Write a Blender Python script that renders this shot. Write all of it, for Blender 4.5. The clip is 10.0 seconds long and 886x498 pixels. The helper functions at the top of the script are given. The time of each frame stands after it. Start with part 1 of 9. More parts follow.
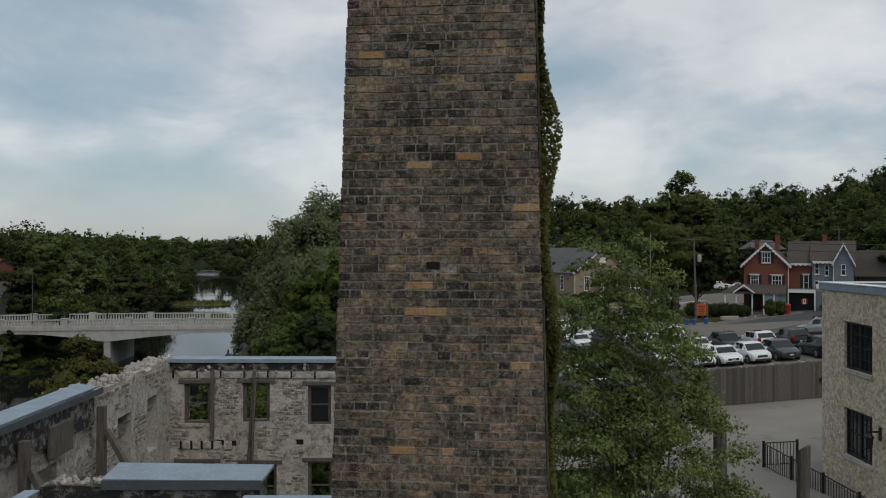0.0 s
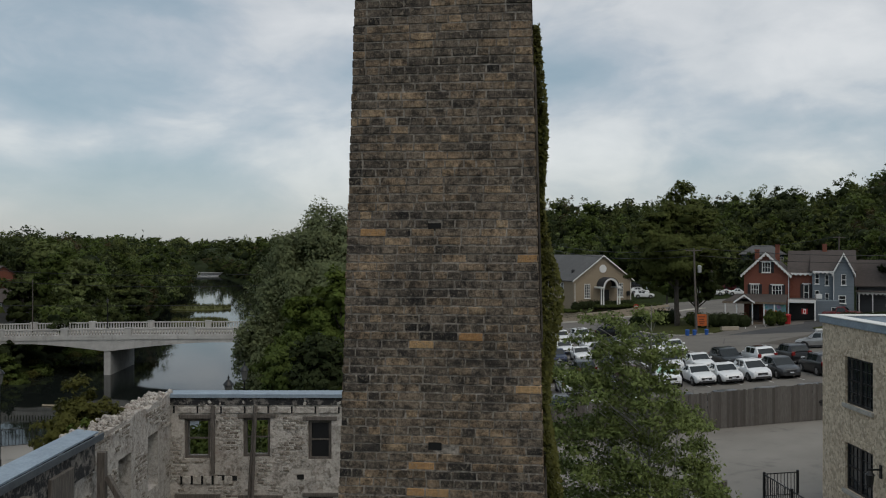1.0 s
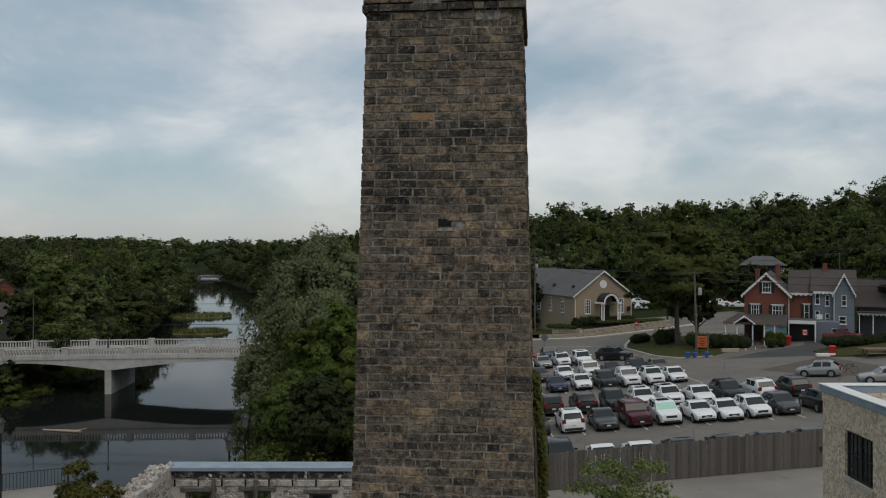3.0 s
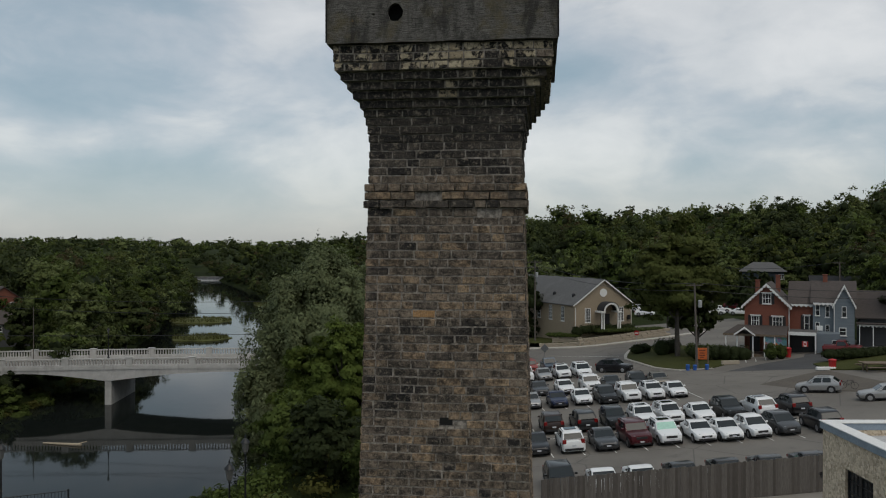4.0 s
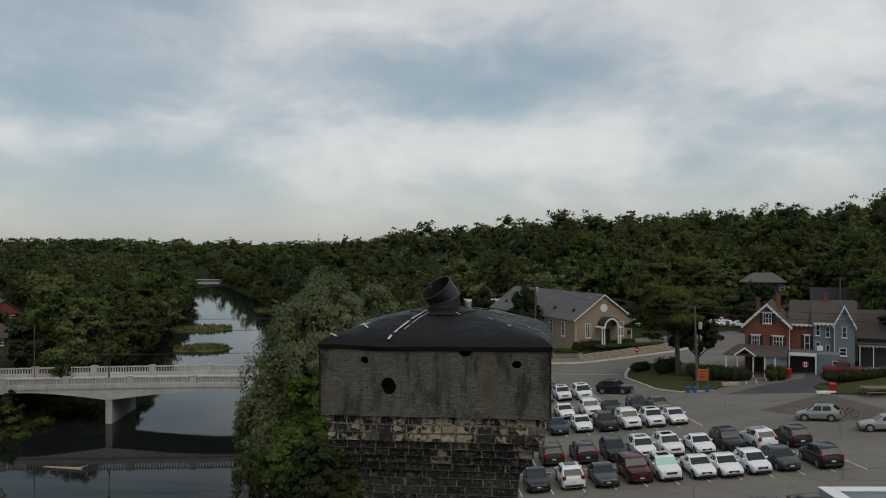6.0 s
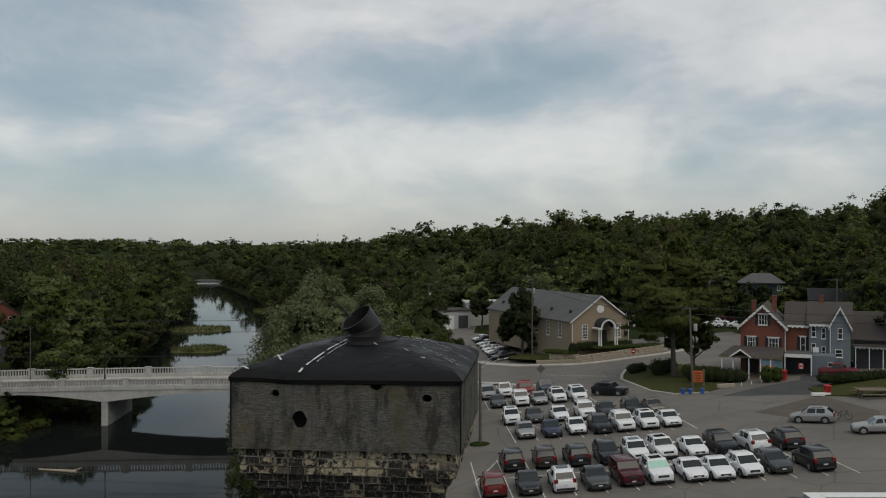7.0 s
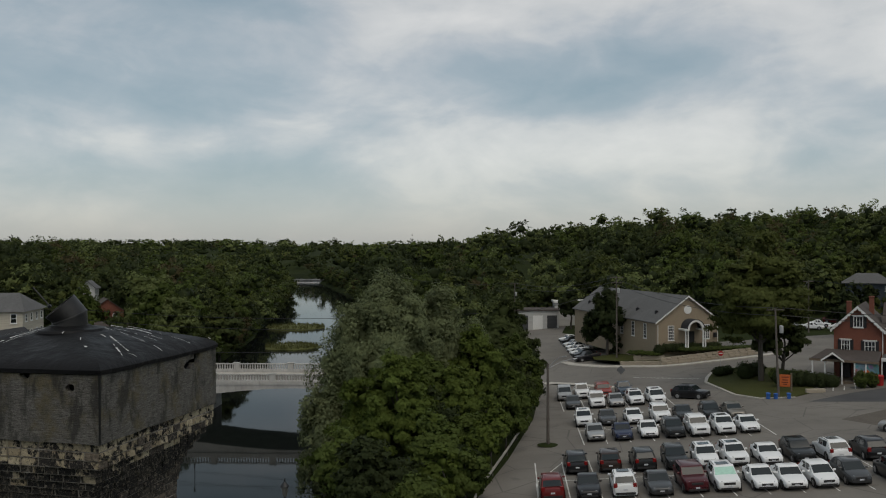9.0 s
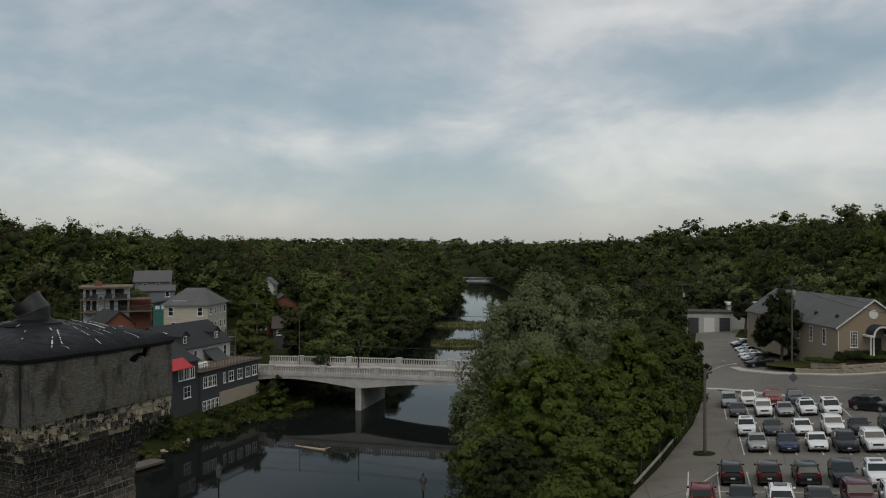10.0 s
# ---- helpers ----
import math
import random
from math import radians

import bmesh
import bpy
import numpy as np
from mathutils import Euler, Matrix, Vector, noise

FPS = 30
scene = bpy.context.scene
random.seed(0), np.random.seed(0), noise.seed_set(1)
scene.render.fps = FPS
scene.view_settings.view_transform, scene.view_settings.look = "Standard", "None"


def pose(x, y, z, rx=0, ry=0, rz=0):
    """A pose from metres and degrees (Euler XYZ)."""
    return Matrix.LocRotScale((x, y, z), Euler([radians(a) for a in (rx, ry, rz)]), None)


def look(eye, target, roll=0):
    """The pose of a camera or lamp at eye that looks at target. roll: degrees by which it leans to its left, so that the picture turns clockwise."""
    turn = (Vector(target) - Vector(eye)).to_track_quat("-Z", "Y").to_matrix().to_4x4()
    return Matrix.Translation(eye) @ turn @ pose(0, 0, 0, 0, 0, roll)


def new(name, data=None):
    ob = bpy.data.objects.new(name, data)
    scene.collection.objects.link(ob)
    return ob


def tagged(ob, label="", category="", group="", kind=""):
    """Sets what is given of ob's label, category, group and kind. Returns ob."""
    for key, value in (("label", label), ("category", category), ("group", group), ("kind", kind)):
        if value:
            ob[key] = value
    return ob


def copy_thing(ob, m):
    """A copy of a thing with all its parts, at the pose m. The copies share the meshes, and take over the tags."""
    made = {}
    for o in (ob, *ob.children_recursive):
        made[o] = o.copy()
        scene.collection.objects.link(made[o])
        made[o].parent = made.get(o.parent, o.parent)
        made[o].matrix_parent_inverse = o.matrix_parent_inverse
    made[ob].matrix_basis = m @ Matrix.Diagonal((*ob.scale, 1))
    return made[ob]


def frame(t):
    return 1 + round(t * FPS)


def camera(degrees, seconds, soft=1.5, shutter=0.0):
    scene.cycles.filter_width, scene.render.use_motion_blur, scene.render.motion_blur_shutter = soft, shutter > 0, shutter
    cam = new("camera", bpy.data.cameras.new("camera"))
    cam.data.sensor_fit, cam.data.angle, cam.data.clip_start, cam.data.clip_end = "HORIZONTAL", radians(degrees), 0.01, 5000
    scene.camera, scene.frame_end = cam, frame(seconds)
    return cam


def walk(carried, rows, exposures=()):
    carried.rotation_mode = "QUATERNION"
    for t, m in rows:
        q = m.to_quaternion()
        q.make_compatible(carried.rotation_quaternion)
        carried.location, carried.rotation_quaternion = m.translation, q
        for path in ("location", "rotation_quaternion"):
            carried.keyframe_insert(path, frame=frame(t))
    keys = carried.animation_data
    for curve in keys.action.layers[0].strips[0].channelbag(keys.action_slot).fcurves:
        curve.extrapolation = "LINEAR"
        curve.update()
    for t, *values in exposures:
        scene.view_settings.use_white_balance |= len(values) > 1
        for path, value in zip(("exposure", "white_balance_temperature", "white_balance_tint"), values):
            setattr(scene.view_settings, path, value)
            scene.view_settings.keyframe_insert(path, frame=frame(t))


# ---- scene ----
cam = camera(55.61, 10.0, 1.1)
PATH = [(0, 0.0, 0.0, 9.53, 90.181, -0.066, 0.0),
        (0.5, -0.009, 0.012, 10.245, 90.157, -0.029, -0.007),
        (1, -0.015, 0.006, 10.957, 90.147, -0.029, 0.003),
        (1.5, -0.021, -0.012, 11.692, 90.132, 0.028, -0.005),
        (2, -0.02, -0.02, 12.44, 90.122, 0.035, 0.011),
        (2.5, -0.013, -0.031, 13.213, 90.07, -0.002, 0.026),
        (4, -0.025, -0.03, 15.59, 89.997, -0.009, 0.036),
        (4.5, -0.03, -0.079, 16.458, 89.963, -0.039, 0.069),
        (5, -0.046, -0.074, 17.305, 89.93, -0.014, 0.067),
        (5.5, -0.044, -0.063, 18.071, 89.903, 0.0, 0.072),
        (7, 0.736, 0.002, 18.795, 89.883, 0.071, 0.123),
        (7.5, 1.392, 0.131, 18.732, 89.874, 0.089, 0.13),
        (8, 2.206, 0.242, 18.678, 89.878, 0.164, 0.502),
        (8.5, 3.162, 0.325, 18.679, 89.869, 0.141, 3.422),
        (9, 4.18, 0.479, 18.688, 89.885, 0.215, 7.002),
        (9.5, 5.262, 0.673, 18.7, 89.868, 0.15, 12.545),
        (10, 6.386, 0.971, 18.707, 89.84, 0.128, 18.718)]
walk(cam, [(t, pose(*p)) for t, *p in PATH], ((0, 0.02, 6500, 10), (4.5, 0.02, 6580, 10), (7, -0.03, 6720, 10), (10, -0.05, 6750, 10)))

# ---- sky and light: an overcast afternoon ----
SUN_EL, SUN_AZ = radians(58), radians(150)
world = bpy.data.worlds.new("sky")
scene.world = world
world.use_nodes = True
wn, wl = world.node_tree.nodes, world.node_tree.links
wn.clear()


def wnode(kind, **kw):
    n = wn.new(kind)
    for k, v in kw.items():
        n.inputs[k].default_value = v
    return n


def wmath(op, a, b=None, clamp=False):
    n = wn.new("ShaderNodeMath")
    n.operation, n.use_clamp = op, clamp
    for i, v in enumerate((a, b)):
        if v is None:
            continue
        if isinstance(v, (int, float)):
            n.inputs[i].default_value = v
        else:
            wl.new(v, n.inputs[i])
    return n.outputs[0]


def wramp(fac, stops):
    n = wn.new("ShaderNodeValToRGB")
    el = n.color_ramp.elements
    el[0].position, el[0].color = stops[0][0], (*stops[0][1], 1)
    el[1].position, el[1].color = stops[-1][0], (*stops[-1][1], 1)
    for p, c in stops[1:-1]:
        e = el.new(p)
        e.color = (*c, 1)
    wl.new(fac, n.inputs[0])
    return n.outputs[0]


def wmix(fac, a, b):
    n = wn.new("ShaderNodeMix")
    n.data_type = "RGBA"
    for sock, v in ((n.inputs[0], fac), (n.inputs[6], a), (n.inputs[7], b)):
        if isinstance(v, (int, float)):
            sock.default_value = v
        elif isinstance(v, tuple):
            sock.default_value = (*v, 1)
        else:
            wl.new(v, sock)
    return n.outputs[2]


sky = wn.new("ShaderNodeTexSky")
sky.sky_type, sky.sun_disc, sky.sun_elevation, sky.sun_rotation = "NISHITA", False, SUN_EL, SUN_AZ
coord = wn.new("ShaderNodeTexCoord").outputs["Generated"]
sep = wn.new("ShaderNodeSeparateXYZ")
wl.new(coord, sep.inputs[0])
up = wmath("MAXIMUM", sep.outputs[2], 0.0)
# cloud masses: soft puffs with flat bases, and thin grey-blue gaps between them
def sky_noise(scale, loc, size, detail, rough, warp):
    n = wnode("ShaderNodeTexNoise", Scale=size, Detail=detail, Roughness=rough, Distortion=warp)
    m = wn.new("ShaderNodeMapping")
    m.inputs["Location"].default_value, m.inputs["Scale"].default_value = loc, scale
    wl.new(coord, m.inputs[0])
    wl.new(m.outputs[0], n.inputs["Vector"])
    return n.outputs[0]


def bank(way, wide, high, amount):
    """A soft oval cloud bank (or gap) round a direction."""
    a, b = wn.new("ShaderNodeVectorMath"), wn.new("ShaderNodeVectorMath")
    a.operation, b.operation = "SUBTRACT", "MULTIPLY"
    a.inputs[1].default_value = way
    b.inputs[1].default_value = (1 / wide, 0.6, 1 / high)
    wl.new(coord, a.inputs[0])
    wl.new(a.outputs[0], b.inputs[0])
    ln = wn.new("ShaderNodeVectorMath")
    ln.operation = "LENGTH"
    wl.new(b.outputs[0], ln.inputs[0])
    return wmath("MULTIPLY", wramp(ln.outputs["Value"], [(0.0, (1, 1, 1)), (0.35, (0.75, 0.75, 0.75)), (0.75, (0.18, 0.18, 0.18)), (1.0, (0, 0, 0))]), amount)


dens = wmath("ADD", wmath("MULTIPLY", sky_noise((1, 1, 2.6), (3.1, 1.7, 0.2), 3.2, 6.0, 0.5, 0.5), 0.62), wmath("MULTIPLY", sky_noise((1, 1, 2.0), (0.4, 7.7, 1.3), 9.0, 6.0, 0.55, 0.35), 0.38))
for way, wide, high, amount in (((-0.10, 0.985, 0.125), 0.30, 0.07, 0.13), ((0.26, 0.96, 0.105), 0.34, 0.06, 0.12), ((-0.17, 0.96, 0.245), 0.22, 0.06, 0.09), ((0.40, 0.90, 0.21), 0.32, 0.13, 0.20),
                               ((0.05, 0.977, 0.20), 0.24, 0.06, -0.10), ((-0.45, 0.88, 0.17), 0.26, 0.06, -0.14), ((-0.42, 0.90, 0.08), 0.24, 0.05, -0.12), ((-0.34, 0.91, 0.25), 0.24, 0.08, -0.13), ((-0.66, 0.72, 0.25), 0.3, 0.08, 0.03), ((0.12, 0.95, 0.30), 0.4, 0.05, 0.04)):
    dens = wmath("ADD", dens, bank(way, wide, high, amount))
cloud = wramp(dens, [(0.30, (0.25, 0.338, 0.382)), (0.44, (0.345, 0.412, 0.448)), (0.53, (0.47, 0.505, 0.525)), (0.60, (0.61, 0.62, 0.61)), (0.72, (0.75, 0.745, 0.72))])
haze = wramp(up, [(0.0, (0.37, 0.385, 0.40)), (0.05, (0.42, 0.435, 0.45)), (0.12, (0.50, 0.51, 0.515))])
near = wramp(up, [(0.0, (0.9, 0.9, 0.9)), (0.10, (0, 0, 0))])
sheet = wmix(near, cloud, haze)
bg_sky = wnode("ShaderNodeBackground", Strength=0.81)
wl.new(sheet, bg_sky.inputs[0])
bg_blue = wnode("ShaderNodeBackground", Strength=0.03)
wl.new(sky.outputs[0], bg_blue.inputs[0])
both = wn.new("ShaderNodeAddShader")
wl.new(bg_sky.outputs[0], both.inputs[0])
wl.new(bg_blue.outputs[0], both.inputs[1])
wo = wn.new("ShaderNodeOutputWorld")
wl.new(both.outputs[0], wo.inputs[0])

sun_data = bpy.data.lights.new("sun", "SUN")
sun_data.energy, sun_data.angle, sun_data.color = 1.1, radians(50), (1.0, 0.91, 0.78)
sun = new("sun", sun_data)
sun.matrix_world = look((0, 0, 60), (-60 * math.sin(SUN_AZ) * math.cos(SUN_EL), -60 * math.cos(SUN_AZ) * math.cos(SUN_EL), 60 - 60 * math.sin(SUN_EL)))

# ---- building tools ----
rng = random.Random(7)


class Form:
    """A growing list of corners and faces."""

    def __init__(self):
        self.v, self.f = [], []

    def add(self, pts, faces):
        n = len(self.v)
        self.v.extend([tuple(p) for p in pts])
        self.f.extend([tuple(n + i for i in q) for q in faces])
        return self

    def box(self, x0, x1, y0, y1, z0, z1, m=None):
        pts = [Vector((x, y, z)) for z in (z0, z1) for y in (y0, y1) for x in (x0, x1)]
        if m is not None:
            pts = [m @ p for p in pts]
        return self.add(pts, [(0, 2, 3, 1), (4, 5, 7, 6), (0, 1, 5, 4), (2, 6, 7, 3), (0, 4, 6, 2), (1, 3, 7, 5)])

    def soft(self, x0, x1, y0, y1, z0, z1, b=0.02, m=None):
        """A box with chamfered edges."""
        c = [(x0 + x1) / 2, (y0 + y1) / 2, (z0 + z1) / 2]
        h = [(x1 - x0) / 2, (y1 - y0) / 2, (z1 - z0) / 2]
        b = min(b, 0.45 * min(h))
        pts, ids = [], {}
        for sx in (-1, 1):
            for sy in (-1, 1):
                for sz in (-1, 1):
                    for ax in range(3):
                        o = [(h[k] if k == ax else h[k] - b) for k in range(3)]
                        ids[sx, sy, sz, ax] = len(pts)
                        pts.append(Vector((c[0] + sx * o[0], c[1] + sy * o[1], c[2] + sz * o[2])))
        fs = []
        for ax in range(3):
            u, w = (ax + 1) % 3, (ax + 2) % 3
            for s in (-1, 1):
                ring = []
                for a, d in ((-1, -1), (1, -1), (1, 1), (-1, 1)):
                    k = [0, 0, 0]
                    k[ax], k[u], k[w] = s, a, d
                    ring.append(ids[(*k, ax)])
                fs.append(tuple(ring if s > 0 else ring[::-1]))
            for a in (-1, 1):
                for d in (-1, 1):
                    q = []
                    for s, kk in ((-1, u), (1, u), (1, w), (-1, w)):
                        k = [0, 0, 0]
                        k[ax], k[u], k[w] = s, a, d
                        q.append(ids[(*k, kk)])
                    fs.append(tuple(q))
        for sx in (-1, 1):
            for sy in (-1, 1):
                for sz in (-1, 1):
                    fs.append(tuple(ids[sx, sy, sz, a] for a in range(3)))
        if m is not None:
            pts = [m @ p for p in pts]
        return self.add(pts, fs)

    def tube(self, p0, p1, r0, r1=None, n=8, caps=True):
        p0, p1 = Vector(p0), Vector(p1)
        r1 = r0 if r1 is None else r1
        d = (p1 - p0).normalized()
        a = d.orthogonal().normalized()
        b = d.cross(a)
        pts = []
        for p, r in ((p0, r0), (p1, r1)):
            pts += [p + (a * math.cos(2 * math.pi * i / n) + b * math.sin(2 * math.pi * i / n)) * r for i in range(n)]
        fs = [(i, (i + 1) % n, n + (i + 1) % n, n + i) for i in range(n)]
        if caps:
            fs += [tuple(range(n))[::-1], tuple(range(n, 2 * n))]
        return self.add(pts, fs)

    def turned(self, profile, n=12, at=(0, 0, 0)):
        """A turned form: profile rows of (radius, height)."""
        pts = [(at[0] + r * math.cos(2 * math.pi * i / n), at[1] + r * math.sin(2 * math.pi * i / n), at[2] + z) for r, z in profile for i in range(n)]
        fs = [(k * n + i, k * n + (i + 1) % n, (k + 1) * n + (i + 1) % n, (k + 1) * n + i) for k in range(len(profile) - 1) for i in range(n)]
        fs += [tuple(range(n))[::-1], tuple(range((len(profile) - 1) * n, len(profile) * n))]
        return self.add(pts, fs)

    def prism(self, ring, z0, z1, m=None):
        """An upright prism over a plan ring (counter-clockwise)."""
        n = len(ring)
        pts = [Vector((x, y, z0)) for x, y in ring] + [Vector((x, y, z1)) for x, y in ring]
        if m is not None:
            pts = [m @ p for p in pts]
        return self.add(pts, [tuple(range(n))[::-1], tuple(range(n, 2 * n))] + [(i, (i + 1) % n, n + (i + 1) % n, n + i) for i in range(n)])

    def slab(self, ring, y0, y1, m=None):
        """A prism over a ring in the x-z plane, from y0 to y1."""
        n = len(ring)
        pts = [Vector((x, y0, z)) for x, z in ring] + [Vector((x, y1, z)) for x, z in ring]
        if m is not None:
            pts = [m @ p for p in pts]
        return self.add(pts, [tuple(range(n)), tuple(range(n, 2 * n))[::-1]] + [(i, n + i, n + (i + 1) % n, (i + 1) % n) for i in range(n)])

    def loft(self, rings, closed=True, caps=True):
        n = len(rings[0])
        pts = [p for r in rings for p in r]
        fs = []
        for k in range(len(rings) - 1):
            for i in range(n if closed else n - 1):
                j = (i + 1) % n
                fs.append((k * n + i, k * n + j, (k + 1) * n + j, (k + 1) * n + i))
        if caps:
            fs += [tuple(range(n))[::-1], tuple(range((len(rings) - 1) * n, len(rings) * n))]
        return self.add(pts, fs)


def welded(form):
    """The same form with corners that meet made one."""
    seen, out = {}, Form()
    ids = [seen.setdefault(tuple(round(c, 4) for c in p), len(seen)) for p in form.v]
    out.v = list(seen)
    out.f = [tuple(ids[i] for i in q) for q in form.f]
    out.f = [q for q in out.f if len(set(q)) == len(q)]
    return out


def mesh_of(form, name="mesh", material=None, smooth=False):
    me = bpy.data.meshes.new(name)
    if isinstance(form, Form):
        me.from_pydata(form.v, [], form.f)
    else:
        me.from_pydata(*form)
    me.update()
    if material is not None:
        me.materials.append(material)
    if smooth:
        me.polygons.foreach_set("use_smooth", [True] * len(me.polygons))
        me.set_sharp_from_angle(angle=radians(38))
    return me


def part(name, form, material, parent, label="", smooth=False, m=None, kind=""):
    """One mesh object under a thing or a part."""
    me = form if isinstance(form, bpy.types.Mesh) else mesh_of(form, name, material, smooth)
    ob = new(name, me)
    ob.parent = parent
    if m is not None:
        ob.matrix_local = m
    return tagged(ob, label, kind=kind)


def thing(name, at=(0, 0, 0), turn=0, label="", category="", group="", kind=""):
    """An empty at a thing's base, which carries its parts."""
    ob = new(name)
    ob.empty_display_size = 0.2
    ob.matrix_world = pose(*at, 0, 0, turn)
    return tagged(ob, label, category, group, kind)


def lone(name, form, material, label="", category="", group="", kind="", smooth=False, m=None):
    """A thing that is one mesh."""
    ob = new(name, form if isinstance(form, bpy.types.Mesh) else mesh_of(form, name, material, smooth))
    if m is not None:
        ob.matrix_world = m
    return tagged(ob, label, category, group, kind)


# ---- materials ----
class Mat:
    """A small hand for node materials."""

    def __init__(self, name, rough=0.8, metal=0.0, spec=0.5):
        self.m = bpy.data.materials.new(name)
        self.m.use_nodes = True
        self.n, self.l = self.m.node_tree.nodes, self.m.node_tree.links
        self.bsdf = self.n["Principled BSDF"]
        self.bsdf.inputs["Roughness"].default_value = rough
        self.bsdf.inputs["Metallic"].default_value = metal
        self.bsdf.inputs["Specular IOR Level"].default_value = spec
        self.co = self.n.new("ShaderNodeTexCoord").outputs["Object"]

    def put(self, v, sock):
        if isinstance(v, (int, float)):
            sock.default_value = v
        elif isinstance(v, tuple):
            sock.default_value = (*v, 1) if len(v) == 3 and sock.type == "RGBA" else v
        else:
            self.l.new(v, sock)

    def noise(self, scale, detail=4, rough=0.55, vec=None, stretch=None, warp=0.0, world=False):
        n = self.n.new("ShaderNodeTexNoise")
        n.inputs["Scale"].default_value, n.inputs["Detail"].default_value, n.inputs["Roughness"].default_value, n.inputs["Distortion"].default_value = scale, detail, rough, warp
        v = vec or (self.n.new("ShaderNodeNewGeometry").outputs["Position"] if world else self.co)
        if stretch:
            mp = self.n.new("ShaderNodeMapping")
            mp.inputs["Scale"].default_value = stretch
            self.l.new(v, mp.inputs[0])
            v = mp.outputs[0]
        self.l.new(v, n.inputs["Vector"])
        return n.outputs[0]

    def cells(self, scale, feature="F1", world=False, out=0):
        n = self.n.new("ShaderNodeTexVoronoi")
        n.feature = feature
        n.inputs["Scale"].default_value = scale
        self.l.new(self.n.new("ShaderNodeNewGeometry").outputs["Position"] if world else self.co, n.inputs["Vector"])
        return n.outputs[out]

    def island(self):
        return self.n.new("ShaderNodeNewGeometry").outputs["Random Per Island"]

    def chance(self):
        return self.n.new("ShaderNodeObjectInfo").outputs["Random"]

    def math(self, op, a, b=0.0, clamp=False):
        n = self.n.new("ShaderNodeMath")
        n.operation, n.use_clamp = op, clamp
        self.put(a, n.inputs[0])
        self.put(b, n.inputs[1])
        return n.outputs[0]

    def ramp(self, fac, stops, hard=False):
        n = self.n.new("ShaderNodeValToRGB")
        n.color_ramp.interpolation = "CONSTANT" if hard else "LINEAR"
        el = n.color_ramp.elements
        el[0].position, el[-1].position = stops[0][0], stops[-1][0]
        col = lambda c: (c, c, c, 1) if isinstance(c, (int, float)) else (*c, 1)
        el[0].color, el[-1].color = col(stops[0][1]), col(stops[-1][1])
        for p, c in stops[1:-1]:
            el.new(p).color = col(c)
        self.put(fac, n.inputs[0])
        return n.outputs[0]

    def mix(self, fac, a, b, mode="MIX"):
        n = self.n.new("ShaderNodeMix")
        n.data_type, n.blend_type = "RGBA", mode
        for sock, v in ((n.inputs[0], fac), (n.inputs[6], a), (n.inputs[7], b)):
            self.put(v, sock)
        return n.outputs[2]

    def color(self, v):
        self.put(v, self.bsdf.inputs["Base Color"])
        return self

    def rough(self, v):
        self.put(v, self.bsdf.inputs["Roughness"])
        return self

    def bump(self, h, strength=0.4, dist=0.02):
        n = self.n.new("ShaderNodeBump")
        n.inputs["Strength"].default_value, n.inputs["Distance"].default_value = strength, dist
        self.put(h, n.inputs["Height"])
        self.l.new(n.outputs[0], self.bsdf.inputs["Normal"])
        return self


def plain(name, c, rough=0.7, metal=0.0, grain=0.12, scale=6.0, bump=0.0, spec=0.5):
    """Paint or metal with slight wear at two scales."""
    k = Mat(name, rough, metal, spec)
    dark, light = tuple(x * (1 - grain * 1.6) for x in c), tuple(min(1, x * (1 + grain)) for x in c)
    f = k.math("ADD", k.math("MULTIPLY", k.noise(scale, 3), 0.5), k.math("MULTIPLY", k.noise(scale * 9, 3), 0.5))
    k.color(k.ramp(f, [(0.3, dark), (0.7, light)]))
    k.rough(k.ramp(f, [(0.3, min(1, rough + 0.1)), (0.7, max(0, rough - 0.08))]))
    if bump:
        k.bump(k.noise(scale * 12, 3), bump, 0.01)
    return k.m

def brick_material(name, stops, soot=0.45, mottle=0.35, patch=0.9, crisp=0.15):
    k = Mat(name, 0.92, 0.0, 0.3)
    pick = k.math("FRACT", k.math("ADD", k.island(), k.math("MULTIPLY", k.chance(), 7.31)))
    # soot gathers over groups of neighbouring bricks
    wide = k.noise(1.7, 4, 0.6, world=True, stretch=(1, 1, 1.5))
    pick = k.math("ADD", k.math("MULTIPLY", pick, 0.8), k.math("MULTIPLY", k.math("SUBTRACT", wide, 0.33), patch))
    base = k.ramp(pick, stops)
    grain = k.noise(34, 8, 0.78, world=True)
    speck = k.noise(95, 4, 0.7, world=True)
    blot = k.math("ADD", k.math("MULTIPLY", k.noise(13, 5, 0.68, world=True, warp=0.4), 0.7), k.math("MULTIPLY", wide, 0.3))
    c = k.mix(k.ramp(grain, [(0.36, mottle * 1.2), (0.56, 0.0)]), base, (0.024, 0.021, 0.019))
    c = k.mix(k.ramp(blot, [(0.5 - crisp / 2, soot), (0.5 + crisp / 2, 0.0)]), c, (0.010, 0.010, 0.010))
    c = k.mix(k.ramp(k.noise(30, 7, 0.76, world=True), [(0.53, 0.0), (0.62, 0.7)]), c, (0.29, 0.245, 0.19))
    c = k.mix(k.ramp(speck, [(0.58, 0.0), (0.68, 0.5)]), c, (0.36, 0.31, 0.25))
    k.color(c).bump(k.math("ADD", k.math("ADD", grain, k.math("MULTIPLY", blot, 0.7)), k.math("MULTIPLY", speck, 0.5)), 1.0, 0.016)
    return k.m


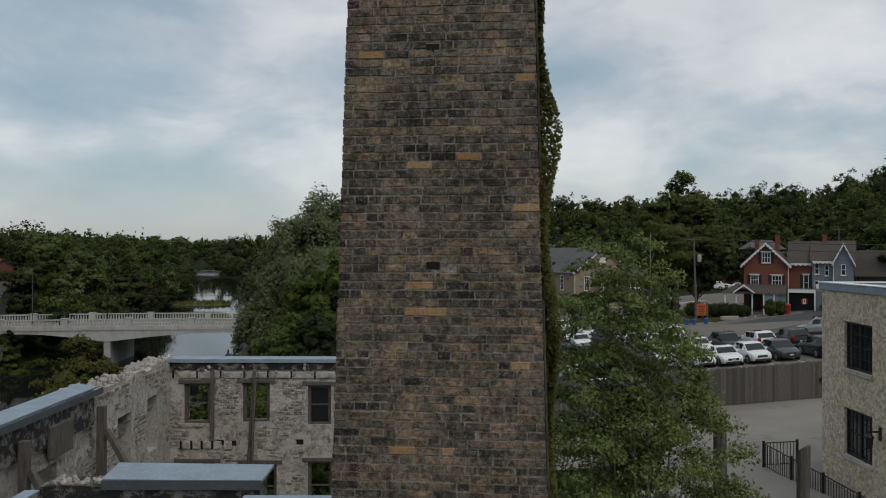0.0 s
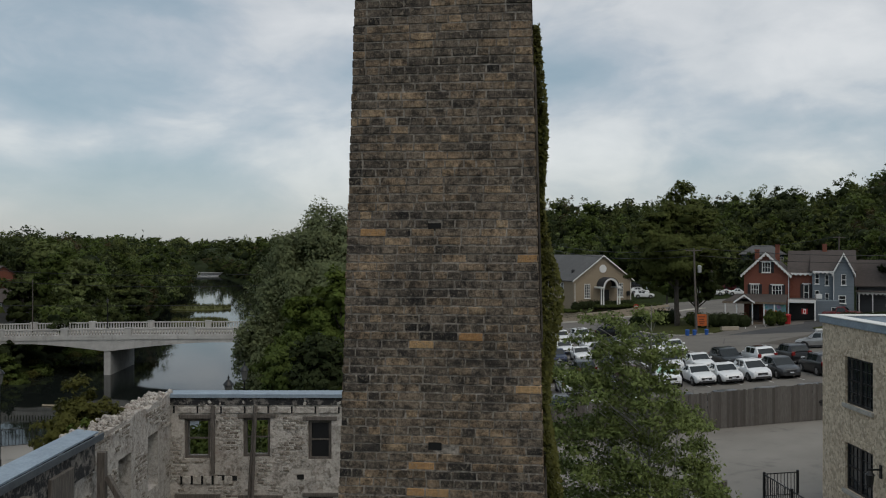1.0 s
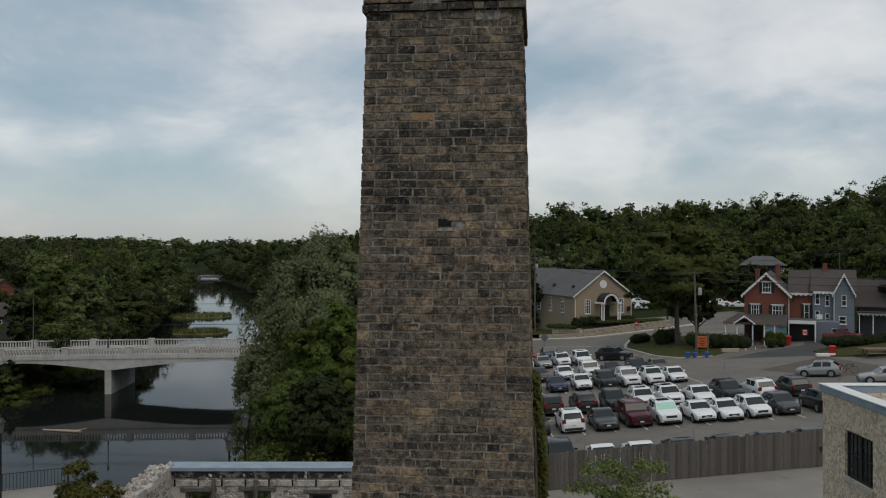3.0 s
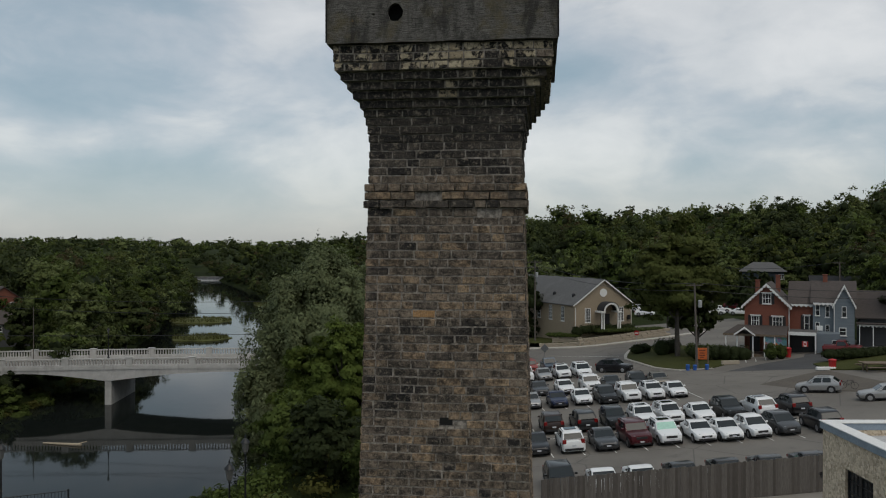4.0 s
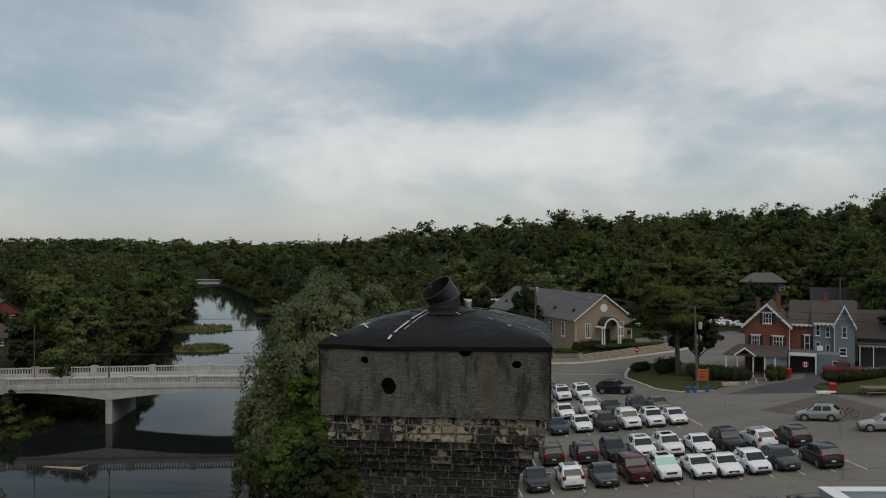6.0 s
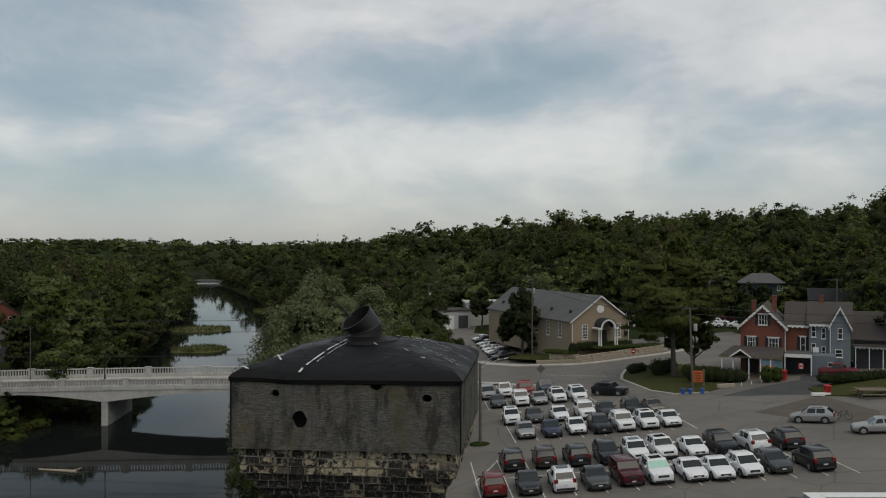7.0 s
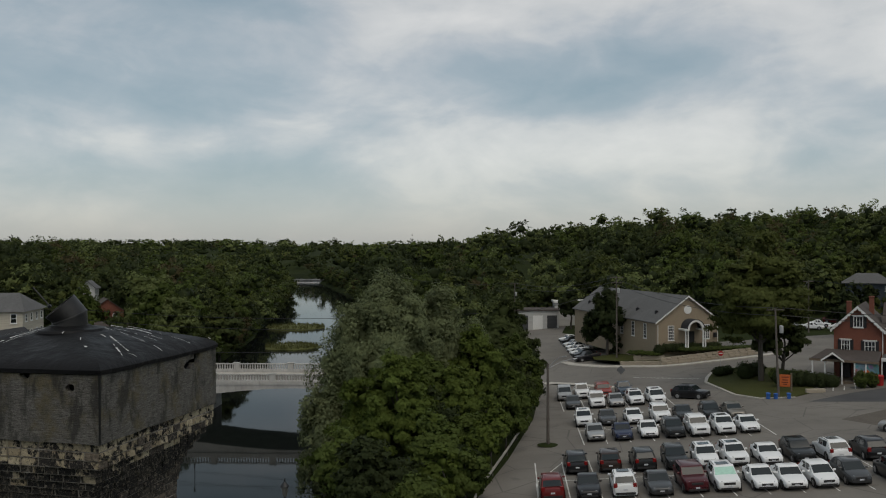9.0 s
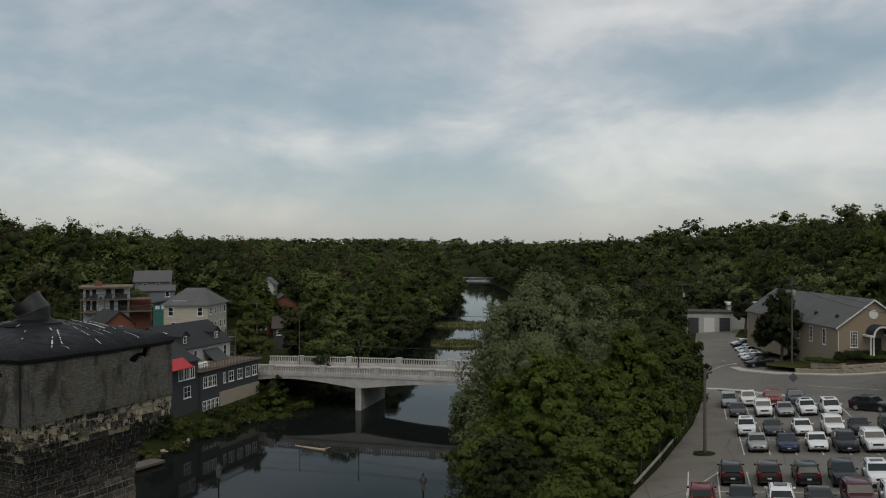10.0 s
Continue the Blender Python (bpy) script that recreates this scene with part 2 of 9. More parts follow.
M = {}
M["brick"] = brick_material("sooty brick", [(0.0, (0.020, 0.018, 0.018)), (0.12, (0.042, 0.037, 0.034)), (0.20, (0.150, 0.122, 0.098)), (0.38, (0.235, 0.190, 0.146)), (0.55, (0.295, 0.230, 0.170)), (0.72, (0.36, 0.265, 0.18)), (0.86, (0.43, 0.305, 0.195)), (1.0, (0.52, 0.375, 0.235))], 0.85, 0.62, 0.9, 0.17)
M["brick_ochre"] = brick_material("ochre brick", [(0.0, (0.40, 0.215, 0.090)), (0.5, (0.50, 0.295, 0.135)), (1.0, (0.56, 0.37, 0.19))], 0.12, 0.3)
M["brick_dark"] = brick_material("blackened brick", [(0.0, (0.014, 0.013, 0.013)), (0.3, (0.032, 0.029, 0.027)), (0.55, (0.080, 0.069, 0.058)), (0.75, (0.15, 0.124, 0.10)), (1.0, (0.25, 0.20, 0.15))], 0.65)
M["brick_black"] = brick_material("soot-crusted brick", [(0.0, (0.012, 0.011, 0.011)), (0.5, (0.028, 0.025, 0.023)), (0.8, (0.060, 0.051, 0.043)), (1.0, (0.11, 0.092, 0.075))], 0.8, 0.5)
M["brick_buff"] = brick_material("buff brick", [(0.0, (0.34, 0.27, 0.17)), (0.5, (0.48, 0.40, 0.27)), (1.0, (0.58, 0.50, 0.35))], 1.0, 0.35, 0.5, 0.05)
k = Mat("lime mortar", 0.95)
k.color(k.ramp(k.noise(22, 6, 0.7, world=True), [(0.3, (0.05, 0.045, 0.040)), (0.44, (0.16, 0.142, 0.122)), (0.56, (0.30, 0.268, 0.23)), (0.72, (0.46, 0.42, 0.365))])).bump(k.noise(60, 4, world=True), 0.6, 0.01)
M["mortar"] = k.m
k = Mat("stained concrete", 0.93, 0.0, 0.3)
g = k.noise(60, 6, 0.75, stretch=(0.30, 0.30, 2.6))
fine = k.noise(120, 3, 0.7)
streak = k.noise(4.5, 5, 0.62, stretch=(1.5, 1.5, 0.5), warp=0.3)
c = k.ramp(g, [(0.32, (0.030, 0.029, 0.027)), (0.48, (0.105, 0.100, 0.090)), (0.68, (0.185, 0.178, 0.162))])
c = k.mix(k.ramp(k.noise(3.4, 5, 0.66), [(0.48, 0.0), (0.62, 0.65)]), c, (0.10, 0.082, 0.038))
c = k.mix(k.ramp(streak, [(0.50, 0.0), (0.62, 0.78)]), c, (0.024, 0.023, 0.021))
c = k.mix(k.ramp(k.noise(9, 5, 0.7), [(0.60, 0.0), (0.70, 0.5)]), c, (0.24, 0.23, 0.21))
c = k.mix(k.ramp(fine, [(0.36, 0.6), (0.48, 0.0)]), c, (0.02, 0.02, 0.019))
c = k.mix(k.ramp(k.noise(5.2, 5, 0.7, warp=0.5), [(0.66, 0.0), (0.72, 0.55)]), c, (0.20, 0.12, 0.035))
k.color(c).bump(k.math("ADD", g, k.math("MULTIPLY", fine, 0.5)), 0.7, 0.01)
M["concrete_cap"] = k.m
k = Mat("black roof felt", 0.55, 0.0, 0.15)
g = k.noise(6, 5, 0.6)
c = k.ramp(g, [(0.3, (0.004, 0.004, 0.0045)), (0.7, (0.010, 0.010, 0.011))])
c = k.mix(k.ramp(k.noise(3.1, 5, 0.6, stretch=(1, 4.5, 1), warp=0.3), [(0.70, 0.0), (0.73, 0.5)]), c, (0.5, 0.5, 0.49))
k.color(c).rough(k.ramp(g, [(0.3, 0.42), (0.7, 0.7)])).bump(k.noise(7, 5, 0.6), 0.5, 0.03)
M["felt"] = k.m
k = Mat("black flue pipe", 0.5, 0.3)
k.color(k.ramp(k.noise(8, 4), [(0.3, (0.010, 0.010, 0.011)), (0.7, (0.03, 0.029, 0.028))])).rough(0.48)
M["flue"] = k.m
# near-black standing in for shade inside hollows; joints use it too
M["void"] = plain("black of hollows and joints", (0.006, 0.006, 0.006), 0.95)

k = Mat("rubble limestone", 0.95)
cell = k.cells(9.0, world=True, out=1)
bw = k.n.new("ShaderNodeRGBToBW")
k.l.new(cell, bw.inputs[0])
plaster = k.ramp(k.noise(4.0, 11, 0.85, world=True, warp=0.1), [(0.38, 0.0), (0.50, 1.0)])
stone = k.mix(k.noise(22, 5, 0.65, world=True), k.ramp(bw.outputs[0], [(0.2, (0.22, 0.192, 0.162)), (0.5, (0.37, 0.333, 0.288)), (0.8, (0.50, 0.46, 0.405))]), (0.17, 0.148, 0.126))
render_coat = k.ramp(k.noise(9, 9, 0.75, world=True), [(0.3, (0.27, 0.238, 0.205)), (0.48, (0.47, 0.43, 0.385)), (0.7, (0.62, 0.585, 0.535))])
c = k.mix(plaster, stone, render_coat)
c = k.mix(k.ramp(k.noise(2.2, 5, 0.65, world=True, stretch=(1, 1, 0.45)), [(0.58, 0.0), (0.76, 0.6)]), c, (0.08, 0.068, 0.058))
c = k.mix(k.ramp(k.noise(0.9, 4, 0.6, world=True), [(0.56, 0.0), (0.7, 0.35)]), c, (0.22, 0.15, 0.115))
edge = k.cells(9.0, "DISTANCE_TO_EDGE", world=True)
lift_ = k.math("ADD", k.math("MULTIPLY", k.ramp(edge, [(0.0, 0.0), (0.09, 1.0)]), k.math("SUBTRACT", 1.0, plaster)), k.math("MULTIPLY", k.noise(26, 5, 0.7, world=True), 0.6))
k.color(c).bump(lift_, 0.8, 0.04)
M["rubble"] = k.m
k = Mat("tarred parapet", 0.8)
k.color(k.mix(k.ramp(k.noise(3.2, 6, 0.7, world=True), [(0.5, 0.0), (0.6, 1.0)]), (0.014, 0.014, 0.015), (0.2, 0.18, 0.16))).bump(k.noise(16, 5, world=True), 0.9, 0.04)
M["tar"] = k.m
M["flashing"] = plain("blue-grey metal flashing", (0.27, 0.33, 0.39), 0.5, 0.25, 0.14, 1.5)
M["fascia"] = plain("grey metal fascia", (0.10, 0.115, 0.13), 0.5, 0.3, 0.15, 2)
k = Mat("weathered timber", 0.85)
g = k.noise(5, 5, 0.6, stretch=(6, 6, 0.5))
k.color(k.ramp(g, [(0.3, (0.05, 0.043, 0.037)), (0.7, (0.15, 0.13, 0.112))])).bump(g, 0.5, 0.02)
M["timber"] = k.m
k = Mat("fence boards", 0.9)
tone = k.ramp(k.math("FRACT", k.math("ADD", k.island(), k.math("MULTIPLY", k.chance(), 5.7))), [(0.0, (0.075, 0.066, 0.058)), (0.5, (0.115, 0.103, 0.092)), (1.0, (0.15, 0.137, 0.124))])
g = k.noise(4, 5, 0.65, stretch=(7, 7, 0.6), world=True)
k.color(k.mix(k.ramp(g, [(0.35, 0.0), (0.7, 0.6)]), tone, (0.05, 0.043, 0.036))).bump(g, 0.5, 0.02)
M["fence"] = k.m
k = Mat("tan rubble stone", 0.95)
cell = k.cells(8.5, world=True, out=1)
bw = k.n.new("ShaderNodeRGBToBW")
k.l.new(cell, bw.inputs[0])
c = k.ramp(bw.outputs[0], [(0.15, (0.42, 0.33, 0.23)), (0.5, (0.64, 0.53, 0.385)), (0.85, (0.78, 0.67, 0.52))])
c = k.mix(k.ramp(k.noise(17, 5, world=True), [(0.5, 0.0), (0.8, 0.3)]), c, (0.30, 0.235, 0.17))
edge = k.cells(8.5, "DISTANCE_TO_EDGE", world=True)
c = k.mix(k.ramp(edge, [(0.0, 0.5), (0.06, 0.0)]), c, (0.46, 0.41, 0.33))
k.color(c).bump(k.math("ADD", k.ramp(edge, [(0.0, 0.0), (0.12, 1.0)]), k.noise(30, 4, world=True)), 0.8, 0.03)
M["tanstone"] = k.m
M["black_frame"] = plain("black window frame", (0.012, 0.012, 0.013), 0.4)
M["white_paint"] = plain("white paint", (0.70, 0.70, 0.68), 0.6, grain=0.08)
M["iron"] = plain("black iron", (0.012, 0.013, 0.014), 0.45, 0.2)
k = Mat("window glass", 0.06, 0.0, 0.8)
k.color(k.ramp(k.noise(0.7, 3, world=True), [(0.3, (0.012, 0.015, 0.017)), (0.7, (0.04, 0.045, 0.05))]))
M["glass"] = k.m
k = Mat("bridge concrete", 0.85)
g = k.noise(0.6, 6, 0.6, world=True)
c = k.ramp(g, [(0.3, (0.33, 0.32, 0.30)), (0.7, (0.48, 0.47, 0.45))])
c = k.mix(k.ramp(k.noise(1.6, 5, 0.6, world=True, stretch=(1, 1, 0.25)), [(0.55, 0.0), (0.75, 0.45)]), c, (0.16, 0.155, 0.145))
k.color(c).bump(k.noise(14, 4, world=True), 0.3, 0.02)
M["concrete"] = k.m
k = Mat("asphalt", 0.9)
big_ = k.noise(0.11, 5, 0.6, world=True)
c = k.ramp(big_, [(0.3, (0.112, 0.102, 0.089)), (0.7, (0.172, 0.159, 0.139))])
c = k.mix(k.ramp(k.noise(0.45, 6, 0.65, world=True, warp=0.5), [(0.55, 0.0), (0.68, 0.45)]), c, (0.072, 0.067, 0.062))
crack = k.cells(0.16, "DISTANCE_TO_EDGE", world=True)
c = k.mix(k.ramp(crack, [(0.0, 0.6), (0.012, 0.0)]), c, (0.03, 0.029, 0.028))
c = k.mix(k.ramp(k.noise(40, 3, world=True), [(0.5, 0.0), (0.8, 0.35)]), c, (0.19, 0.175, 0.152))
k.color(c).bump(k.noise(60, 3, world=True), 0.3, 0.01)
M["asphalt"] = k.m
k = Mat("pale asphalt", 0.9)
c = k.ramp(k.noise(0.16, 5, 0.6, world=True), [(0.3, (0.17, 0.158, 0.14)), (0.7, (0.24, 0.225, 0.20))])
c = k.mix(k.ramp(k.noise(0.5, 6, 0.65, world=True, warp=0.5), [(0.56, 0.0), (0.66, 0.5)]), c, (0.10, 0.094, 0.086))
k.color(k.mix(k.ramp(k.noise(40, 3, world=True), [(0.5, 0.0), (0.8, 0.35)]), c, (0.30, 0.28, 0.25))).bump(k.noise(60, 3, world=True), 0.3, 0.01)
M["asphalt_pale"] = k.m
k = Mat("dark asphalt", 0.9)
c = k.ramp(k.noise(0.3, 5, world=True), [(0.3, (0.040, 0.040, 0.042)), (0.7, (0.066, 0.066, 0.067))])
k.color(k.mix(k.ramp(k.noise(40, 3, world=True), [(0.5, 0.0), (0.8, 0.3)]), c, (0.11, 0.11, 0.11))).bump(k.noise(60, 3, world=True), 0.3, 0.01)
M["asphalt_dark"] = k.m
k = Mat("gravel verge", 0.95)
k.color(k.mix(k.ramp(k.noise(6, 5, 0.7, world=True), [(0.4, 0.0), (0.7, 0.6)]), k.ramp(k.noise(0.4, 5, 0.6, world=True), [(0.3, (0.060, 0.050, 0.040)), (0.7, (0.095, 0.080, 0.064))]), (0.13, 0.115, 0.095))).bump(k.noise(30, 4, world=True), 0.5, 0.02)
M["verge"] = k.m
M["pavement"] = plain("concrete paving", (0.42, 0.395, 0.35), 0.9, grain=0.2, scale=0.7)
M["line"] = plain("worn white line", (0.62, 0.62, 0.59), 0.85, grain=0.3, scale=1.5)
k = Mat("grass and earth", 1.0, 0.0, 0.05)
big_ = k.noise(0.06, 6, 0.6, world=True)
c = k.ramp(big_, [(0.3, (0.020, 0.027, 0.009)), (0.55, (0.028, 0.037, 0.012)), (0.8, (0.045, 0.045, 0.021))])
c = k.mix(k.noise(3.5, 5, world=True), c, (0.02, 0.028, 0.01))
k.color(c).bump(k.noise(6, 5, world=True), 0.8, 0.1)
M["ground"] = k.m
k = Mat("lawn", 1.0, 0.0, 0.1)
k.color(k.mix(k.noise(1.3, 6, 0.65, world=True), (0.070, 0.070, 0.024), (0.032, 0.042, 0.012))).bump(k.noise(14, 4, world=True), 0.7, 0.04)
M["lawn"] = k.m
k = Mat("river water", 0.04, 0.0, 0.5)
k.color((0.008, 0.010, 0.009))
k.bsdf.inputs["IOR"].default_value = 1.14
k.bump(k.math("ADD", k.noise(0.5, 4, 0.6, world=True, stretch=(1, 0.6, 1)), k.math("MULTIPLY", k.noise(0.07, 3, world=True), 2.0)), 0.05, 0.1)
M["water"] = k.m
k = Mat("reeds", 1.0)
k.color(k.mix(k.noise(0.9, 5, world=True), (0.085, 0.088, 0.02), (0.055, 0.065, 0.018)))
M["reeds"] = k.m
k = Mat("foam", 0.6)
k.color(k.ramp(k.noise(1.2, 4, world=True, stretch=(1, 1, 0.2)), [(0.3, (0.4, 0.41, 0.42)), (0.7, (0.75, 0.76, 0.77))]))
M["foam"] = k.m


def leaf_material(name, mid, spread=0.22, stand=0.5, thin=0.35):
    """Foliage round a mean colour: leaf by leaf, tuft by tuft and stand by stand; leaves let some light through."""
    k = Mat(name, 0.7, 0.0, 0.12)
    low, high = tuple(x * (1 - spread) for x in mid), tuple(x * (1 + spread) for x in mid)
    tone = k.ramp(k.island(), [(0.0, low), (1.0, high)])
    tuft = k.ramp(k.noise(0.9, 3, world=True), [(0.35, 0.0), (0.7, 0.45)])
    c = k.mix(tuft, tone, tuple(x * y for x, y in zip(mid, (1.25, 1.15, 1.05))))
    wide = k.ramp(k.noise(0.03, 3, world=True), [(0.38, 0.0), (0.62, stand)])
    c = k.mix(wide, c, tuple(x * y for x, y in zip(mid, (0.72, 0.66, 0.62))))
    k.color(c)
    glow, both = k.n.new("ShaderNodeBsdfTranslucent"), k.n.new("ShaderNodeMixShader")
    k.l.new(c, glow.inputs["Color"])
    both.inputs[0].default_value = thin
    k.l.new(k.bsdf.outputs[0], both.inputs[1])
    k.l.new(glow.outputs[0], both.inputs[2])
    k.l.new(both.outputs[0], k.n["Material Output"].inputs["Surface"])
    return k.m


M["leaf_mid"] = leaf_material("green leaves", (0.080, 0.112, 0.028))
# also colours the cores of woods and hedges, as shade inside them
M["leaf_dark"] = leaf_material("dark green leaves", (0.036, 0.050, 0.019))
M["leaf_deep"] = leaf_material("deep green leaves", (0.056, 0.074, 0.025))
M["leaf_fresh"] = leaf_material("fresh green leaves", (0.160, 0.205, 0.070), 0.3, 0.1)
M["leaf_grey"] = leaf_material("grey-green willow leaves", (0.140, 0.168, 0.085), 0.25, 0.2)
M["leaf_bright"] = leaf_material("bright green leaves", (0.088, 0.122, 0.026), 0.25, 0.2)
M["leaf_yellow"] = leaf_material("yellow-green leaves", (0.095, 0.098, 0.026))
M["leaf_olive"] = leaf_material("olive green leaves", (0.085, 0.104, 0.030), 0.25, 0.3)
M["leaf_rust"] = leaf_material("rusty green leaves", (0.080, 0.068, 0.032))
M["leaf_pale"] = leaf_material("pale green leaves", (0.125, 0.155, 0.056), 0.25, 0.3)
k = Mat("bark", 0.95)
k.color(k.ramp(k.noise(7, 5, stretch=(4, 4, 0.6)), [(0.3, (0.03, 0.026, 0.022)), (0.7, (0.095, 0.083, 0.07))])).bump(k.noise(9, 4, stretch=(4, 4, 0.6)), 0.8, 0.04)
M["bark"] = k.m
k = Mat("pale bark", 0.9)
k.color(k.ramp(k.noise(7, 5, stretch=(2, 2, 2)), [(0.3, (0.14, 0.14, 0.125)), (0.7, (0.36, 0.35, 0.32))]))
M["bark_pale"] = k.m

# ---- the lie of the land ----
RIVER = -7.0


def smooth(a, b, x):
    t = np.clip((x - a) / (b - a), 0, 1)
    return t * t * (3 - 2 * t)


def lot_z(x, y):
    """The sloping paved level of car park and road."""
    return 0.078 * (np.clip(x, -3, 60) - 14.8) - 0.022 * (np.clip(y, 48, 175) - 70)


RIV_Y = [-400, 56, 66, 100, 125, 180, 230, 270, 350, 450, 600, 900, 1400]
RIV_X = [-46, -46, -39, -40, -40.5, -45, -56, -70, -90, -120, -174, -300, -480]
RIV_W = [16, 16, 20.5, 19, 17, 20, 19, 17, 15, 15, 14, 14, 14]


def river_gap(x, y):
    return np.abs(x - np.interp(y, RIV_Y, RIV_X)) - np.interp(y, RIV_Y, RIV_W)


def land_z(x, y):
    x, y = np.asarray(x, float), np.asarray(y, float)
    base = lot_z(x, y)
    right = 15.5 * smooth(180, 350, y * 0.8 + x * 0.75) * smooth(-165, 15, x)
    right = np.maximum(right, 18 * smooth(68, 140, x) * smooth(40, 150, y))
    left = 17 * smooth(-88, -235, x) * smooth(500, 150, y) + 6 * smooth(-110, -420, x)
    far = 9 * smooth(450, 900, np.hypot(x, y)) + 14 * smooth(900, 2500, np.hypot(x, y))
    wob = 1.6 * np.sin(x * 0.021 + 1.3) * np.cos(y * 0.017) * smooth(170, 300, np.hypot(x, y))
    z = base + right + left + far + wob
    z = np.where((x < 0) & (y < 60), np.minimum(z, -2.4 + 1.2 * smooth(40, 60, y)), z)
    gap = river_gap(x, y)
    bank = np.where(x < np.interp(y, RIV_Y, RIV_X), 13.0, 12.0)
    s = smooth(-1.0, bank, gap)
    low = RIVER - 0.9 - 0.8 * smooth(0, -8, gap)
    return np.where(gap < bank, low + (z - low) * s, z)


def land(x, y):
    return float(land_z(x, y))


xs = np.unique(np.concatenate([np.linspace(-3200, -400, 22), np.linspace(-400, -100, 40), np.arange(-100, 70, 2.0), np.linspace(70, 300, 40), np.linspace(300, 3200, 22)]))
ys = np.unique(np.concatenate([np.linspace(-3000, -60, 16), np.arange(-60, 190, 2.0), np.linspace(190, 700, 90), np.linspace(700, 4600, 34)]))
gx, gy = np.meshgrid(xs, ys)
gz = land_z(gx, gy)
paved = (gx > -1) & (gx < 62) & (gy > 20) & (gy < 174)
lane = (gx > -3) & (gx < 17) & (gy >= 148) & (gy < 233)
gz = np.where(lane, lot_z(gx, gy) - 0.15, gz)
gz = np.where(paved & ~lane, gz - np.where(gy < 53.2, 1.05, 0.12), gz)
nx, ny = len(xs), len(ys)
idx = np.arange(nx * ny).reshape(ny, nx)
quads = np.stack([idx[:-1, :-1], idx[:-1, 1:], idx[1:, 1:], idx[1:, :-1]], -1).reshape(-1, 4)
lone("ground", (np.stack([gx, gy, gz], -1).reshape(-1, 3).tolist(), [], quads.tolist()), M["ground"], "grassy riverside land rising to wooded hills", "ground", kind="structure", smooth=True)
riv_l = [(np.interp(y, RIV_Y, RIV_X) - np.interp(y, RIV_Y, RIV_W) - 3, y) for y in RIV_Y]
riv_r = [(np.interp(y, RIV_Y, RIV_X) + np.interp(y, RIV_Y, RIV_W) + 3, y) for y in RIV_Y]
riv = Form()
for k in range(len(RIV_Y) - 1):
    zz = RIVER if RIV_Y[k] < 600 else RIVER + 2.45
    riv.add([(*riv_l[k], zz), (*riv_r[k], zz), (*riv_r[k + 1], zz), (*riv_l[k + 1], zz)], [(0, 1, 2, 3)])
lone("river_water", riv, M["water"], "calm dark river water mirroring sky and trees", "river", kind="structure")


def sheet_on(ring, dz, name, mat, label, category, thick=0.0):
    """A paved sheet that lies on the sloping level."""
    bm = bmesh.new()
    vs = [bm.verts.new((x, y, float(lot_z(x, y)) + dz)) for x, y in ring]
    f = bm.faces.new(vs)
    if f.normal.z < 0:
        bmesh.ops.reverse_faces(bm, faces=[f])
    bmesh.ops.triangulate(bm, faces=[f])
    if thick:
        g = bmesh.ops.extrude_face_region(bm, geom=bm.faces[:])
        bmesh.ops.translate(bm, verts=[v for v in g["geom"] if isinstance(v, bmesh.types.BMVert)], vec=(0, 0, thick))
        bmesh.ops.recalc_face_normals(bm, faces=bm.faces[:])
    me = bpy.data.meshes.new(name)
    bm.to_mesh(me)
    bm.free()
    me.materials.append(mat)
    return tagged(new(name, me), label, category, kind="structure")


sheet_on([(-1.6, 52.6), (14, 52.2), (60, 54), (60, 174), (0, 174), (2.6, 140), (3.4, 126), (2.6, 100), (0.6, 80), (-1.4, 66)], 0.0, "car_park_asphalt", M["asphalt"], "worn grey asphalt of car park and street", "asphalt")
sheet_on([(8.0, 20), (40, 20), (40, 48), (40, 53), (14, 52.0), (-1.6, 51.4), (-1.6, 48), (-1.6, 40), (8.0, 40)], -0.62, "yard_asphalt", M["asphalt_pale"], "patched grey asphalt yard behind the fence", "asphalt")

# ---- the brick chimney ----
AX, AY, TURN = 0.055, 7.42, -6.5


def shaft_w(z):
    return 1.744 - 0.0515 * (z - 6.6)


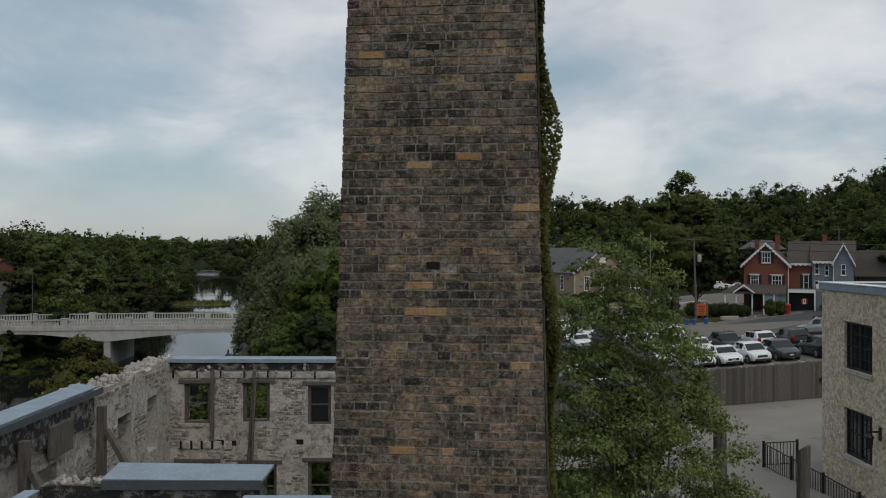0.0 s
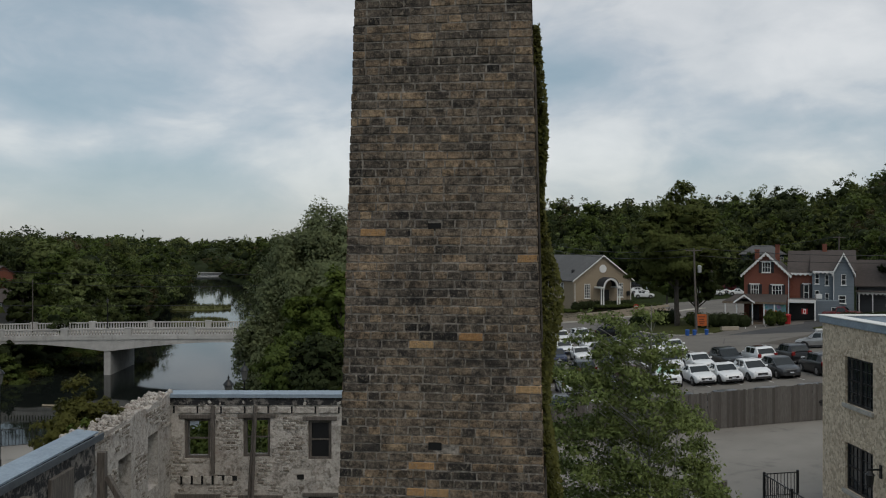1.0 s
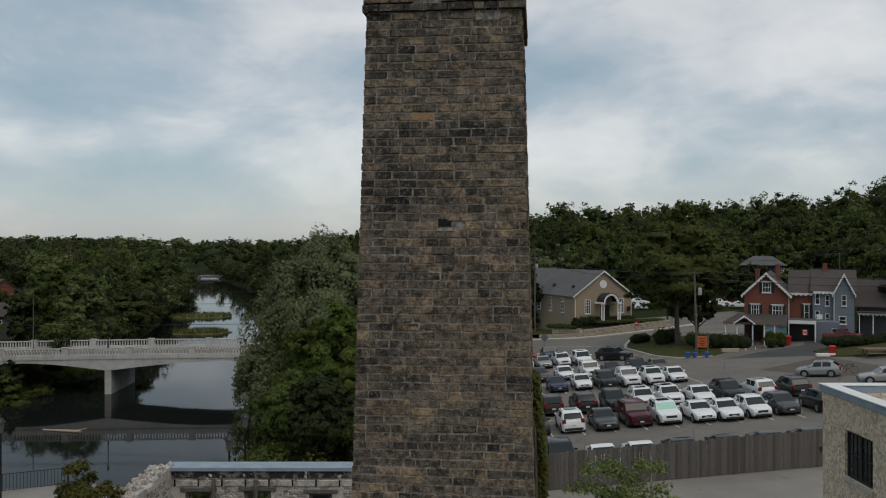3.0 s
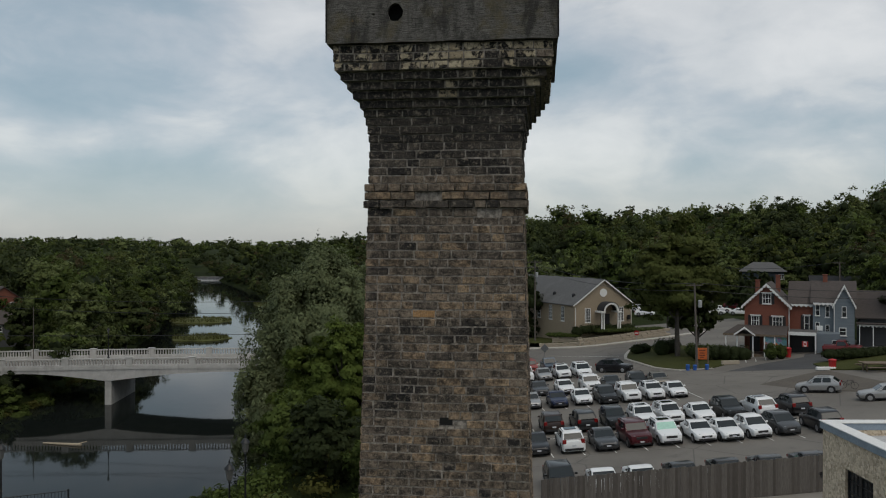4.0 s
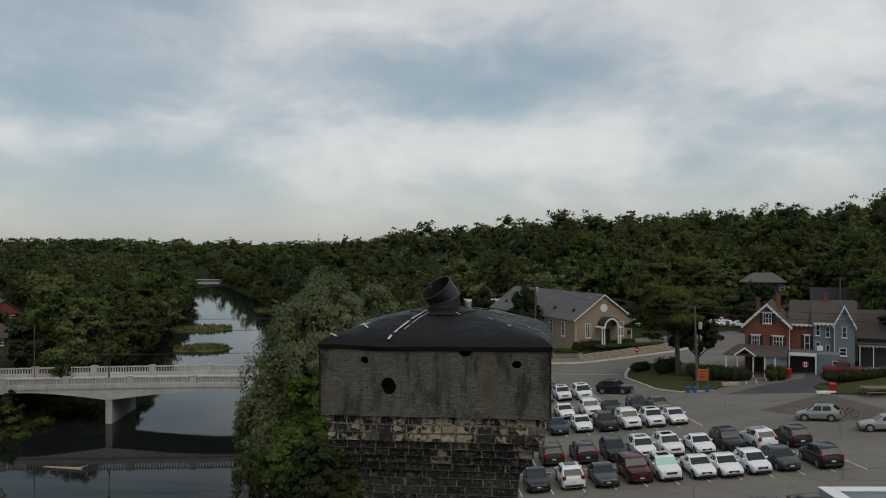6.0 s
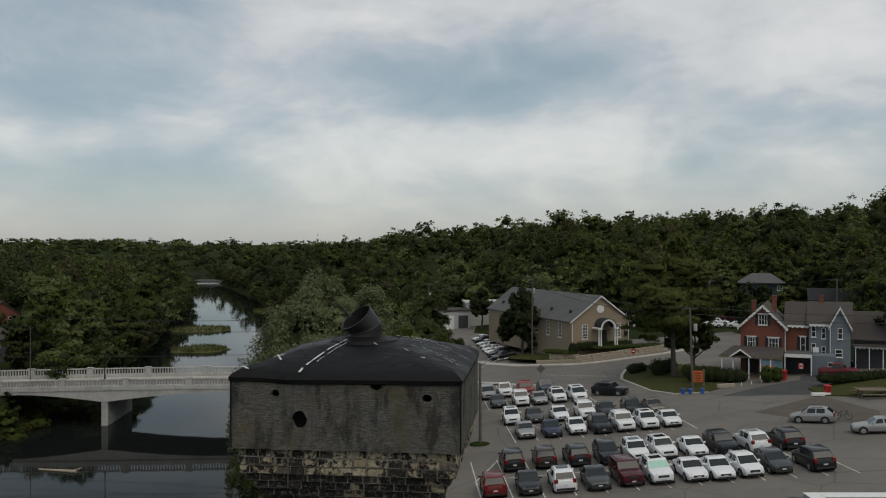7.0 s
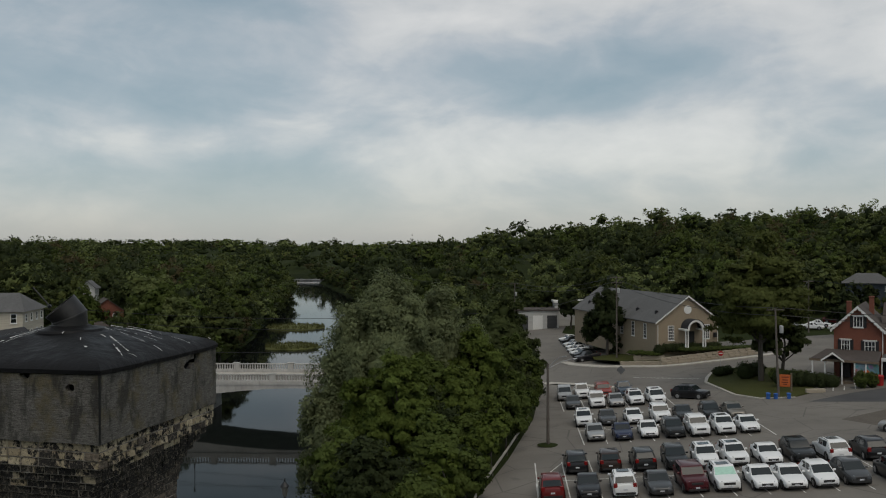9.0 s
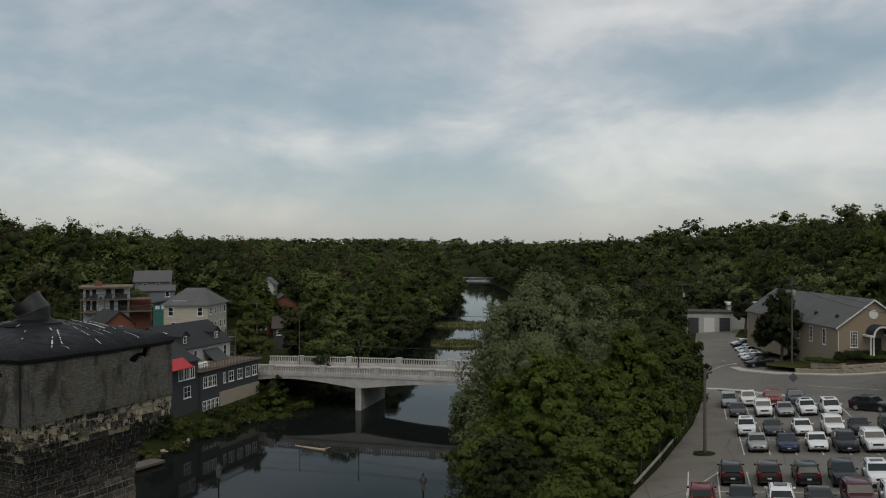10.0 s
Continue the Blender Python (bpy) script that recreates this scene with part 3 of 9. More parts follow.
def brick_face(form_or_list, w_fun, z, ph, depth_off, side, rr, lengths, recess=0.012, proud=0.008):
    """One course of bricks on a side (0 front, 1 right, 2 back, 3 left), as small five-faced blocks."""
    half = w_fun / 2
    rot = Matrix.Rotation(radians(90 * side), 4, "Z")
    x = -half
    first = True
    while x < half - 0.02:
        ln = rr.choice(lengths)
        if first and rr.random() < 0.55:
            ln *= 0.5
        first = False
        x1 = min(x + ln, half)
        if half - x1 < 0.05:
            x1 = half
        j = 0.004
        a, b = x + (0.004 if x > -half + 0.001 else -depth_off), x1 - (0.004 if x1 < half - 0.001 else -depth_off)
        z0, z1 = z + 0.0036, z + ph - 0.0036
        out = half + depth_off + rr.uniform(0.0, proud) - (0.003 if rr.random() < 0.12 else 0.0)
        wa, wb = (0.008 * noise.noise((q * 1.4 + side * 5, z * 1.1, 0.7)) for q in (a, b))
        bk = half - recess
        c = 0.004
        jj = [rr.uniform(-j, j) for _ in range(8)]
        pts = [(a, -bk, z0 + wa), (b, -bk, z0 + wb), (b, -bk, z1 + wb), (a, -bk, z1 + wa),
               (a + c + jj[0], -out, z0 + wa + c + jj[1] * .7), (b - c + jj[2], -out, z0 + wb + c + jj[3] * .7), (b - c + jj[4], -out, z1 + wb - c + jj[5] * .7), (a + c + jj[6], -out, z1 + wa - c + jj[7] * .7)]
        pts = [rot @ Vector(p) for p in pts]
        fs = [(4, 5, 6, 7), (0, 1, 5, 4), (1, 2, 6, 5), (2, 3, 7, 6), (3, 0, 4, 7)]
        if isinstance(form_or_list, Form):
            if rr.random() > 0.004:
                form_or_list.add(pts, fs)
        else:
            form_or_list.append((pts, fs))
        x = x1


chimney = thing("brick_chimney", (AX, AY, 0), TURN, "tall tapering sooty brick chimney with a concrete cap", "chimney")
core = Form()
PH = 0.0683
rings = []
for z in (-3.0, 6.0, 16.46):
    h = shaft_w(z) / 2 - 0.0035
    rings.append([(-h, -h, z), (h, -h, z), (h, h, z), (-h, h, z)])
core.loft(rings)
part("shaft_core", core, M["mortar"], chimney, "pale lime mortar joints")
rr = random.Random(11)
shaft, dark = Form(), Form()
# ochre bricks and black-filled putlog holes of the front face: place along the face, height
OCHRE = ((-0.24, 10.21), (0.287, 10.28), (-0.13, 9.03), (0.06, 9.04), (-0.21, 7.97), (0.118, 7.95), (-0.56, 11.1), (-0.07, 9.25), (-0.17, 15.08), (0.62, 10.92), (0.70, 8.66), (0.70, 9.9))
HOLES = ((-0.04, 9.42), (-0.05, 11.15), (0.02, 14.2))


def spans(pts, x, z):
    return min(p.x for p in pts) <= x <= max(p.x for p in pts) and min(p.z for p in pts) <= z <= max(p.z for p in pts) + 0.011


n = 0
z = -3.0
while z < 16.42:
    band = 15.86 < z < 16.09
    off = 0.028 if band else 0.0
    for side in range(4):
        heads = (n % 6 == 3)
        tall = z > 16.0 + rr.uniform(-0.3, 0.35)
        blocks = []
        brick_face(blocks, shaft_w(z), z, PH, off, side, rr, (0.105, 0.11) if heads else (0.19, 0.2, 0.205, 0.215, 0.1, 0.15))
        for pts, fs in blocks:
            if side == 0 and any(spans(pts, *q) for q in HOLES):
                continue
            if side == 0 and any(spans(pts, *q) for q in OCHRE):
                part("brick", mesh_of(Form().add(pts, fs), "brick", M["brick_ochre"]), None, chimney, "pale ochre brick")
            elif side == 0 and 9.3 < z < 11.2:
                part("brick", mesh_of(Form().add(pts, fs), "brick", M["brick"]), None, chimney)
            elif rr.random() > 0.001:
                (dark if tall else shaft).add(pts, fs)
    z += PH
    n += 1
part("shaft_brickwork", shaft, M["brick"], chimney, "weathered brown and black bricks", kind="stuff")
part("upper_brickwork", dark, M["brick_dark"], chimney, "soot-blackened bricks", kind="stuff")
# a nearly flush black block gives each hole its inner shade by colour
for x, z in HOLES:
    h = shaft_w(z) / 2
    part("putlog_hole", Form().box(x - 0.055, x + 0.05, -h - 0.003, -h + 0.02, z - 0.03, z + 0.03), M["void"], chimney, "black block painted as the shade of a small hole in the brickwork")
# corbelled courses under the cap
z_corb, CH = 16.462, 0.068
corb = Form()
back = {"brick_black": Form(), "brick_dark": Form(), "brick_buff": Form()}
CORBEL = (1.25, 1.268, 1.29, 1.32, 1.375, 1.46, 1.545, 1.63, 1.715, 1.735, 1.735)
for i, w in enumerate(CORBEL):
    zz = z_corb + i * CH
    h = w / 2 - 0.006
    corb.box(-h, h, -h, h, zz, zz + CH)
    for side in range(4):
        blocks = []
        brick_face(blocks, w, zz, CH, 0.0, side, rr, (0.21, 0.22, 0.215, 0.16) if i < 6 else (0.11, 0.105, 0.12, 0.16))
        for pts, fs in blocks:
            dk = "brick_buff" if rr.random() < (0, 0, 0, 0, 0, 0.03, 0.12, 0.45, 0.72, 0.82, 0.8)[i] else ("brick_black" if i < 8 else "brick_dark")
            if side < 2 and i > 3:
                part("brick", mesh_of(Form().add(pts, fs), "brick", M[dk]), None, chimney)
            else:
                back[dk].add(pts, fs)
for dk, form in back.items():
    part("corbel_brickwork", form, M[dk], chimney, kind="stuff")
part("corbel_core", corb, M["mortar"], chimney, "mortar behind the corbelled bricks", kind="stuff")
# the concrete cap with its holes
Z0, Z1 = 17.212, 17.765
DEEP = 0.925
CW = 0.908
holes = {0: [(-0.55, 0.44, 0.034, 0.03), (0.65, 0.42, 0.04, 0.032), (0.25, 0.515, 0.048, 0.042), (-0.36, 0.235, 0.062, 0.07), (-0.53, 0.22, 0.014, 0.012), (-0.12, 0.32, 0.012, 0.012)],
         1: [(0.44, 0.43, 0.15, 0.045), (0.53, 0.49, 0.055, 0.075)]}
for side, nm in enumerate(("front", "right", "back", "left")):
    bm = bmesh.new()
    nxs, nzs = (90, 28) if side < 2 else (24, 8)
    grid = [[bm.verts.new((-CW + 2 * CW * i / nxs, -CW, Z0 + (Z1 - Z0) * k / nzs)) for i in range(nxs + 1)] for k in range(nzs + 1)]
    for k in range(nzs):
        for i in range(nxs):
            bm.faces.new((grid[k][i], grid[k][i + 1], grid[k + 1][i + 1], grid[k + 1][i]))
    rot = Matrix.Rotation(radians(90 * side), 4, "Z")
    for row in grid[0], :
        for v in row:
            v.co.z += 0.006 * noise.noise((v.co.x * 5, side * 3.1, 0))
    for v in bm.verts:
        v.co.y -= 0.006 * noise.noise((v.co.x * 2.1, side * 2.7, v.co.z * 3))
    for hx, hz, rx, rz in holes.get(side, ()):
        near = [v for v in bm.verts if abs(v.co.x - hx) < 0.2 and abs(v.co.z - Z0 - hz) < 0.2]
        gone = []
        for f in bm.faces:
            c = f.calc_center_median()
            if ((c.x - hx) / rx) ** 2 + ((c.z - Z0 - hz) / rz) ** 2 < 1:
                gone.append(f)
        if not gone:
            c0 = min(bm.faces, key=lambda f: (f.calc_center_median() - Vector((hx, -CW, Z0 + hz))).length)
            gone = [c0]
        bmesh.ops.delete(bm, geom=gone, context="FACES")
        for v in bm.verts:
            if any(e.is_boundary for e in v.link_edges) and abs(v.co.x - hx) < rx + 0.04 and abs(v.co.z - Z0 - hz) < rz + 0.04:
                if 0.001 < v.co.z - Z0 < Z1 - Z0 - 0.001:
                    dx, dz = v.co.x - hx, v.co.z - Z0 - hz
                    l = math.hypot(dx / rx, dz / rz) or 1
                    q = 1 + 0.12 * noise.noise((v.co.x * 30, v.co.z * 30, side))
                    v.co.x, v.co.z = hx + dx / l * q, Z0 + hz + dz / l * q
    ext = bmesh.ops.extrude_face_region(bm, geom=bm.faces[:])
    bmesh.ops.translate(bm, verts=[v for v in ext["geom"] if isinstance(v, bmesh.types.BMVert)], vec=(0, 0.05, 0))
    bmesh.ops.recalc_face_normals(bm, faces=bm.faces[:])
    bm.transform(rot)
    for v in bm.verts:
        v.co.y *= DEEP if v.co.y > 0 else 1
    me = bpy.data.meshes.new("cap_panel")
    bm.to_mesh(me)
    bm.free()
    me.materials.append(M["concrete_cap"])
    part("cap_panel", me, None, chimney, "stained concrete slab with round holes" if side < 2 else "")
# black block behind the cap's holes: their inner shade as colour
inner = Form()
inner.box(-0.80, 0.80, -0.80, 0.80, 17.2, 17.77)
part("cap_core", inner, M["void"], chimney)
# felt roof: a low pyramid with a rounded, drooping edge
roof = Form()
E_ = 0.922
rings = []
for hw, zz in ((E_ - 0.02, 17.735), (E_, 17.745), (E_ + 0.004, 17.775), (E_ - 0.016, 17.80), (0.84, 17.838), (0.70, 17.880), (0.46, 17.945), (0.22, 17.985), (0.05, 17.992)):
    ring = []
    for a, b in (((-1, -1), (1, -1)), ((1, -1), (1, 1)), ((1, 1), (-1, 1)), ((-1, 1), (-1, -1))):
        for i in range(8):
            u = i / 8
            x, y = (a[0] + (b[0] - a[0]) * u) * hw, (a[1] + (b[1] - a[1]) * u) * hw
            ring.append((x, y * (DEEP if y > 0 else 1), zz + 0.012 * noise.noise((x * 3, y * 3, 0.3)) - 0.012 * math.sin(u * math.pi) * (hw > 0.8)))
    rings.append(ring)
roof.loft(rings)
part("cap_roof", roof, M["felt"], chimney, "black felt roof streaked white", smooth=True)
flue = Form()
bx, by = -0.02, -0.03
ring_at = lambda c, t, r, n=28: [Vector(c) + Matrix.Rotation(radians(38), 3, "Z") @ Matrix.Rotation(radians(t), 3, "Y") @ Matrix.Rotation(radians(-38), 3, "Z") @ Vector((r * math.cos(2 * math.pi * i / n), r * math.sin(2 * math.pi * i / n), 0)) for i in range(n)]
seq = [((bx, by, 17.9), 0, 0.160), ((bx, by, 17.978), 0, 0.160), ((bx, by, 17.986), 0, 0.150), ((bx, by, 18.080), -22, 0.150), ((bx, by, 18.084), -22, 0.155), ((bx - 0.003, by, 18.094), -22, 0.155), ((bx - 0.004, by, 18.098), -22, 0.150), ((bx - 0.068, by - 0.045, 18.188), -41, 0.152)]
rings = [ring_at(*s) for s in seq]
rings += [ring_at((bx - 0.068, by - 0.045, 18.188), -41, 0.143), ring_at((bx, by, 18.07), -18, 0.140), ring_at((bx, by, 17.99), 0, 0.140)]
flue.loft(rings, caps=False)
part("flue_pipe", flue, M["flue"], chimney, "bent black metal flue pipe", smooth=True)
fl = Form()
fl.turned([(0.31, 17.968), (0.29, 17.992), (0.19, 18.004), (0.165, 18.02)], 24, (bx, by, 0))
part("flue_collar", fl, M["felt"], chimney, "felt collar round the flue", smooth=True)
rod = Form()
rod.tube((bx - 0.09, by - 0.14, 18.19), (bx - 0.245, by - 0.16, 18.355), 0.006, n=6)
rod.tube((bx - 0.10, by - 0.15, 18.185), (bx - 0.08, by - 0.145, 18.20), 0.016, n=6)
part("flue_rod", rod, M["iron"], chimney, "thin bent metal rod")

# pale streaks left on the felt
def on_roof(x, y):
    q = max(abs(x), abs(y) / (DEEP if y > 0 else 1))
    return float(np.interp(q, [0.05, 0.22, 0.46, 0.70, 0.84, 0.91], [17.992, 17.985, 17.945, 17.88, 17.838, 17.80])) + 0.016


rr = random.Random(17)
st = Form()
paths = [((-0.14, -0.2), (-0.36, -0.9), 0.010), ((-0.10, -0.24), (-0.26, -0.74), 0.004), ((-0.2, -0.12), (-0.9, -0.3), 0.006), ((-0.62, -0.62), (-0.56, -0.72), 0.010), ((-0.56, -0.6), (-0.64, -0.66), 0.008), ((-0.84, -0.84), (-0.78, -0.87), 0.010),
         ((0.26, 0.05), (0.9, -0.06), 0.005), ((0.22, 0.2), (0.62, 0.28), 0.013), ((0.3, 0.3), (0.88, 0.42), 0.006), ((0.5, -0.2), (0.82, -0.42), 0.008), ((0.62, -0.35), (0.86, -0.56), 0.008), ((0.42, -0.22), (0.5, -0.26), 0.010), ((0.3, 0.1), (0.74, 0.12), 0.004), ((0.6, 0.2), (0.72, 0.22), 0.011), ((0.80, 0.76), (0.88, 0.8), 0.016), ((0.56, -0.62), (0.6, -0.64), 0.010), ((0.4, -0.45), (0.44, -0.5), 0.005), ((0.1, -0.27), (0.16, -0.36), 0.006)]
for a, b, w in paths:
    a, b = Vector((*a, 0)), Vector((*b, 0))
    n_ = 14
    side_v = Vector((-(b - a).y, (b - a).x, 0)).normalized()
    for i in range(n_):
        if rr.random() < 0.18:
            continue
        p, q = a.lerp(b, i / n_), a.lerp(b, (i + 1) / n_)
        w0, w1 = w * rr.uniform(0.3, 1.0), w * rr.uniform(0.3, 1.0)
        st.add([(v.x, v.y, on_roof(v.x, v.y)) for v in (p + side_v * w0, p - side_v * w0, q - side_v * w1, q + side_v * w1)], [(0, 1, 2, 3)])
part("streak", st, plain("chalky white streak", (0.55, 0.55, 0.53), 0.9), chimney, "chalky white streaks", kind="stuff")
for sx in (-1, 1):
    seam = Form()
    seam.box(sx * 0.910 - 0.006, sx * 0.910 + 0.006, -0.920, -0.906, 17.22, 17.755)
    part("cap_seam", seam, M["void"], chimney, "dark joint between the cap slabs")

# ---- the roofless mill ruin ----
def wall_run(p0, p1, thick, z0, z1, openings=(), ragged=0.0, seed=1, step=0.45):
    """A wall from p0 to p1 whose thickness lies to its left side; openings as (a, b, bottom, top) along it; its top may be ragged."""
    p0, p1 = Vector((*p0, 0)), Vector((*p1, 0))
    ln = (p1 - p0).length
    u = (p1 - p0).normalized()
    nrm = Vector((-u.y, u.x, 0))
    cuts = {0.0, ln}
    for a, b, *_ in openings:
        cuts |= {a, b}
    s = 0.0
    while s < ln:
        if all(abs(s - c) > 0.12 for c in cuts):
            cuts.add(s)
        s += step
    cuts = sorted(cuts)
    top = {c: z1 + ragged * noise.noise((c * 1.3, seed * 5.1, 0.7)) + ragged * 0.5 * noise.noise((c * 4.7, seed * 3.3, 2.7)) for c in cuts}
    form = Form()
    for a, b in zip(cuts[:-1], cuts[1:]):
        holes = sorted([(o[2], o[3]) for o in openings if o[0] - 0.001 <= a and b <= o[1] + 0.001])
        lo = z0
        for hb, ht in holes + [(None, None)]:
            hi_a, hi_b = (hb, hb) if hb is not None else (top[a], top[b])
            if hi_a - lo > 0.01:
                pts = []
                for d in (0, thick):
                    pts += [p0 + u * a + nrm * d + Vector((0, 0, lo)), p0 + u * b + nrm * d + Vector((0, 0, lo)), p0 + u * b + nrm * d + Vector((0, 0, hi_b)), p0 + u * a + nrm * d + Vector((0, 0, hi_a))]
                form.add(pts, [(0, 1, 2, 3), (5, 4, 7, 6), (3, 2, 6, 7), (0, 4, 5, 1), (0, 3, 7, 4), (1, 5, 6, 2)])
            lo = ht
    return form


ruin = thing("mill_ruin", (0, 0, 0), 0, "roofless rubble stone mill ruin with metal flashing on its walls", "ruin")
YB = 33.9
back_open = [(-10.44, -9.39, 2.59, 4.19), (-8.07, -6.98, 2.65, 4.22), (-5.45, -4.51, 2.55, 4.12), (-8.05, -6.7, -0.9, 0.95), (-5.45, -4.45, -0.9, 1.05), (-10.6, -9.2, -0.9, 1.0)]
part("back_wall", wall_run((-11.6, YB), (-0.6, YB), 0.75, -2.6, 5.02, [(a + 11.6, b + 11.6, c, d) for a, b, c, d in back_open], 0.1, 1), M["rubble"], ruin, "patchy plastered rubble wall")
left_open = [(1.55, 2.7, 2.0, 4.05), (4.4, 5.6, 1.3, 3.9), (10.2, 11.6, 0.8, 3.6)]
part("side_wall", wall_run((-10.75, 12.0), (-11.0, YB), 0.8, -2.6, 5.15, [(21.9 - b, 21.9 - a, c, d) for a, b, c, d in left_open], 0.22, 2), M["rubble"], ruin, "crumbling rubble side wall")
# loose stones along the broken wall heads
rr = random.Random(5)


def stone(form, at, size, rr):
    bm = bmesh.new()
    bmesh.ops.create_icosphere(bm, subdivisions=1, radius=1)
    q = Euler([rr.uniform(0, 6) for _ in range(3)]).to_matrix()
    sc = Vector((size * rr.uniform(0.7, 1.3), size * rr.uniform(0.6, 1.0), size * rr.uniform(0.4, 0.75)))
    pts = []
    for v in bm.verts:
        p = Vector((v.co.x * sc.x, v.co.y * sc.y, v.co.z * sc.z)) * (1 + 0.25 * noise.noise(v.co * 1.7 + Vector(at)))
        pts.append(Vector(at) + q @ p)
    form.add(pts, [[v.index for v in f.verts] for f in bm.faces])
    bm.free()


st = Form()
for i in range(420):
    y = rr.uniform(25.5, 34.3)
    stone(st, (-11.05 - rr.uniform(0, 0.75), y, 5.08 + rr.uniform(0, 0.17) + 0.1 * noise.noise((y * 1.1, 2, 3))), rr.uniform(0.06, 0.15), rr)
for i in range(140):
    stone(st, (rr.uniform(-11.0, -2), YB + rr.uniform(0.0, 0.12), rr.uniform(4.55, 5.0)), rr.uniform(0.06, 0.15), rr)
part("wall_head_rubble", st, M["rubble"], ruin, "loose broken stones on the wall heads", kind="stuff")
# stones laid bare where the plaster has gone
k = Mat("bared rubble stones", 0.95, 0.0, 0.3)
tone = k.ramp(k.island(), [(0.0, (0.15, 0.125, 0.10)), (0.35, (0.29, 0.255, 0.215)), (0.75, (0.40, 0.365, 0.32)), (1.0, (0.55, 0.52, 0.47))])
k.color(k.mix(k.ramp(k.noise(18, 6, 0.7, world=True), [(0.45, 0.0), (0.7, 0.55)]), tone, (0.09, 0.077, 0.065))).bump(k.noise(30, 5, world=True), 0.8, 0.02)
M["bared_stone"] = k.m


def bared(form, at, along, length, height, rr):
    """One flattish stone on a wall face; along: its lengthwise way."""
    out = Vector((along.y, -along.x, 0))
    pts = []
    for sx, sz in ((-1, -0.8), (1, -1), (0.9, 1), (-1.1, 0.9)):
        p = Vector(at) + along * sx * length * rr.uniform(0.8, 1.05) / 2 + Vector((0, 0, sz * height * rr.uniform(0.75, 1.05) / 2))
        pts += [p, p.lerp(Vector(at), 0.3) + out * rr.uniform(0.008, 0.035)]
    form.add(pts, [(1, 3, 5, 7), (0, 2, 3, 1), (2, 4, 5, 3), (4, 6, 7, 5), (6, 0, 1, 7)])


for nm_, origin, along, ln_, gaps, seed_ in (("bared_stones", Vector((-11.4, YB - 0.004, 0)), Vector((1, 0, 0)), 10.6, [(a + 11.4, b + 11.4, c, d) for a, b, c, d in back_open], 3), ("bared_stones", Vector((-10.9, 25.6, 0)), Vector((-0.0114, 0.99993, 0)), 8.2, [(YB - b - 25.6, YB - a - 25.6, c, d) for a, b, c, d in left_open[:2]], 7)):
    bare, z = Form(), -0.8
    while z < 4.95:
        hgt, u = rr.uniform(0.07, 0.14), rr.uniform(0, 0.2)
        while u < ln_:
            wd_ = rr.uniform(0.09, 0.29)
            clear = all(not (a - 0.25 < u < b + 0.25 and c - 0.12 < z < d + 0.3) for a, b, c, d in gaps)
            if clear and noise.noise((u * 0.55, z * 0.8, seed_)) + 0.6 * noise.noise((u * 2.1, z * 2.4, seed_)) > (0.10 if z < 3.9 else -0.2) and not (nm_ and 4.35 < z < 4.75 and seed_ == 3):
                bared(bare, origin + along * (u + wd_ / 2) + Vector((0, 0, z)), along, wd_ * 0.94, hgt * 0.92, rr)
            u += wd_
        z += hgt
    part(nm_, bare, M["bared_stone"], ruin, "rough stones bared by lost plaster", kind="stuff")
# flat black blocks for the sockets' shade under the wall head, and a lintel band
sock = Form()
for i in range(11):
    x = -10.9 + i * 0.95
    sock.box(x, x + 0.07, YB - 0.03, YB + 0.02, 4.42, 4.7)
for i in range(4):
    sock.box(-10.6 + i * 0.42, -10.6 + i * 0.42 + 0.08, YB - 0.03, YB + 0.02, 1.55, 1.9)
for x, z in ((-5.9, 1.75), (-8.6, 1.7), (-9.1, 1.72), (-7.5, 4.75)):
    sock.box(x, x + 0.28, YB - 0.012, YB + 0.02, z, z + 0.2)
part("beam_sockets", sock, M["void"], ruin, "black blocks painted as the shade inside beam sockets")
led = Form()
for i in range(11):
    x = -10.8 + i * 0.95
    led.soft(x + 0.06, x + 0.86, YB - 0.06, YB + 0.05, 4.42, 4.68, 0.03)
for i in range(5):
    led.soft(-10.5 + i * 0.42, -10.18 + i * 0.42, YB - 0.05, YB + 0.05, 1.57, 1.88, 0.03)
part("stone_band", led, M["rubble"], ruin, "squared stones of a string course")
for a, b, z0, z1 in back_open:
    fr = Form()
    fr.box(a, a + 0.12, YB + 0.1, YB + 0.3, z0, z1).box(b - 0.12, b, YB + 0.1, YB + 0.3, z0, z1).box(a + 0.12, b - 0.12, YB + 0.1, YB + 0.3, z1 - 0.1, z1).box(a + 0.12, b - 0.12, YB + 0.1, YB + 0.3, z0, z0 + 0.08)
    w = part("window", fr, M["timber"], ruin, "rotten timber window frame")
    lt = Form()
    lt.soft(a - 0.22, b + 0.22, YB - 0.05, YB + 0.2, z1 + 0.003, z1 + 0.17, 0.02)
    part("lintel", lt, M["timber"], w)
    if z0 > 2 and a > -6:
        sh = Form()
        sh.box(a + 0.12, b - 0.12, YB + 0.2, YB + 0.24, z0 + 0.08, z1 - 0.1)
        part("shutter", sh, M["black_frame"], w, "dark boarded shutter")
    bar = Form()
    bar.box(a + 0.12, b - 0.12, YB + 0.16, YB + 0.2, (z0 + z1) / 2 - 0.03, (z0 + z1) / 2 + 0.03)
    part("transom", bar, M["timber"], w)


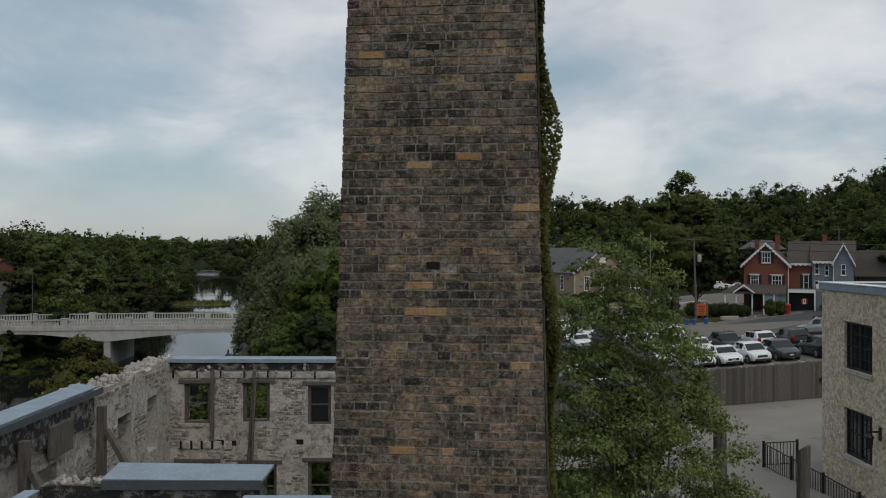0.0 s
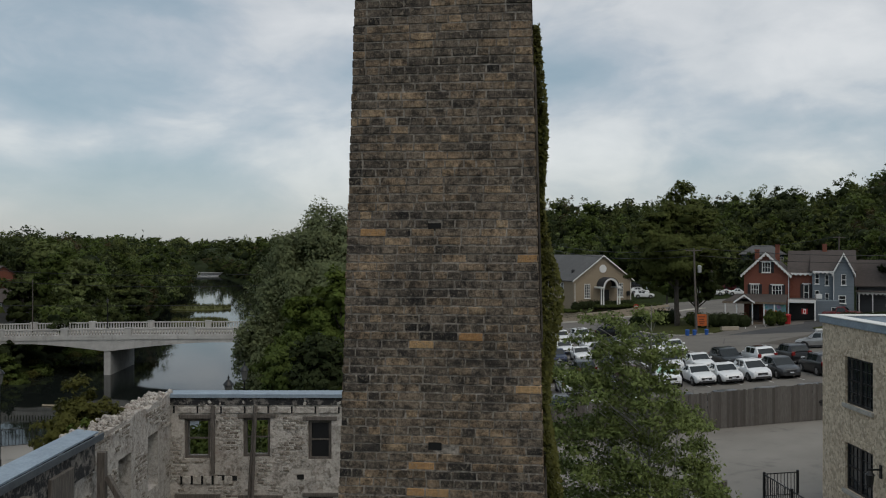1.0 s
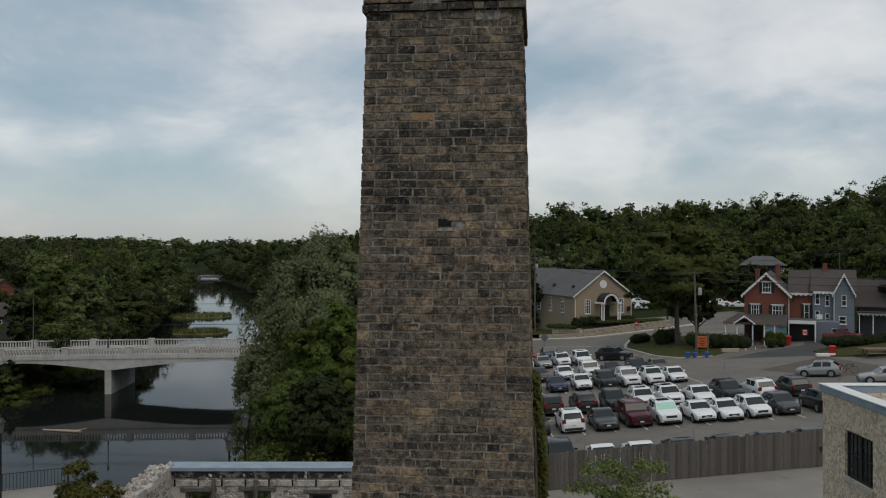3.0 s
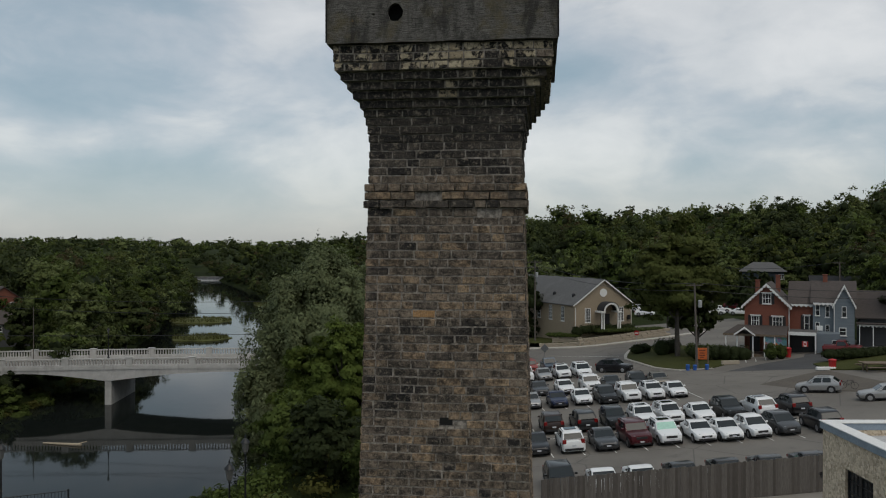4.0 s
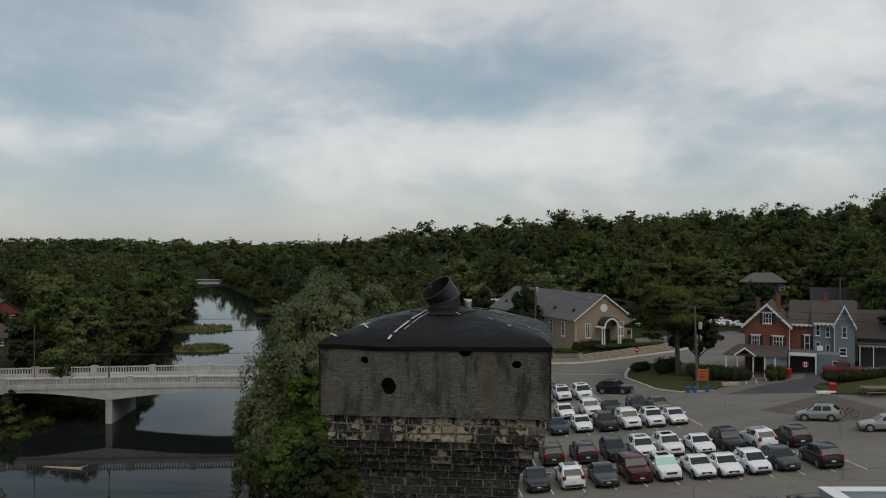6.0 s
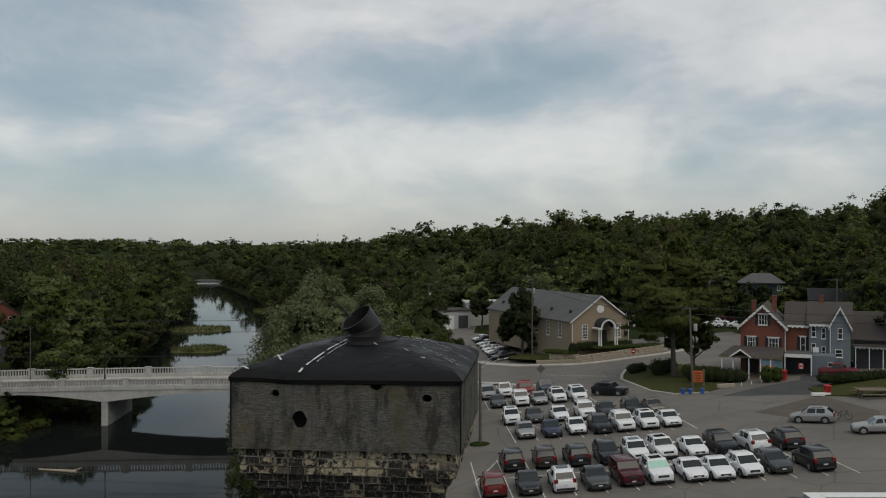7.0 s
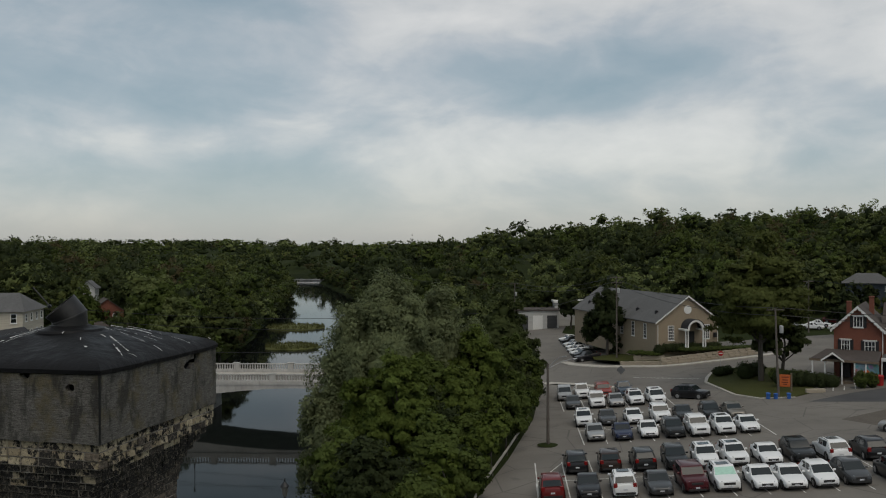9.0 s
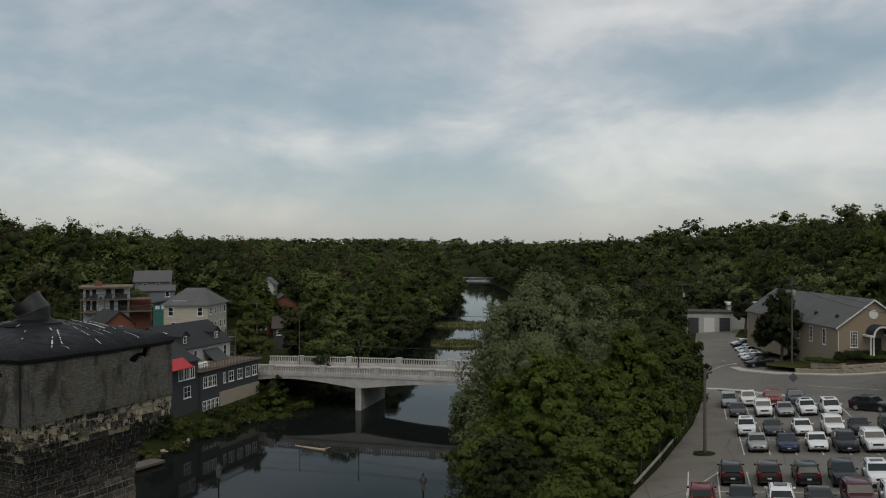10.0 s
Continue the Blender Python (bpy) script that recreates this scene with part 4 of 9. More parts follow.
def brace(p0, p1, w, mat=None, name="post", label="grey timber prop"):
    """A squared timber from p0 to p1."""
    p0, p1 = Vector(p0), Vector(p1)
    q = (p1 - p0).to_track_quat("Z", "Y").to_matrix().to_4x4()
    f = Form()
    f.soft(-w / 2, w / 2, -w / 2, w / 2, 0, (p1 - p0).length, 0.012, Matrix.Translation(p0) @ q)
    part(name, f, mat or M["timber"], ruin, label)


for y in (26.0, 21.2):
    brace((-10.55, y, -2.5), (-10.55, y, 4.75), 0.24)
    brace((-10.4, y, 4.0), (-8.7, y - 0.3, 1.3), 0.17)
brace((-7.95, YB - 0.45, -2.5), (-7.55, YB - 0.2, 4.75), 0.12)
brace((-7.7, YB - 0.6, -2.5), (-7.5, YB - 0.3, 4.5), 0.09)
brace((-9.27, YB - 0.1, 2.0), (-9.27, YB - 0.1, 4.75), 0.13)
pan = Form()
pan.soft(-10.74, -10.62, 22.8, 24.2, 3.85, 4.75, 0.03)
part("hatch", pan, M["timber"], ruin, "weathered timber hatch on the wall")
# metal flashing on the wall heads
fl = Form()
fl.box(-11.35, -0.6, YB - 0.12, YB + 0.85, 5.16, 5.2).box(-11.35, -0.6, YB - 0.14, YB - 0.12, 5.06, 5.2)
part("flashing", fl, M["flashing"], ruin, "blue-grey metal flashing")
fl = Form()
fl.add([(-10.6, 12, 5.28), (-10.75, 26.2, 5.28), (-11.4, 26.2, 5.36), (-11.35, 12, 5.36), (-10.6, 12, 5.33), (-10.75, 26.2, 5.33), (-11.4, 26.2, 5.41), (-11.35, 12, 5.41)], [(3, 2, 1, 0), (4, 5, 6, 7), (0, 1, 5, 4), (1, 2, 6, 5), (2, 3, 7, 6), (3, 0, 4, 7)])
part("flashing", fl, M["flashing"], ruin, "blue-grey metal flashing")
fs = Form()
fs.box(-10.62, -10.58, 12, 26.2, 5.1, 5.3)
part("flashing_edge", fs, M["fascia"], ruin)
part("tarred_band", wall_run((-11.2, YB - 0.055), (-0.6, YB - 0.055), 0.045, 4.76, 5.04, (), 0.03, 12), M["tar"], ruin, "black tarred strip below the flashing")
part("tarred_head", wall_run((-10.7, 12), (-10.74, 25.9), 0.2, 4.2, 5.2, (), 0.1, 9), M["tar"], ruin, "tarred strip under the flashing")
part("inner_wall", wall_run((-8.4, 17.42), (-3.8, 17.42), 0.75, -2.6, 4.66, (), 0.07, 4), M["tar"], ruin, "black tarred inner wall")
part("inner_wall", wall_run((-8.2, 10.0), (-8.4, 17.1), 0.8, -2.6, 4.55, (), 0.12, 5), M["tar"], ruin, "black tarred inner wall")
fl = Form()
fl.add([(-7.05, 17.4, 4.76), (-3.75, 17.4, 4.72), (-3.65, 18.2, 4.86), (-7.0, 18.2, 4.9), (-7.05, 17.4, 4.82), (-3.75, 17.4, 4.78), (-3.65, 18.2, 4.92), (-7.0, 18.2, 4.96)], [(3, 2, 1, 0), (4, 5, 6, 7), (0, 1, 5, 4), (1, 2, 6, 5), (2, 3, 7, 6), (3, 0, 4, 7)])
part("flashing", fl, M["flashing"], ruin, "blue-grey metal flashing")
fs = Form()
fs.box(-7.05, -3.75, 17.36, 17.4, 4.6, 4.8)
part("flashing_edge", fs, M["fascia"], ruin)
fl = Form()
fl.box(-8.45, -8.15, 10, 17.0, 4.66, 4.7)
part("flashing", fl, M["flashing"], ruin, "blue-grey metal flashing")
part("inner_wall", wall_run((-3.7, 15.2), (-1.2, 15.2), 0.6, -2.6, 4.7, (), 0.05, 6), M["tar"], ruin)
fl = Form()
fl.box(-3.75, -1.2, 15.1, 15.9, 4.86, 4.92)
part("flashing", fl, M["flashing"], ruin, "blue-grey metal flashing")
rub = Form()
rr = random.Random(8)
for i in range(120):
    stone(rub, (rr.uniform(-8.2, -3.9), rr.uniform(17.5, 18.1), 4.66 + rr.uniform(0, 0.05)), rr.uniform(0.05, 0.12), rr)
part("rubble_fill", rub, M["rubble"], ruin, kind="stuff")

# ---- the tan stone building ----
bld = thing("stone_building", (0, 0, 0), 0, "tan rubble stone building with black sash windows and metal-edged roof", "building")
BX, BY = 16.2, 35.9
wins = [(31.7, 33.9, 4.86, 6.74), (31.7, 33.9, 1.42, 3.3), (26.0, 28.2, 4.86, 6.74), (26.0, 28.2, 1.42, 3.3)]
bw_ = wall_run((BX, BY), (BX, 21.0), 0.4, -2.0, 7.93, [(BY - b, BY - a, c, d) for a, b, c, d in wins], 0, 3, 3.0)
part("wall", bw_, M["tanstone"], bld, "tan rubble stone wall")
f = Form()
f.box(BX + 0.4, 34, BY - 0.4, BY, -2, 7.93).box(BX + 0.4, 34, 21, 21.4, -2, 7.93).box(33.6, 34, 21.4, BY - 0.4, -2, 7.93)
part("wall", f, M["tanstone"], bld, "tan rubble stone wall")
f = Form()
f.box(BX + 0.4, 33.6, 21.4, BY - 0.4, 7.6, 7.7)
part("roof", f, plain("pale roof sheet", (0.42, 0.42, 0.42), 0.8, grain=0.25, scale=0.6), bld, "pale flat roof with dark seams")
f = Form()
for i in range(14):
    f.box(BX + 0.4 + 1.2 * i + 0.5, BX + 0.4 + 1.2 * i + 0.58, 21.4, BY - 1.2, 7.704, 7.73)
part("roof_seams", f, M["fascia"], bld)
f = Form()
f.soft(BX - 0.1, BX + 0.42, 20.9, BY + 0.1, 7.93, 8.22, 0.02).soft(BX + 0.43, 34.1, BY - 0.42, BY + 0.1, 7.93, 8.22, 0.02)
part("parapet_cladding", f, M["flashing"], bld, "blue-grey metal parapet")
f = Form()
f.soft(BX - 0.13, BX + 0.5, 20.8, BY + 0.13, 8.224, 8.27, 0.01).soft(BX + 0.51, 34.1, BY - 0.48, BY + 0.13, 8.224, 8.27, 0.01)
part("coping", f, M["white_paint"], bld, "pale metal coping")
f = Form()
f.soft(27.0, 30.0, 24.0, 26.5, 7.7, 8.6, 0.03)
part("roof_unit", f, M["flashing"], bld, "grey rooftop unit")
for a, b, z0, z1 in wins:
    f = Form()
    X0, X1 = BX + 0.1, BX + 0.2
    f.box(X0, X1, a, a + 0.09, z0, z1).box(X0, X1, b - 0.09, b, z0, z1).box(X0, X1, a + 0.09, b - 0.09, z1 - 0.09, z1).box(X0, X1, a + 0.09, b - 0.09, z0, z0 + 0.09)
    mid = (a + b) / 2
    f.box(X0, X1, mid - 0.07, mid + 0.07, z0 + 0.09, z1 - 0.09)
    w = part("window", f, M["black_frame"], bld, "black sash window")
    g = Form()
    g.box(BX + 0.15, BX + 0.17, a + 0.09, mid - 0.07, z0 + 0.09, z1 - 0.09).box(BX + 0.15, BX + 0.17, mid + 0.07, b - 0.09, z0 + 0.09, z1 - 0.09)
    part("pane", g, M["glass"], w, "dark glass")
    g = Form()
    for s0, s1 in ((a + 0.09, mid - 0.07), (mid + 0.07, b - 0.09)):
        for q in (1, 2):
            yy = s0 + (s1 - s0) * q / 3
            g.box(BX + 0.125, BX + 0.149, yy - 0.014, yy + 0.014, z0 + 0.09, z1 - 0.09)
        for q in (1, 2, 3):
            zz = z0 + (z1 - z0) * q / 4
            g.box(BX + 0.126, BX + 0.148, s0, s1, zz - (0.03 if q == 2 else 0.014), zz + (0.03 if q == 2 else 0.014))
    part("glazing_bars", g, M["black_frame"], w)
    g = Form()
    g.soft(BX - 0.1, BX + 0.3, a - 0.1, b + 0.1, z0 - 0.16, z0 - 0.003, 0.015)
    part("sill", g, M["pavement"], w, "pale stone sill")
    for i in range(8):
        yy = a - 0.1 + (b - a + 0.2) * i / 8
        part("voussoir", Form().soft(BX - 0.02, BX + 0.2, yy + 0.008, yy + (b - a + 0.2) / 8 - 0.008, z1 + 0.004, z1 + 0.28, 0.015), M["tanstone"], w, "upright stone of the flat arch")
lan = thing("wall_lantern", (BX, 31.1, 2.75), 0, "black wall lantern on the stone building", "lantern")
f = Form()
f.box(-0.5, 0, -0.03, 0.03, 0.1, 0.16).box(-0.04, 0, -0.08, 0.08, -0.2, 0.3)
part("bracket", f, M["iron"], lan)
f = Form()
f.turned([(0.06, -0.5), (0.12, -0.42), (0.14, -0.1), (0.18, -0.06), (0.03, 0.1)], 8, (-0.42, 0, 0))
part("lamp_body", f, M["iron"], lan)

# ---- railing, posts and fence of the yard ----
def railing(name, pts, height, label, spacing=0.16):
    root = thing(name, (0, 0, 0), 0, label, "railing")
    bars, rails = Form(), Form()
    for (p, q) in zip(pts[:-1], pts[1:]):
        p, q = Vector(p), Vector(q)
        n = max(2, int((q - p).length / spacing))
        for i in range(n):
            a = p.lerp(q, i / n)
            bars.box(a.x - 0.012, a.x + 0.012, a.y - 0.012, a.y + 0.012, a.z + 0.1, a.z + height - 0.03)
        for dz, r in ((0.1, 0.02), (height - 0.02, 0.028)):
            rails.tube(p + Vector((0, 0, dz)), q + Vector((0, 0, dz)), r, n=6)
    part("infill", bars, M["iron"], root, "upright iron bars", kind="stuff")
    part("rails", rails, M["iron"], root)
    for p in pts:
        f = Form()
        f.soft(p[0] - 0.05, p[0] + 0.05, p[1] - 0.05, p[1] + 0.05, p[2], p[2] + height + 0.08, 0.01)
        part("post", f, M["iron"], root)
    return root


railing("yard_railing", [(16.1, 38.2, -0.15), (14.44, 37.84, -0.15), (14.8, 35.7, -0.3), (15.2, 33.6, -0.45), (15.55, 31.4, -0.6), (15.8, 29.2, -0.75)], 1.1, "black iron railing along a concrete ramp")
f = Form()
for a, b in zip([(16.1, 38.2, -0.15), (14.44, 37.84, -0.15), (14.8, 35.7, -0.3), (15.2, 33.6, -0.45), (15.55, 31.4, -0.6)], [(14.44, 37.84, -0.15), (14.8, 35.7, -0.3), (15.2, 33.6, -0.45), (15.55, 31.4, -0.6), (15.8, 29.2, -0.75)]):
    f.tube((a[0], a[1], a[2] - 0.45), (b[0], b[1], b[2] - 0.45), 0.45, n=4)
lone("ramp_kerb", f, M["pavement"], "low concrete kerb under the yard railing", "kerb")
for i, (x, y, zt, lean) in enumerate(((7.2, 17.0, 5.55, 0.1), (5.85, 17.6, 6.1, -0.05))):
    f = Form()
    rings = []
    for kz in range(9):
        z = -2.3 + (zt + 2.3) * kz / 8
        r = 0.17 - 0.03 * kz / 8 + 0.02 * noise.noise((kz * 0.9, i, 1))
        rings.append([(x + lean * kz / 8 + r * math.cos(a * math.pi / 4), y + r * math.sin(a * math.pi / 4), z + (0.08 * math.cos(a) if kz == 8 else 0)) for a in range(8)])
    f.loft(rings)
    lone("wooden_post", f, M["timber"], "weathered grey timber post standing by the tree", "post", "yard posts", smooth=True)

fence = thing("board_fence", (0, 0, 0), 0, "tall weathered grey board fence beside the car park", "fence")
f_y = lambda x: 52.0 + 0.04 * (x - 14)
rr = random.Random(3)
x = 6.0
while x < 24.2:
    y = f_y(x)
    zb = float(lot_z(x, y)) - 0.6
    f = Form()
    t = zb + 2.28 + rr.uniform(-0.04, 0.04)
    tilt = rr.uniform(-0.012, 0.012)
    f.add([(x, y, zb), (x + 0.16, y, zb), (x + 0.16, y + 0.03, zb), (x, y + 0.03, zb), (x + tilt, y, t), (x + 0.16 + tilt, y, t + rr.uniform(-0.02, 0.02)), (x + 0.16 + tilt, y + 0.03, t), (x + tilt, y + 0.03, t)], [(3, 2, 1, 0), (4, 5, 6, 7), (0, 1, 5, 4), (1, 2, 6, 5), (2, 3, 7, 6), (3, 0, 4, 7)])
    part("board", mesh_of(f, "board", M["fence"]), None, fence)
    x += 0.17 if rr.random() > 0.02 else 0.2
for xx in np.arange(6, 24.2, 2.4):
    f = Form().box(xx, xx + 0.1, f_y(xx) + 0.031, f_y(xx) + 0.13, float(lot_z(xx, f_y(xx))) - 1.0, float(lot_z(xx, f_y(xx))) + 1.55)
    part("post", f, M["fence"], fence)
f = Form()
f.box(24.35, 24.47, 52.35, 52.5, -0.5, 2.8)
part("end_post", f, M["fence"], fence)
f = Form()
for q in range(6):
    x0, x1 = 6 + q * 3.07, 6 + (q + 1) * 3.07
    f.add([(x0, f_y(x0) + 0.16, -2), (x1, f_y(x1) + 0.16, -2), (x1, f_y(x1) + 0.16, float(lot_z(x1, f_y(x1)))), (x0, f_y(x0) + 0.16, float(lot_z(x0, f_y(x0)))), (x0, f_y(x0) + 0.5, -2), (x1, f_y(x1) + 0.5, -2), (x1, f_y(x1) + 0.5, float(lot_z(x1, f_y(x1)))), (x0, f_y(x0) + 0.5, float(lot_z(x0, f_y(x0))))], [(0, 1, 2, 3), (5, 4, 7, 6), (3, 2, 6, 7), (0, 3, 7, 4), (1, 5, 6, 2)])
lone("lot_edge_wall", f, M["pavement"], "low concrete edge under the board fence", "edge", kind="structure")

# ---- bridge ----
BRX, BRY, BRT = -49.1, 121.5, 4.0
bridge = thing("road_bridge", (BRX, BRY, 0), BRT, "pale concrete road bridge with balustrades over the river", "bridge")
U0, U1 = -20.5, 38.0
RT = -0.35


def rail_z(u):
    return RT + 0.25 * math.sin((u - U0) / (U1 - U0) * math.pi) - 0.15


for nm, v0 in (("near_balustrade", 0.0), ("far_balustrade", 11.6)):
    us = np.linspace(U0, U1, 30)
    bal = None
    for part_name, dz0, dz1, w in ((nm, -0.16, 0.0, 0.2), ("bottom_rail", -1.1, -0.92, 0.24), ("plinth", -1.6, -1.104, 0.3)):
        f, c = Form(), v0 + 0.2
        f.loft([[(u, c - w, rail_z(u) + dz0), (u, c + w, rail_z(u) + dz0), (u, c + w, rail_z(u) + dz1), (u, c - w, rail_z(u) + dz1)] for u in us])
        ob = part(part_name, f, M["concrete"], bal or bridge, "" if bal else "moulded concrete top rail of the balustrade")
        bal = bal or ob
    post = Form()
    post.loft([[(-w, -w, z), (w, -w, z), (w, w, z), (-w, w, z)] for w, z in ((0.11, -0.93), (0.085, -0.8), (0.10, -0.55), (0.075, -0.25), (0.11, -0.15))])
    post = mesh_of(post, "baluster", M["concrete"])
    u = U0 + 0.2
    while u < U1:
        part("baluster", post, None, bal, m=pose(u, v0 + 0.2, rail_z(u)))
        u += 0.42
    for u in np.arange(-14.5, U1, 9.0):
        f = Form()
        z = rail_z(u)
        f.soft(u - 0.45, u + 0.45, v0 - 0.08, v0 + 0.48, z - 1.62, z + 0.06, 0.03).soft(u - 0.52, u + 0.52, v0 - 0.14, v0 + 0.54, z + 0.062, z + 0.16, 0.03)
        part("pilaster", f, M["concrete"], bal)
f = Form()
under = lambda u: -2.35 - (1.25 * (1 - min(1, abs(u - 0.5) / (13.0 if u < 0.5 else 15.0))) ** 1.6) - (0.0 if u < 24 else 0.9 * ((u - 24) / 14) ** 2) - (0.6 * max(0, (-u - 9) / 9) ** 2)
us = np.linspace(U0, U1, 46)
for a, b in zip(us[:-1], us[1:]):
    za, zb, ua, ub = rail_z(a) - 1.6, rail_z(b) - 1.6, under(a), under(b)
    f.add([(a, 0, ua), (b, 0, ub), (b, 12, ub), (a, 12, ua), (a, 0, za), (b, 0, zb), (b, 12, zb), (a, 12, za)], [(3, 2, 1, 0), (4, 5, 6, 7), (0, 1, 5, 4), (2, 3, 7, 6)])
part("deck", welded(f), M["concrete"], bridge, "haunched concrete deck")
f = Form()
for a, b in zip(us[:-1], us[1:]):
    za, zb = rail_z(a) - 1.56, rail_z(b) - 1.56
    f.add([(a, 2.2, za), (b, 2.2, zb), (b, 9.8, zb), (a, 9.8, za)], [(0, 1, 2, 3)])
part("roadway", welded(f), M["asphalt"], bridge, "grey asphalt roadway")
f = Form()
for a, b in zip(us[:-1], us[1:]):
    for v in (0.55, 9.8):
        za, zb = rail_z(a), rail_z(b)
        f.add([(a, v, za - 1.58), (b, v, zb - 1.58), (b, v, zb - 1.4), (a, v, za - 1.4), (a, v + 1.6, za - 1.58), (b, v + 1.6, zb - 1.58), (b, v + 1.6, zb - 1.4), (a, v + 1.6, za - 1.4)], [(0, 1, 2, 3), (3, 2, 6, 7), (5, 4, 7, 6)])
part("sidewalk", f, M["pavement"], bridge, "pale raised sidewalks")
f = Form()
f.soft(0.0, 0.95, 0.1, 11.8, -9.5, -3.3, 0.06)
part("pier", f, M["concrete"], bridge, "concrete wall pier standing in the river")
f = Form()
f.soft(U0 - 4, U0 + 0.4, 0.2, 11.8, -9, -2.0, 0.05)
part("abutment", f, M["concrete"], bridge)
f = Form()
f.soft(U1 - 0.4, U1 + 5, 0.2, 11.8, -9, -2.0, 0.05)
part("abutment", f, M["concrete"], bridge)
Mb = pose(BRX, BRY, 0, 0, 0, BRT)


def lamp_post(at, h, label, group="", big=1.0):
    """A dark lantern post with a fluted base."""
    root = thing("lamp_post", at, 0, label, "lamp post", group)
    f = Form()
    f.turned([(0.16, 0), (0.16, 0.12), (0.11, 0.2), (0.1, 0.7), (0.065, 0.8), (0.05, h - 0.1), (0.08, h - 0.05), (0.05, h)], 10)
    part("pole", f, M["iron"], root, smooth=True)
    f = Form()
    f.turned([(r_ * big, h + z_ * big) for r_, z_ in ((0.06, 0), (0.11, 0.05), (0.17, 0.45), (0.16, 0.47))], 6)
    part("lantern", f, plain("frosted lantern glass", (0.10, 0.10, 0.095), 0.3), root, "pale lantern glass")
    f = Form()
    f.turned([(r_ * big, h + z_ * big) for r_, z_ in ((0.22, 0.47), (0.2, 0.52), (0.08, 0.66), (0.03, 0.7), (0.045, 0.76), (0.01, 0.86))], 8)
    part("lantern_cap", f, M["iron"], root, smooth=True)
    return root


for u in (0.5, 23.6):
    lamp_post(Mb @ Vector((u, 0.2, rail_z(u) + 0.05)), 3.6, "dark street lamp on a bridge pilaster", "bridge lamps")

# ---- far road bits, river islets, weir, log ----
def islet(cx, cy, rx, ry, turn, seed):
    f = Form()
    rr = random.Random(seed)
    rings = []
    for s, z in ((1.0, RIVER - 0.4), (0.97, RIVER + 0.15), (0.8, RIVER + 0.55), (0.4, RIVER + 0.8), (0.05, RIVER + 0.85)):
        ring = []
        for i in range(28):
            a = 2 * math.pi * i / 28
            q = s * (1 + 0.25 * noise.noise((math.cos(a) * 2, math.sin(a) * 2, seed)))
            x, y = rx * q * math.cos(a), ry * q * math.sin(a)
            t = radians(turn)
            ring.append((cx + x * math.cos(t) - y * math.sin(t), cy + x * math.sin(t) + y * math.cos(t), z + 0.12 * noise.noise((x, y, seed))))
        rings.append(ring)
    f.loft(rings)
    root = lone("reed_islet", f, M["reeds"], "low reedy islet in the river", "islet", "river islets", smooth=True)
    g = Form()
    for i in range(900):
        a, s = rr.uniform(0, 6.28), math.sqrt(rr.random()) * 0.95
        x, y = rx * s * math.cos(a), ry * s * math.sin(a)
        t = radians(turn)
        px, py = cx + x * math.cos(t) - y * math.sin(t), cy + x * math.sin(t) + y * math.cos(t)
        h, w, d = rr.uniform(0.5, 1.2), rr.uniform(0.1, 0.25), rr.uniform(0, 6.28)
        zz = RIVER + 0.3
        g.add([(px - w * math.cos(d), py - w * math.sin(d), zz), (px + w * math.cos(d), py + w * math.sin(d), zz), (px + rr.uniform(-0.3, 0.3), py + rr.uniform(-0.3, 0.3), zz + h)], [(0, 1, 2)])
    part("reed_growth", g, M["reeds"], root, kind="stuff")


islet(-75.5, 262, 9.5, 9.0, 10, 1)
islet(-61, 210.5, 7.2, 6.0, 5, 2)
islet(-70, 340, 7, 8, 0, 4)
f = Form()
f.box(-190, -155, 603, 606, RIVER - 1, RIVER + 2.5)
weir = thing("weir", (0, 0, 0), 0, "white foaming weir across the river", "weir")
part("sill_wall", f, M["concrete"], weir)
f = Form()
pts_u = np.linspace(-188, -158, 40)
for a, b in zip(pts_u[:-1], pts_u[1:]):
    j = 0.25 * noise.noise((a * 0.5, 0, 0))
    f.add([(a, 602.9, RIVER + 2.6), (b, 602.9, RIVER + 2.6), (b, 601.5 + j, RIVER + 0.4), (a, 601.5 + j, RIVER + 0.4), (a, 599.5 + j, RIVER + 0.06), (b, 599.5 + j, RIVER + 0.06)], [(0, 3, 2, 1), (3, 4, 5, 2)])
part("falling_water", f, M["foam"], weir, "white falling water", kind="stuff")
f = Form()
f.tube((-46.5, 97.5, RIVER + 0.05), (-41.6, 96.2, RIVER + 0.12), 0.1, 0.2, 8)
f.tube((-42.4, 96.4, RIVER + 0.1), (-41.2, 97.0, RIVER + 0.35), 0.1, 0.04, 6)
lone("drift_log", f, plain("bleached wood", (0.38, 0.31, 0.22), 0.8, grain=0.25), "bleached tree trunk drifting in the river", "log", smooth=True)

# ---- parked vehicles ----
def paint(name, c, metal=0.0):
    k = Mat(name, 0.28, metal, 0.3)
    k.color(k.mix(k.ramp(k.noise(2.5, 4), [(0.45, 0.0), (0.8, 0.25)]), c, tuple(x * 0.8 + 0.004 for x in c)))
    k.bsdf.inputs["Coat Weight"].default_value = 0.25
    k.bsdf.inputs["Coat Roughness"].default_value = 0.08
    return k.m


